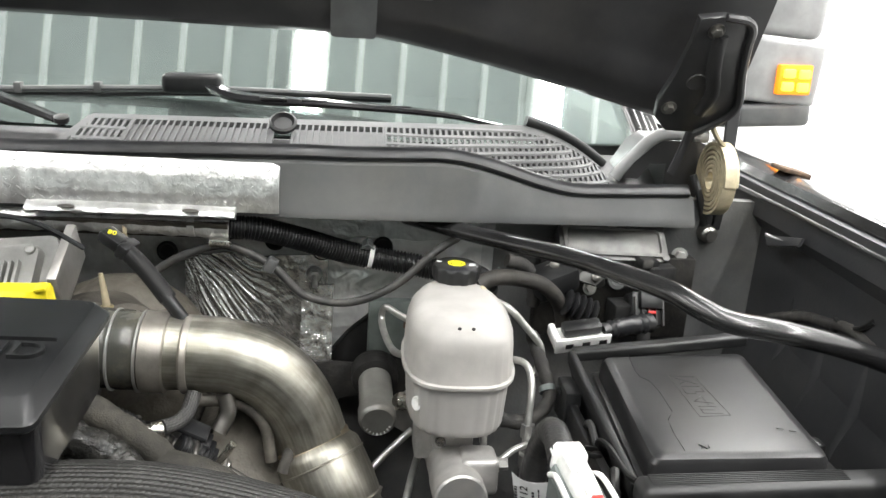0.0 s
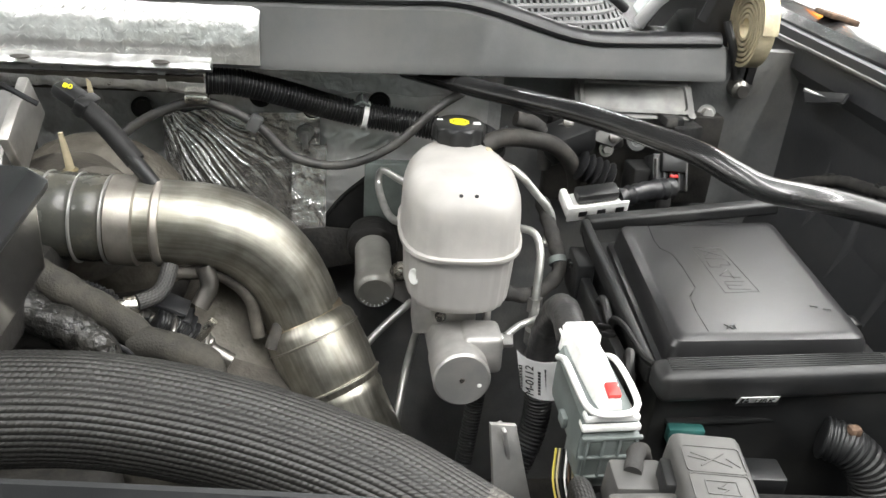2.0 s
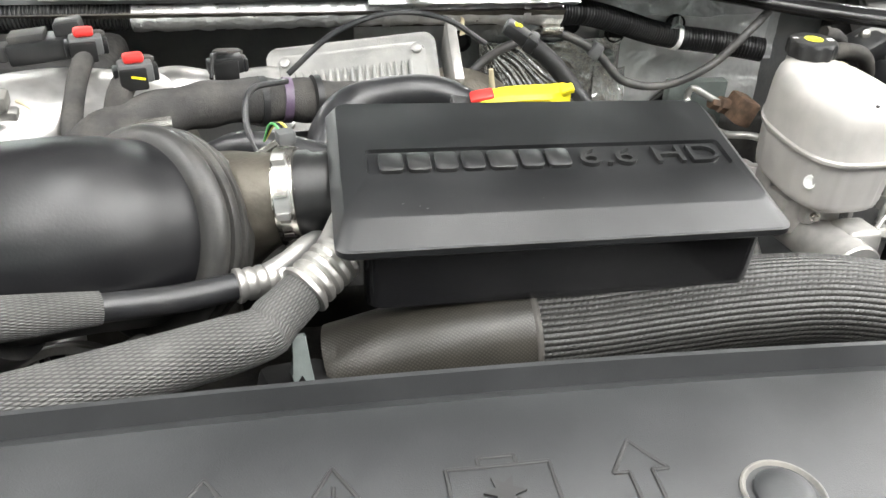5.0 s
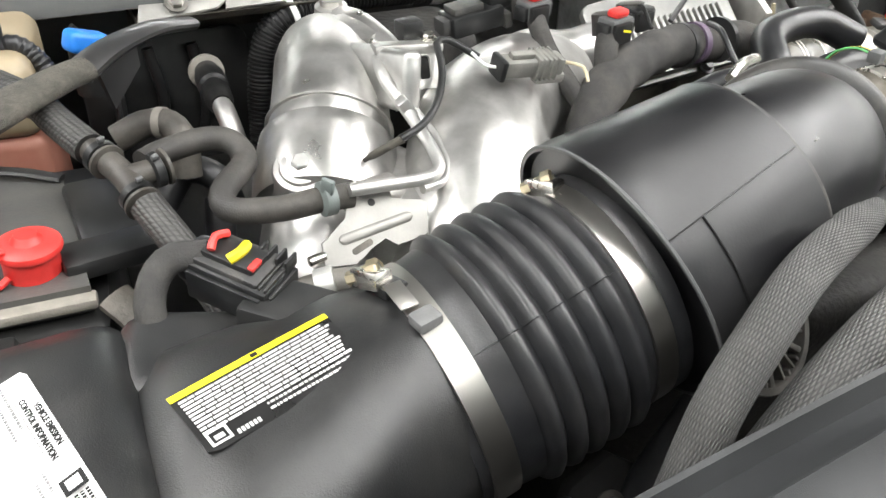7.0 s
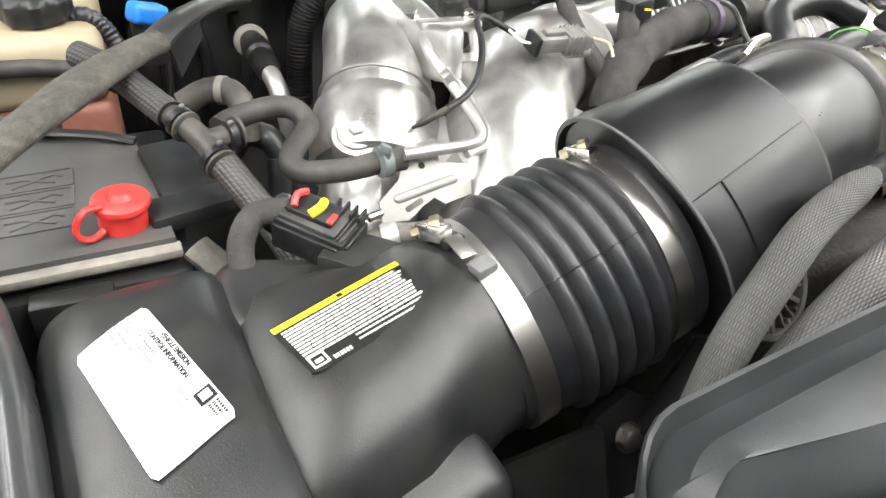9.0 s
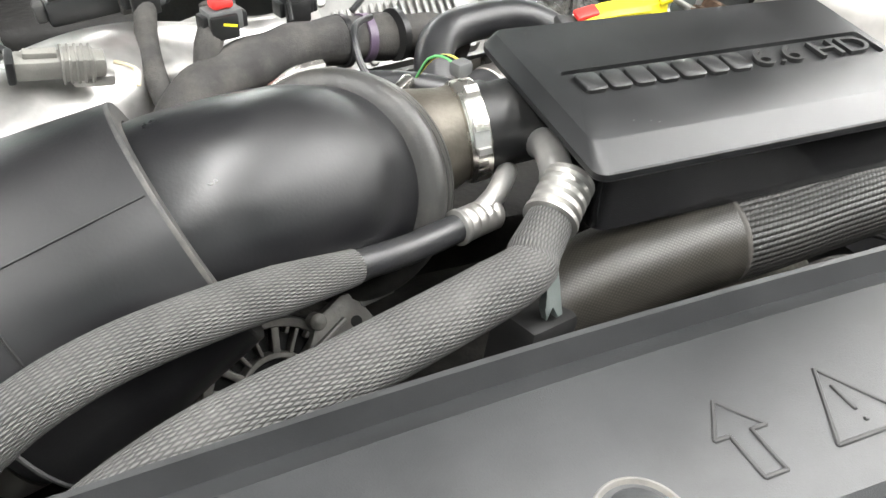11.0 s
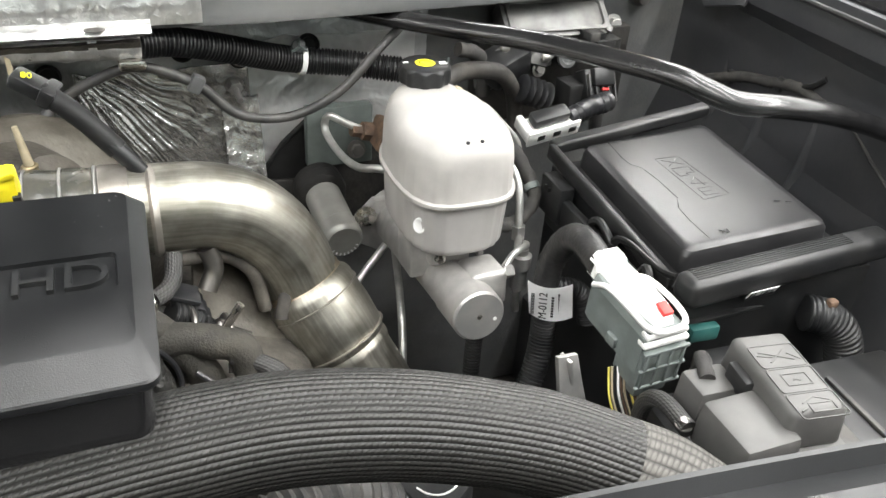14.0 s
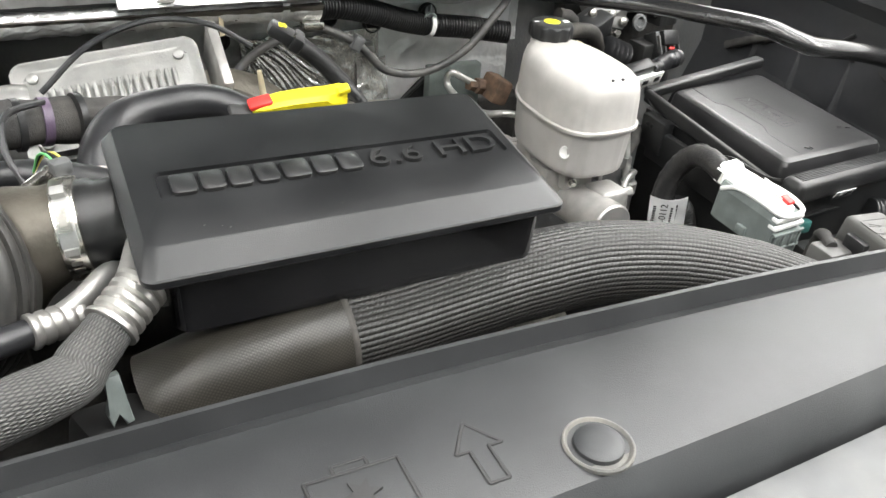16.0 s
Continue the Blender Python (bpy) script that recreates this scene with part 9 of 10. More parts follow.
part("wire", tube([(-0.352, 0.478, 1.298), (-0.375, 0.493, 1.311), (-0.389, 0.485, 1.312), (-0.392, 0.470, 1.305), (-0.400, 0.450, 1.295), (-0.417, 0.425, 1.285), (-0.436, 0.410, 1.278), (-0.457, 0.401, 1.275)], 0.0032, sides=10), BLACK, gw)
part("probe", tube([(-0.455, 0.401, 1.275), (-0.474, 0.415, 1.258), (-0.490, 0.434, 1.238)], lambda s, d: 0.0034 - 0.0014 * (1 if s > 0.55 else 0), sides=10), GRIME, gw)
PLUG_GREY = mat("weathered_plug_plastic", (0.15, 0.147, 0.135), 0.5, scale=50, bump=0.3, dust=0.25)
gc = thing("grey_plug", (-0.32, 0.45, 1.27), "pale olive grey inline plug clipped to the manifold", "connector")
gm = frame_of((-0.318, 0.448, 1.297), (1, 0.06, -0.10), (0, 1, 0.2))
part("body", box((0, 0, 0), (0.062, 0.018, 0.016), gm, 0.003), PLUG_GREY, gc)
part("rib_block", box((0, 0, 0), (0.024, 0.021, 0.019), gm @ Matrix.Translation((0.012, 0, 0)), 0.003), PLUG_GREY, gc)
part("collar", box((0, 0, 0), (0.006, 0.021, 0.019), gm @ Matrix.Translation((-0.032, 0, 0)), 0.002), BLACK, gc)
part("foot", box((0, 0, 0), (0.030, 0.012, 0.010), gm @ Matrix.Translation((0.022, 0, -0.013)), 0.003), CAST_DULL, gc)
for i in range(5):
    part("body_rib", box((0, 0, 0), (0.0022, 0.0225, 0.0205), gm @ Matrix.Translation((0.002 + i * 0.0048, 0, 0)), 0.0006, 1), PLUG_GREY, gc)
part("latch", box((0, 0, 0), (0.022, 0.008, 0.005), gm @ Matrix.Translation((-0.012, 0, 0.010)), 0.001), PLUG_GREY, gc)
part("white_lead", tube([gm @ Vector((-0.034, 0, 0)), gm @ Vector((-0.044, 0.004, 0.001)), gm @ Vector((-0.054, 0.012, 0.008))], 0.0014, sides=8), WHITE, gc)
part("lead", tube([gm @ Vector((0.037, 0, 0)), gm @ Vector((0.05, -0.01, 0.0)), (-0.268, 0.432, 1.280)], 0.0016, sides=8), BEIGE, gc)


# ---- wiring harness across the engine ----
hn = thing("engine_harness", (-0.15, 0.50, 1.22), "thick cloth taped engine wiring harness", "wiring loom")
part("trunk", tube([(-0.255, 0.440, 1.215), (-0.235, 0.458, 1.245), (-0.19, 0.486, 1.258), (-0.13, 0.513, 1.260), (-0.07, 0.535, 1.253), (0.0, 0.54, 1.245), (0.04, 0.54, 1.235)], lambda s, d: 0.0215 + 0.0012 * math.sin(d * 130), sides=24), TAPE, hn)
part("violet_band", tube([(-0.066, 0.535, 1.2525), (-0.058, 0.5365, 1.2515)], 0.0226, sides=24), PURPLE, hn)
for x in (-0.088, -0.036):
    part("cable_tie", tube([(x, 0.530, 1.254), (x + 0.006, 0.5315, 1.2535)], 0.0245, sides=24), BLACK, hn)
part("branch", tube([(-0.248, 0.56, 1.295), (-0.253, 0.525, 1.275), (-0.252, 0.485, 1.255), (-0.245, 0.455, 1.235)], 0.0095, sides=14), TAPE, hn)
part("branch", tube([(-0.197, 0.505, 1.295), (-0.208, 0.492, 1.280), (-0.215, 0.475, 1.250)], 0.0115, sides=14), TAPE, hn)
part("branch", tube([(-0.25, 0.45, 1.22), (-0.262, 0.42, 1.185), (-0.27, 0.40, 1.13)], 0.016, sides=16), TAPE, hn)
part("thin_lead", tube([(-0.06, 0.52, 1.278), (-0.09, 0.47, 1.29), (-0.095, 0.44, 1.272), (-0.085, 0.42, 1.25)], 0.003, sides=8), RUBBER, hn)
for i, (x, y, z) in enumerate(((-0.247, 0.566, 1.306), (-0.193, 0.503, 1.302), (-0.118, 0.565, 1.285))):
    ic = thing("injector_plug", (x, y, z - 0.02), "black injector plug with a red lock" if i < 2 else "grey and black plug with small coloured wires", "connector", "injector plugs")
    part("body", box((x, y, z - 0.004), (0.030, 0.022, 0.018), turn(0, 0, 15), 0.003), GREY_PLASTIC if i < 2 else BLACK, ic)
    for k in (-1, 1):
        part("side_ear", box((x + k * 0.016, y + k * 0.004, z - 0.006), (0.006, 0.016, 0.014), turn(0, 0, 15), 0.002), BLACK, ic)
    part("boot_rim", box((x, y - 0.012, z - 0.008), (0.024, 0.006, 0.020), turn(0, 0, 15), 0.002), NEAR_BLACK, ic)
    part("collar", lathe((x, y + 0.010, z - 0.016), (0, 0.3, 1), [(0, 0.015), (0.02, 0.015), (0.022, 0.011)], sides=18), RUBBER_DULL, ic)
    if i < 2:
        part("red_lock", box((x, y - 0.002, z + 0.009), (0.018, 0.014, 0.008), turn(0, 0, 15), 0.003), RED, ic)
    if i == 1:
        part("yellow_tab", box((x + 0.004, y - 0.012, z - 0.006), (0.014, 0.004, 0.004), turn(0, 15, 15), 0.001), YELLOW, ic)
    if i == 2:
        part("wire", tube([(x, y, z + 0.006), (x - 0.01, y - 0.02, z + 0.01), (x - 0.012, y - 0.04, z - 0.005)], 0.002, sides=6), NEAR_BLACK, ic)
bc = thing("coil_plug", (-0.29, 0.60, 1.26), "black square plug on the manifold rear", "connector")
part("body", box((-0.298, 0.60, 1.288), (0.060, 0.035, 0.022), turn(0, -6, 5), 0.004), BLACK, bc)
for k in (-1, 1):
    part("clip", box((-0.298 + k * 0.034, 0.595, 1.286), (0.010, 0.022, 0.016), turn(0, -6, 5), 0.003), BLACK_DUSTY, bc)
part("lid_step", box((-0.308, 0.598, 1.301), (0.034, 0.024, 0.008), turn(0, -6, 5), 0.002), BLACK_DUSTY, bc)
part("tower", box((-0.27, 0.605, 1.305), (0.026, 0.025, 0.02), turn(0, -6, 5), 0.004), BLACK, bc)
solid("rear_cover", box((-0.35, 0.72, 1.18), (0.20, 0.12, 0.14), None, 0.02, 3), DARK, (-0.35, 0.72, 1.11), "dark cover at the rear of the engine", "cover")
solid("fuel_pipe", tube([(-0.13, 0.45, 1.235), (-0.10, 0.44, 1.25), (-0.06, 0.425, 1.252), (-0.02, 0.41, 1.245)], 0.013, sides=16), RUBBER, (-0.07, 0.43, 1.23), "short black fuel pipe beside the harness", "pipe")
solid("bright_pipe_clip", box((-0.075, 0.40, 1.262), (0.030, 0.010, 0.012), turn(0, -20, 30), 0.003), STEEL, (-0.075, 0.40, 1.255), "small bright pipe clip", "clip")
solid("manifold_rail", tube([(-0.24, 0.39, 1.20), (-0.19, 0.42, 1.225), (-0.13, 0.44, 1.23)], 0.024, sides=18), CAST, (-0.19, 0.41, 1.19), "cast aluminium rail beside the harness", "rail")


# ---- heater hoses, passenger side ----
sh = thing("heater_hose", (-0.59, 0.42, 1.22), "ribless dark rubber heater hose in an S bend", "hose")
part("hose", tube([(-0.640, 0.450, 1.268), (-0.624, 0.460, 1.269), (-0.593, 0.463, 1.272), (-0.574, 0.458, 1.269), (-0.568, 0.440, 1.260), (-0.589, 0.412, 1.257), (-0.595, 0.398, 1.253), (-0.587, 0.388, 1.249), (-0.554, 0.381, 1.248), (-0.528, 0.379, 1.250), (-0.505, 0.380, 1.248)], 0.0096, sides=20, step=0.004), RUBBER_DULL, sh)
part("hose_clamp", lathe((-0.530, 0.3742, 1.253), (1, 0.12, -0.05), [(0, 0.0118), (0.0005, 0.0130), (0.009, 0.0130), (0.0095, 0.0118)], sides=24), PALE_GREY, sh)
part("clamp_ear", box((-0.526, 0.368, 1.266), (0.004, 0.010, 0.012), turn(10, 0, 40), 0.001), PALE_GREY, sh)
TEE = mat("dusty_brown_tee", (0.045, 0.041, 0.036), 0.5, scale=40, bump=0.3, dust=0.22)
te = thing("hose_tee", (-0.65, 0.43, 1.23), "black plastic hose tee with spring clamps", "tee fitting")
part("run", tube([(-0.672, 0.480, 1.272), (-0.655, 0.445, 1.264), (-0.645, 0.410, 1.254)], 0.0098, sides=18), TEE, te)
part("side", tube([(-0.654, 0.440, 1.263), (-0.635, 0.443, 1.264)], 0.0092, sides=18), TEE, te)
for c, d in (((-0.668, 0.472, 1.270), (0.4, -0.85, -0.2)), ((-0.650, 0.424, 1.258), (0.3, -0.9, -0.25)), ((-0.636, 0.442, 1.264), (1, 0.3, 0.05))):
    part("spring_clamp", lathe(c, d, [(0, 0.0105), (0.001, 0.0132), (0.007, 0.0132), (0.008, 0.0105)], sides=22), BLACK, te)
    part("clamp_lip", lathe(Vector(c) + Vector(d).normalized() * 0.009, d, [(0, 0.0105), (0.001, 0.0138), (0.0035, 0.0138), (0.0045, 0.0105)], sides=22), TEE, te)
    part("clamp_tab", box(Vector(c) + Vector((0.004, -0.006, 0.014)), (0.006, 0.004, 0.005), turn(20, 0, 30), 0.002), GREY_PLASTIC, te)
solid("braided_hose", tube([(-0.645, 0.412, 1.255), (-0.633, 0.385, 1.240), (-0.622, 0.360, 1.224), (-0.611, 0.335, 1.203), (-0.60, 0.31, 1.17), (-0.595, 0.29, 1.11)], 0.0122, sides=24), BRAID_BLACK, (-0.63, 0.35, 1.12), "black braided heater hose below the tee", "hose")
solid("braided_hose", tube([(-0.672, 0.478, 1.272), (-0.69, 0.52, 1.278), (-0.705, 0.56, 1.282), (-0.73, 0.60, 1.285)], 0.0125, sides=24), BRAID_BLACK, (-0.70, 0.54, 1.26), "black braided heater hose beyond the tee", "hose")
TEE_CAP = mat("dusty_grey_cap", (0.20, 0.185, 0.165), 0.6, scale=50, bump=0.3, dust=0.3)
up_ = thing("service_port", (-0.575, 0.56, 1.18), "aluminium refrigerant pipe with a capped service port", "service port")
part("pipe", tube([(-0.543, 0.675, 1.207), (-0.541, 0.650, 1.196), (-0.538, 0.630, 1.168), (-0.536, 0.62, 1.11)], 0.0105, sides=16), ALU, up_)
part("stem", lathe((-0.543, 0.672, 1.206), (0.007, 0.112, -0.008), [(-0.004, 0.0115), (0.010, 0.0140), (0.040, 0.0150), (0.044, 0.0130), (0.052, 0.0130), (0.056, 0.0165), (0.090, 0.0165), (0.094, 0.0140), (0.112, 0.0140)], sides=24), BLACK, up_)
part("end_cap", lathe((-0.5365, 0.783, 1.1975), (0.007, 0.112, -0.008), [(0, 0.014), (0.002, 0.0200), (0.008, 0.0200), (0.009, 0.0165), (0.004, 0.015), (0.004, 0)], sides=24), TEE_CAP, up_, "pale grey ribbed end cap")
solid("lower_hose", tube([(-0.625, 0.555, 1.17), (-0.60, 0.565, 1.195), (-0.575, 0.55, 1.19), (-0.565, 0.53, 1.16)], 0.013, sides=18), RUBBER, (-0.59, 0.52, 1.18), "dusty rubber hose bending below the service port", "hose")
db = thing("dark_bracket", (-0.57, 0.86, 1.05), "black plastic panel hanging before the firewall", "panel")
part("panel", plate(rounded(0.20, 0.16, 0.02), frame_of((-0.57, 0.865, 1.14), (1, 0.05, 0), (0, 0.1, 1)), 0.010, 0.003), BLACK, db)
for i in range(3):
    part("fold", tube([(-0.64 + 0.05 * i, 0.852, 1.21), (-0.632 + 0.05 * i, 0.846, 1.15), (-0.64 + 0.05 * i, 0.850, 1.09)], 0.007, sides=10), BLACK, db)
part("strap", tube([(-0.665, 0.80, 1.262), (-0.640, 0.800, 1.225), (-0.636, 0.79, 1.17), (-0.645, 0.78, 1.12)], 0.007, sides=10, flat=0.5), SATIN, db)


# ---- passenger side battery, tank, foam strip ----
BATTERY_TOP = mat("dusty_battery_cover", (0.060, 0.060, 0.058), 0.34, scale=18, bump=0.4, fine=700, depth=0.0005, dust=0.5, dust_color=(0.15, 0.145, 0.13))


def battery_left():
    h = thing("battery", (-0.79, 0.50, 0.90), "black battery with dusty cover and a red terminal cap", "battery")
    part("case", box((-0.79, 0.505, 1.05), (0.23, 0.25, 0.28), turn(0, 0, -4), 0.008), BLACK, h)
    part("cover", loft([[(-0.895, 0.40, z), (-0.693, 0.392, z), (-0.700, 0.565, z), (-0.83, 0.632, z), (-0.90, 0.632, z)] for z in (1.185, 1.212)]), BATTERY_TOP, h)
    part("front_ledge", box((-0.785, 0.392, 1.203), (0.19, 0.014, 0.008), turn(0, 0, -2.5), 0.002), BEIGE_DUST, h, "dust covered ledge")
    m = frame_of((-0.790, 0.485, 1.2122), (1, -0.05, 0), (0.05, 1, 0))
    for k in range(3):
        sy = bmesh.new()
        y0 = 0.032 - 0.032 * k
        for a, b in (((-0.03, y0 - 0.014), (0.03, y0 - 0.014)), ((0.03, y0 - 0.014), (0.03, y0 + 0.014)), ((0.03, y0 + 0.014), (-0.03, y0 + 0.014)), ((-0.03, y0 + 0.014), (-0.03, y0 - 0.014)), ((-0.018, y0 - 0.008), (0.014, y0 + 0.006)), ((-0.014, y0 + 0.007), (0.016, y0 - 0.007)), ((0.012, y0 + 0.008), (0.022, y0 + 0.002)), ((-0.022, y0 + 0.004), (-0.008, y0 + 0.004))):
            va, vb = Vector((*a, 0)), Vector((*b, 0))
            add_box(sy, (0, 0, 0), ((vb - va).length, 0.0018, 0.0022), m @ Matrix.Translation((va + vb) / 2) @ turn(0, 0, math.degrees(math.atan2(b[1] - a[1], b[0] - a[0]))), bevel=0)
        part("moulded_symbol", sy, COVER_GREY, h)
    r = part("terminal_cap", lathe((-0.7275, 0.426, 1.203), (0.05, -0.03, 1), [(0, 0.0195), (0.026, 0.0188), (0.0275, 0.0220), (0.0295, 0.0228), (0.0325, 0.0220), (0.0345, 0.0185), (0.0355, 0.0110), (0.0400, 0.0075), (0.0410, 0)], sides=36), RED, h, "bright red rubber terminal cap")
    part("tether", tube([(-0.741, 0.415, 1.238), (-0.752, 0.410, 1.240), (-0.761, 0.408, 1.230), (-0.761, 0.408, 1.219), (-0.752, 0.409, 1.214), (-0.742, 0.413, 1.218)], 0.0036, sides=10, flat=0.7), RED, r)
    part("side_bar", box((-0.672, 0.43, 1.212), (0.075, 0.035, 0.016), turn(0, 0, 8), 0.004), BLACK, h)
    part("hold_down", tube([(-0.68, 0.39, 1.20), (-0.665, 0.37, 1.185), (-0.66, 0.35, 1.15)], 0.014, sides=10, flat=0.5), GRIME, h)
    part("cover_strap", tube([(-0.90, 0.585, 1.222), (-0.82, 0.60, 1.222), (-0.74, 0.575, 1.219), (-0.70, 0.555, 1.214)], 0.006, sides=8, flat=0.5), BLACK, h)
    part("rear_box", box((-0.668, 0.49, 1.205), (0.06, 0.10, 0.03), turn(0, 0, 5), 0.006), BLACK, h)
    part("clip_frame", box((-0.775, 0.372, 1.180), (0.06, 0.02, 0.03), turn(0, 0, -4), 0.003), BLACK, h)


BEIGE_DUST = mat("dust_covered_plastic", (0.20, 0.185, 0.16), 0.8, scale=60, bump=0.4, dust=0.4)
battery_left()


def foam_strip():
    line = spline([(-0.90, 0.300, 1.262), (-0.862, 0.350, 1.277), (-0.80, 0.430, 1.290), (-0.73, 0.513, 1.296), (-0.68, 0.560, 1.298), (-0.662, 0.573, 1.298)], 0.008)
    rows = []
    for i, p in enumerate(line):
        t = (line[min(i + 1, len(line) - 1)] - line[max(0, i - 1)]).normalized()
        s = t.cross(Vector((0, 0, 1))).normalized()
        u = s.cross(t).normalized()
        w = 0.019 + 0.003 * math.sin(i * 0.25)
        rows.append([p + s * (w * math.cos(a)) + u * (0.0095 * math.sin(a)) + s * 0.0006 * noise.noise((i * 0.5, a * 3, 2)) for a in [2 * math.pi * k / 20 for k in range(20)]])
    return loft(rows)


fo = thing("foam_seal_strip", (-0.78, 0.45, 1.26), "worn grey foam strip lying over the battery", "foam strip")
part("foam", foam_strip(), FOAM, fo)
part("black_end", tube([(-0.670, 0.568, 1.296), (-0.64, 0.60, 1.303), (-0.60, 0.64, 1.302), (-0.56, 0.68, 1.290)], lambda s, d: 0.016 - 0.005 * s, sides=14, flat=0.55), SATIN, fo)
part("end_fin", plate([(0, 0), (0.05, 0.012), (0.05, -0.01), (0.01, -0.035)], frame_of((-0.655, 0.585, 1.288), (0.7, 0.7, 0.0), (0, 0, 1)), 0.004), SATIN, fo)


def tank():
    h = thing("coolant_tank", (-0.82, 0.74, 1.02), "yellowed plastic coolant tank with black pressure cap", "coolant tank")
    part("upper_tank", box((-0.835, 0.745, 1.245), (0.27, 0.17, 0.075), turn(0, 0, -4), 0.018, 4), TANK, h)
    part("lower_tank", box((-0.835, 0.745, 1.135), (0.265, 0.165, 0.150), turn(0, 0, -4), 0.012, 3), COOLANT, h, "lower tank half full of red coolant")
    c = Vector((-0.757, 0.705, 1.279))
    part("neck", lathe(c, (0, 0, 1), [(0, 0.026), (0.008, 0.026)], sides=28), TANK, h)
    lay = []
    for z, r in ((0.006, 0.031), (0.010, 0.033), (0.026, 0.0335), (0.031, 0.030), (0.034, 0.024), (0.034, 0.008)):
        lay.append([c + Vector((r * (1 + (0.035 if z < 0.03 else 0) * math.tanh(4 * math.cos(8 * a))) * math.cos(a), r * (1 + (0.035 if z < 0.03 else 0) * math.tanh(4 * math.cos(8 * a))) * math.sin(a), z)) for a in [2 * math.pi * k / 64 for k in range(64)]])
    cap = part("pressure_cap", loft(lay), BLACK, h, "lobed black pressure cap")
    m = Matrix.Translation(c + Vector((0, 0, 0.0345)))
    for a0, a1 in ((20, 75), (105, 160), (200, 235)):
        part("yellow_mark", tube([m @ Vector((0.0195 * math.cos(radians(a0 + (a1 - a0) * k / 5)), 0.0195 * math.sin(radians(a0 + (a1 - a0) * k / 5)), 0.0003)) for k in range(6)], 0.0011, sides=6), LABEL_YELLOW, cap)
    part("yellow_mark", plate([(-0.016, 0.002), (-0.004, 0.004), (-0.009, 0.013)], m, 0.0006), LABEL_YELLOW, cap)
    part("yellow_mark", ring_plate(rounded(0.013, 0.009, 0.002, 3), rounded(0.009, 0.005, 0.001, 3), m @ Matrix.Translation((0.007, 0.008, 0)), 0.0006), LABEL_YELLOW, cap)
    part("yellow_mark", ring_plate(rounded(0.020, 0.010, 0.0049, 4), rounded(0.015, 0.006, 0.0029, 4), m @ Matrix.Translation((0.0, -0.008, 0)), 0.0006), LABEL_YELLOW, cap)
    part("overflow_hose", tube([(-0.90, 0.655, 1.262), (-0.83, 0.650, 1.262), (-0.765, 0.650, 1.256), (-0.725, 0.655, 1.243), (-0.70, 0.665, 1.22)], 0.0085, sides=16), RUBBER_DULL, h)
    part("vent_hose", tube([(-0.735, 0.70, 1.280), (-0.715, 0.695, 1.285), (-0.70, 0.69, 1.272), (-0.69, 0.685, 1.25)], lambda s, d: 0.0085 * (1 + 0.07 * math.sin(d * 1200)), sides=14, step=0.0015), RUBBER, h)
    part("hose_clip", box((-0.845, 0.615, 1.225), (0.014, 0.014, 0.028), None, 0.003), PALE_GREY, h)
    part("lower_hose", tube([(-0.84, 0.615, 1.222), (-0.80, 0.61, 1.222), (-0.76, 0.60, 1.220)], 0.009, sides=14), RUBBER_DULL, h)


tank()
bl = thing("washer_cap", (-0.655, 0.715, 1.25), "bright blue washer fluid cap", "cap")
part("cap", box((-0.655, 0.715, 1.272), (0.040, 0.024, 0.022), turn(0, 20, 25), 0.006, 3), BLUE, bl)
part("neck", lathe((-0.655, 0.72, 1.22), (0, 0, 1), [(0, 0.018), (0.045, 0.018)], sides=20), BLACK, bl)
solid("left_cowl_hose", tube([(-0.95, 0.86, 1.30), (-0.80, 0.865, 1.31), (-0.65, 0.85, 1.30), (-0.55, 0.84, 1.28)], 0.02, sides=14), SATIN, (-0.75, 0.86, 1.28), "black trim along the cowl end", "trim")


# ---- intake snorkel tray in the front corner ----
TRAY = mat("smooth_black_tray", (0.030, 0.031, 0.032), 0.30, scale=14, bump=0.1, fine=600, rvar=0.08, dust=0.06)


def tray():
    h = thing("intake_tray", (-0.89, 0.20, 1.14), "black plastic intake tray with a raised rim", "intake tray")
    line = spline([(-1.02, 0.362, 0), (-0.92, 0.360, 0), (-0.862, 0.357, 0), (-0.835, 0.347, 0), (-0.817, 0.329, 0), (-0.806, 0.299, 0), (-0.799, 0.251, 0), (-0.794, 0.20, 0), (-0.791, 0.134, 0), (-0.787, 0.05, 0), (-0.786, -0.02, 0)], 0.008)
    inward = []
    for i in range(len(line)):
        t = (line[min(i + 1, len(line) - 1)] - line[max(i - 1, 0)]).normalized()
        inward.append(Vector((t.y, -t.x, 0)))

    def rim(ins, z):
        ring = [p + q * ins for p, q in zip(line, inward)]
        return [(p.x, p.y, z) for p in ring] + [(-1.02, -0.02, z)]

    rows = [rim(0.0, 1.03), rim(0.0, 1.252), rim(0.002, 1.262), rim(0.006, 1.2685), rim(0.011, 1.2705), rim(0.017, 1.2695), rim(0.021, 1.2655), rim(0.0225, 1.2590), rim(0.0245, 1.2575), rim(0.030, 1.2570), rim(0.0325, 1.2545), rim(0.034, 1.245), rim(0.037, 1.12), rim(0.042, 1.10)]
    part("tray", loft(rows), TRAY, h, angle=40)
    for x, y in ((-0.845, 0.262), (-0.830, 0.170)):
        part("peg", lathe((x - 0.022, y, 1.222), (1, 0, 0.1), [(-0.004, 0), (0, 0.0035), (0.006, 0.005), (0.02, 0.005)], sides=14), BLACK_DUSTY, h)


tray()


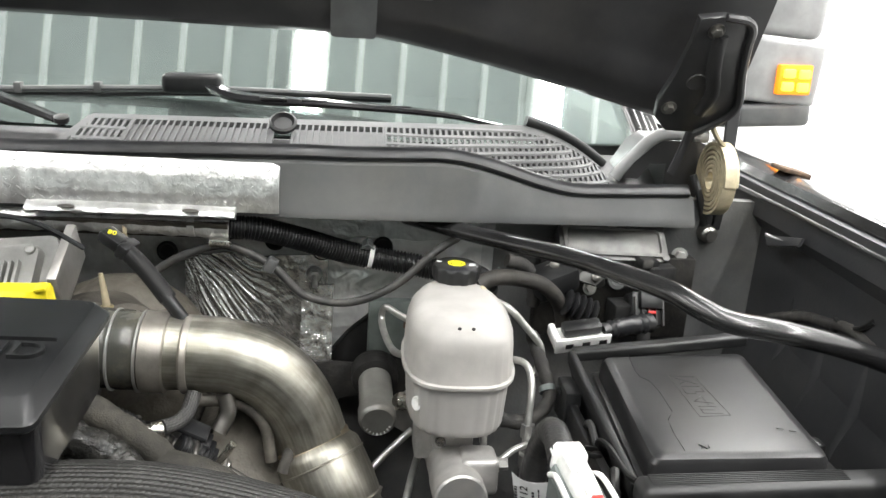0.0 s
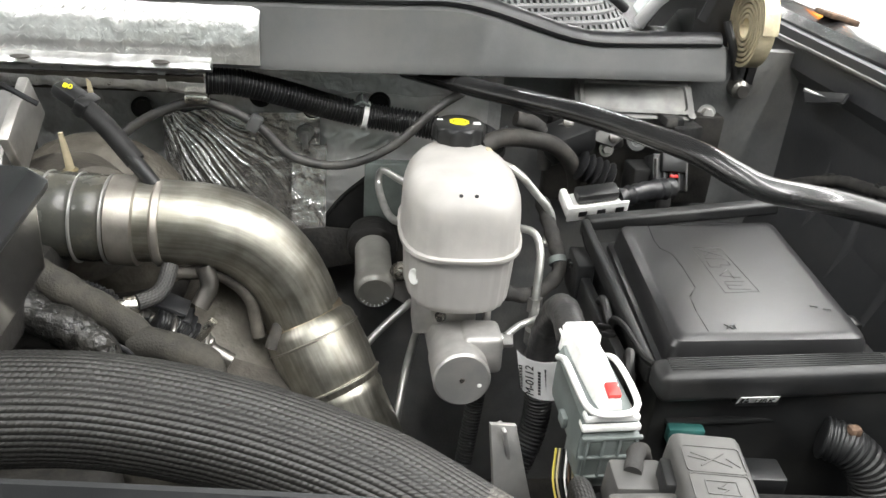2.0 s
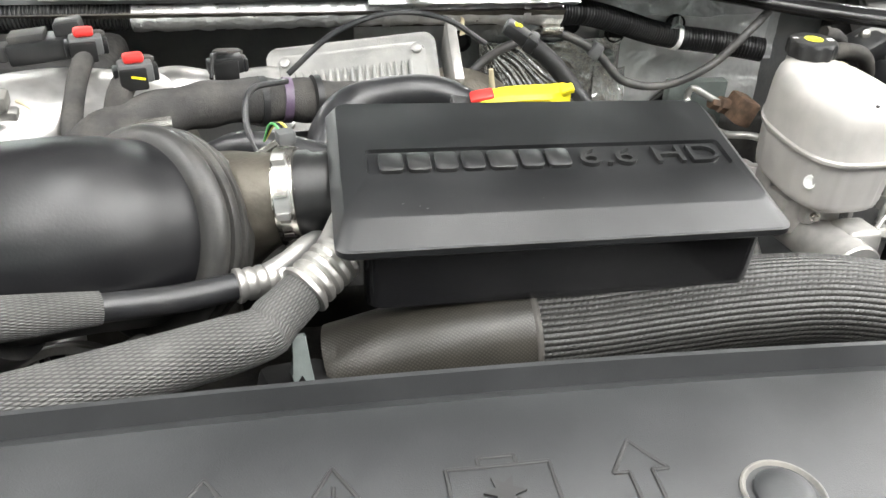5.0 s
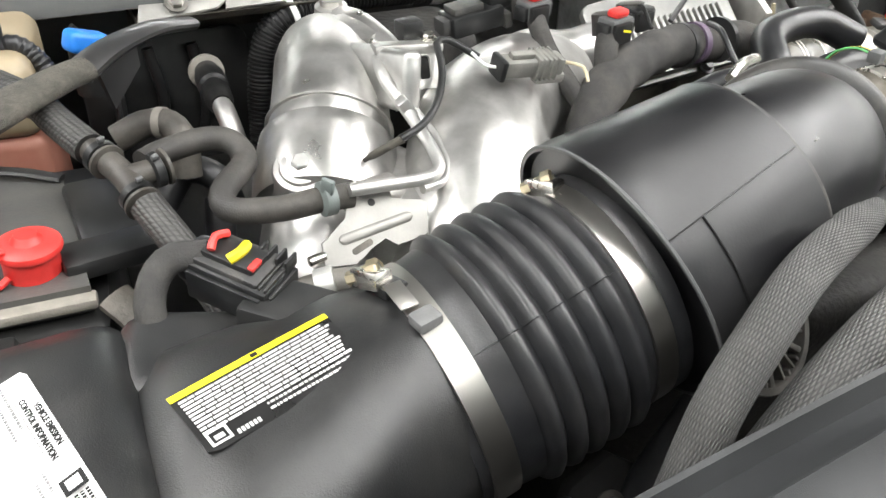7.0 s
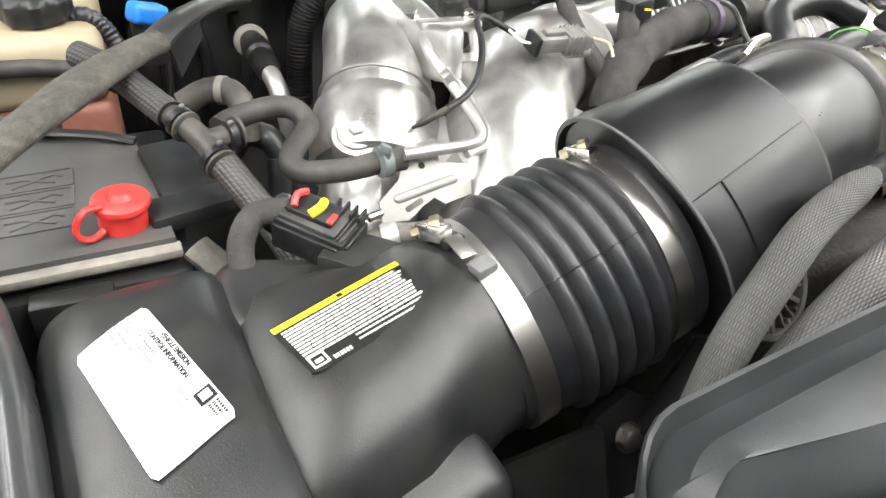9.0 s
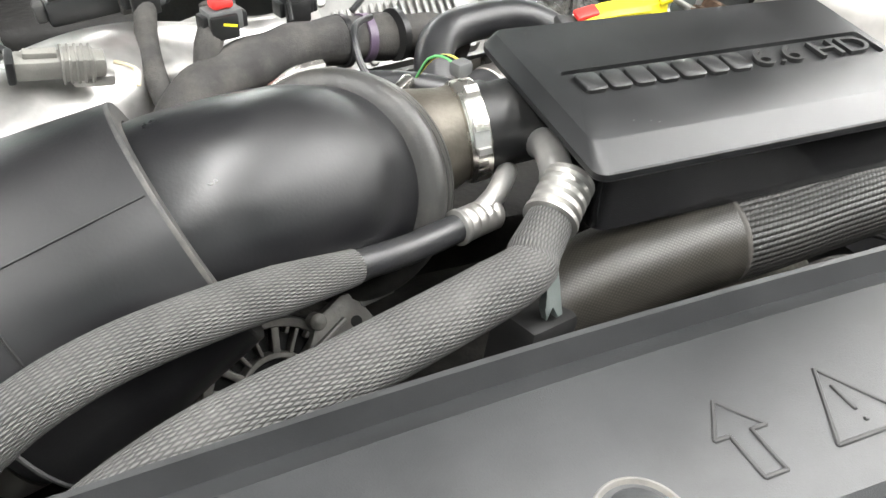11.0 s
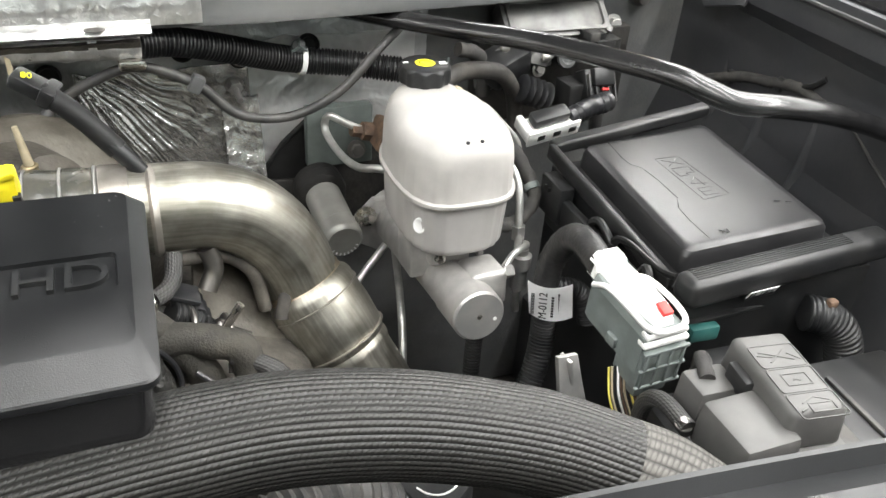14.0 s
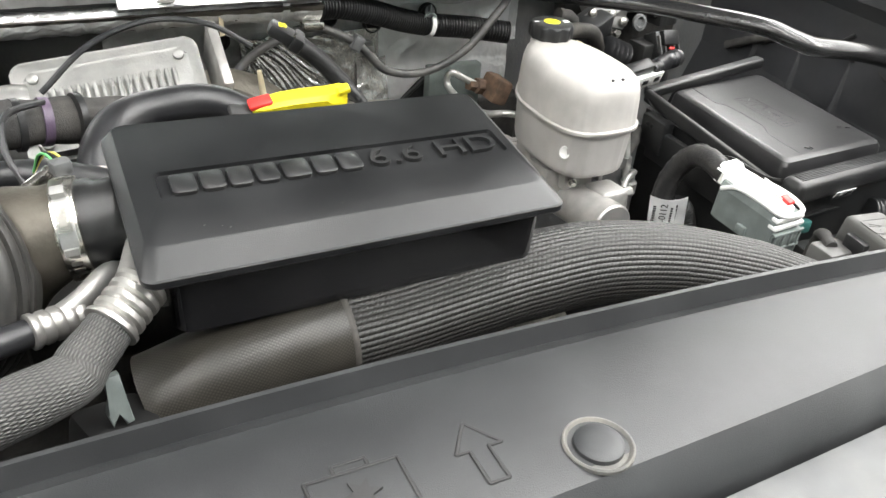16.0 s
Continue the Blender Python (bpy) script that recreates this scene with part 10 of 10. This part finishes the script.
# brackets and lines in the gap below the bellows
gb = thing("fan_bracket", (-0.42, 0.17, 0.90), "dark cast bracket with a grey bolt below the bellows", "bracket")
part("arm", plate([(-0.06, -0.08), (0.05, -0.10), (0.06, 0.03), (0.03, 0.055), (-0.01, 0.045), (-0.05, 0.0)], frame_of((-0.395, 0.19, 1.03), (1, 0.1, 0), (0, 0.5, 1)), 0.012, 0.003), NEAR_BLACK, gb)
part("rib", box((-0.41, 0.178, 1.01), (0.008, 0.012, 0.11), turn(-26, 20, 0), 0.003), NEAR_BLACK, gb)
part("bolt", hexhead(bmesh.new(), (-0.378, 0.186, 1.052), (0, -0.85, 0.5), 0.010, 0.009, 1.4), DARK_STEEL, gb)
part("lower_bolt", hexhead(bmesh.new(), (-0.40, 0.150, 0.975), (0, -0.85, 0.5), 0.007, 0.007, 1.3), DARK_STEEL, gb)
part("post", box((-0.395, 0.20, 0.80), (0.08, 0.05, 0.32), None, 0.01), DARK, gb)
pv = thing("duct_cover", (-0.49, 0.14, 0.95), "black plastic cover below the air duct", "cover")
part("panel", plate(rounded(0.13, 0.15, 0.010), frame_of((-0.485, 0.150, 1.03), (1, 0.05, 0), (0, 0.35, 1)), 0.006, 0.002), NEAR_BLACK, pv)
for i in range(3):
    part("rib", box((-0.50 + 0.018 * i, 0.145, 1.03), (0.004, 0.006, 0.04), turn(-20, 0, 0), 0.001), BLACK, pv)
solid("front_braided_line", tube([(-0.56, 0.12, 1.09), (-0.53, 0.115, 1.06), (-0.49, 0.105, 1.03), (-0.44, 0.095, 1.02), (-0.40, 0.09, 1.03)], 0.010, sides=16), BRAID_BLACK, (-0.49, 0.105, 1.01), "thin black braided line in front of the duct", "hose")
solid("coolant_pipe", tube([(-0.30, 0.185, 1.13), (-0.33, 0.18, 1.09), (-0.35, 0.19, 1.02), (-0.35, 0.22, 0.92)], 0.022, sides=20), RUBBER, (-0.34, 0.19, 0.95), "thick black coolant pipe beside the bellows", "pipe")


# ---- rear corner below the cowl ----
cb = thing("cowl_bracket", (-0.56, 0.82, 1.255), "pale dirty stamped steel bracket with a large bolt under the cowl", "bracket")
part("plate", plate([(-0.048, -0.014), (0.040, -0.008), (0.060, 0.006), (0.040, 0.016), (-0.040, 0.012)], frame_of((-0.553, 0.80, 1.268), (1, 0.05, 0.02), (0, 0.75, 0.6)), 0.004, 0.001), ZINC, cb)
part("bolt", hexhead(bmesh.new(), (-0.556, 0.795, 1.276), (0, -0.6, 0.75), 0.009, 0.007, 1.4), DARK_STEEL, cb)
part("wing", plate([(-0.030, -0.010), (0.036, -0.012), (0.036, 0.010), (-0.024, 0.012)], frame_of((-0.475, 0.80, 1.270), (1, -0.05, 0.06), (0, 0.75, 0.6)), 0.004, 0.001), ZINC, cb)
eb = thing("hose_elbow", (-0.60, 0.57, 1.23), "dusty olive rubber hose elbow with a band clamp", "hose")
part("elbow", tube([(-0.650, 0.590, 1.225), (-0.625, 0.588, 1.236), (-0.605, 0.575, 1.238), (-0.598, 0.555, 1.228), (-0.600, 0.545, 1.20)], 0.0125, sides=20), TEE, eb)
part("band", tube([(-0.614, 0.583, 1.2375), (-0.608, 0.579, 1.238)], 0.0140, sides=22), TEE_CAP, eb)
pz = thing("pipe_sleeve", (-0.59, 0.48, 1.12), "black rubber sleeve on an aluminium pipe", "sleeve")
part("sleeve", tube([(-0.586, 0.472, 1.215), (-0.590, 0.462, 1.195), (-0.596, 0.448, 1.160), (-0.600, 0.44, 1.12)], 0.0125, sides=20), RUBBER, pz)
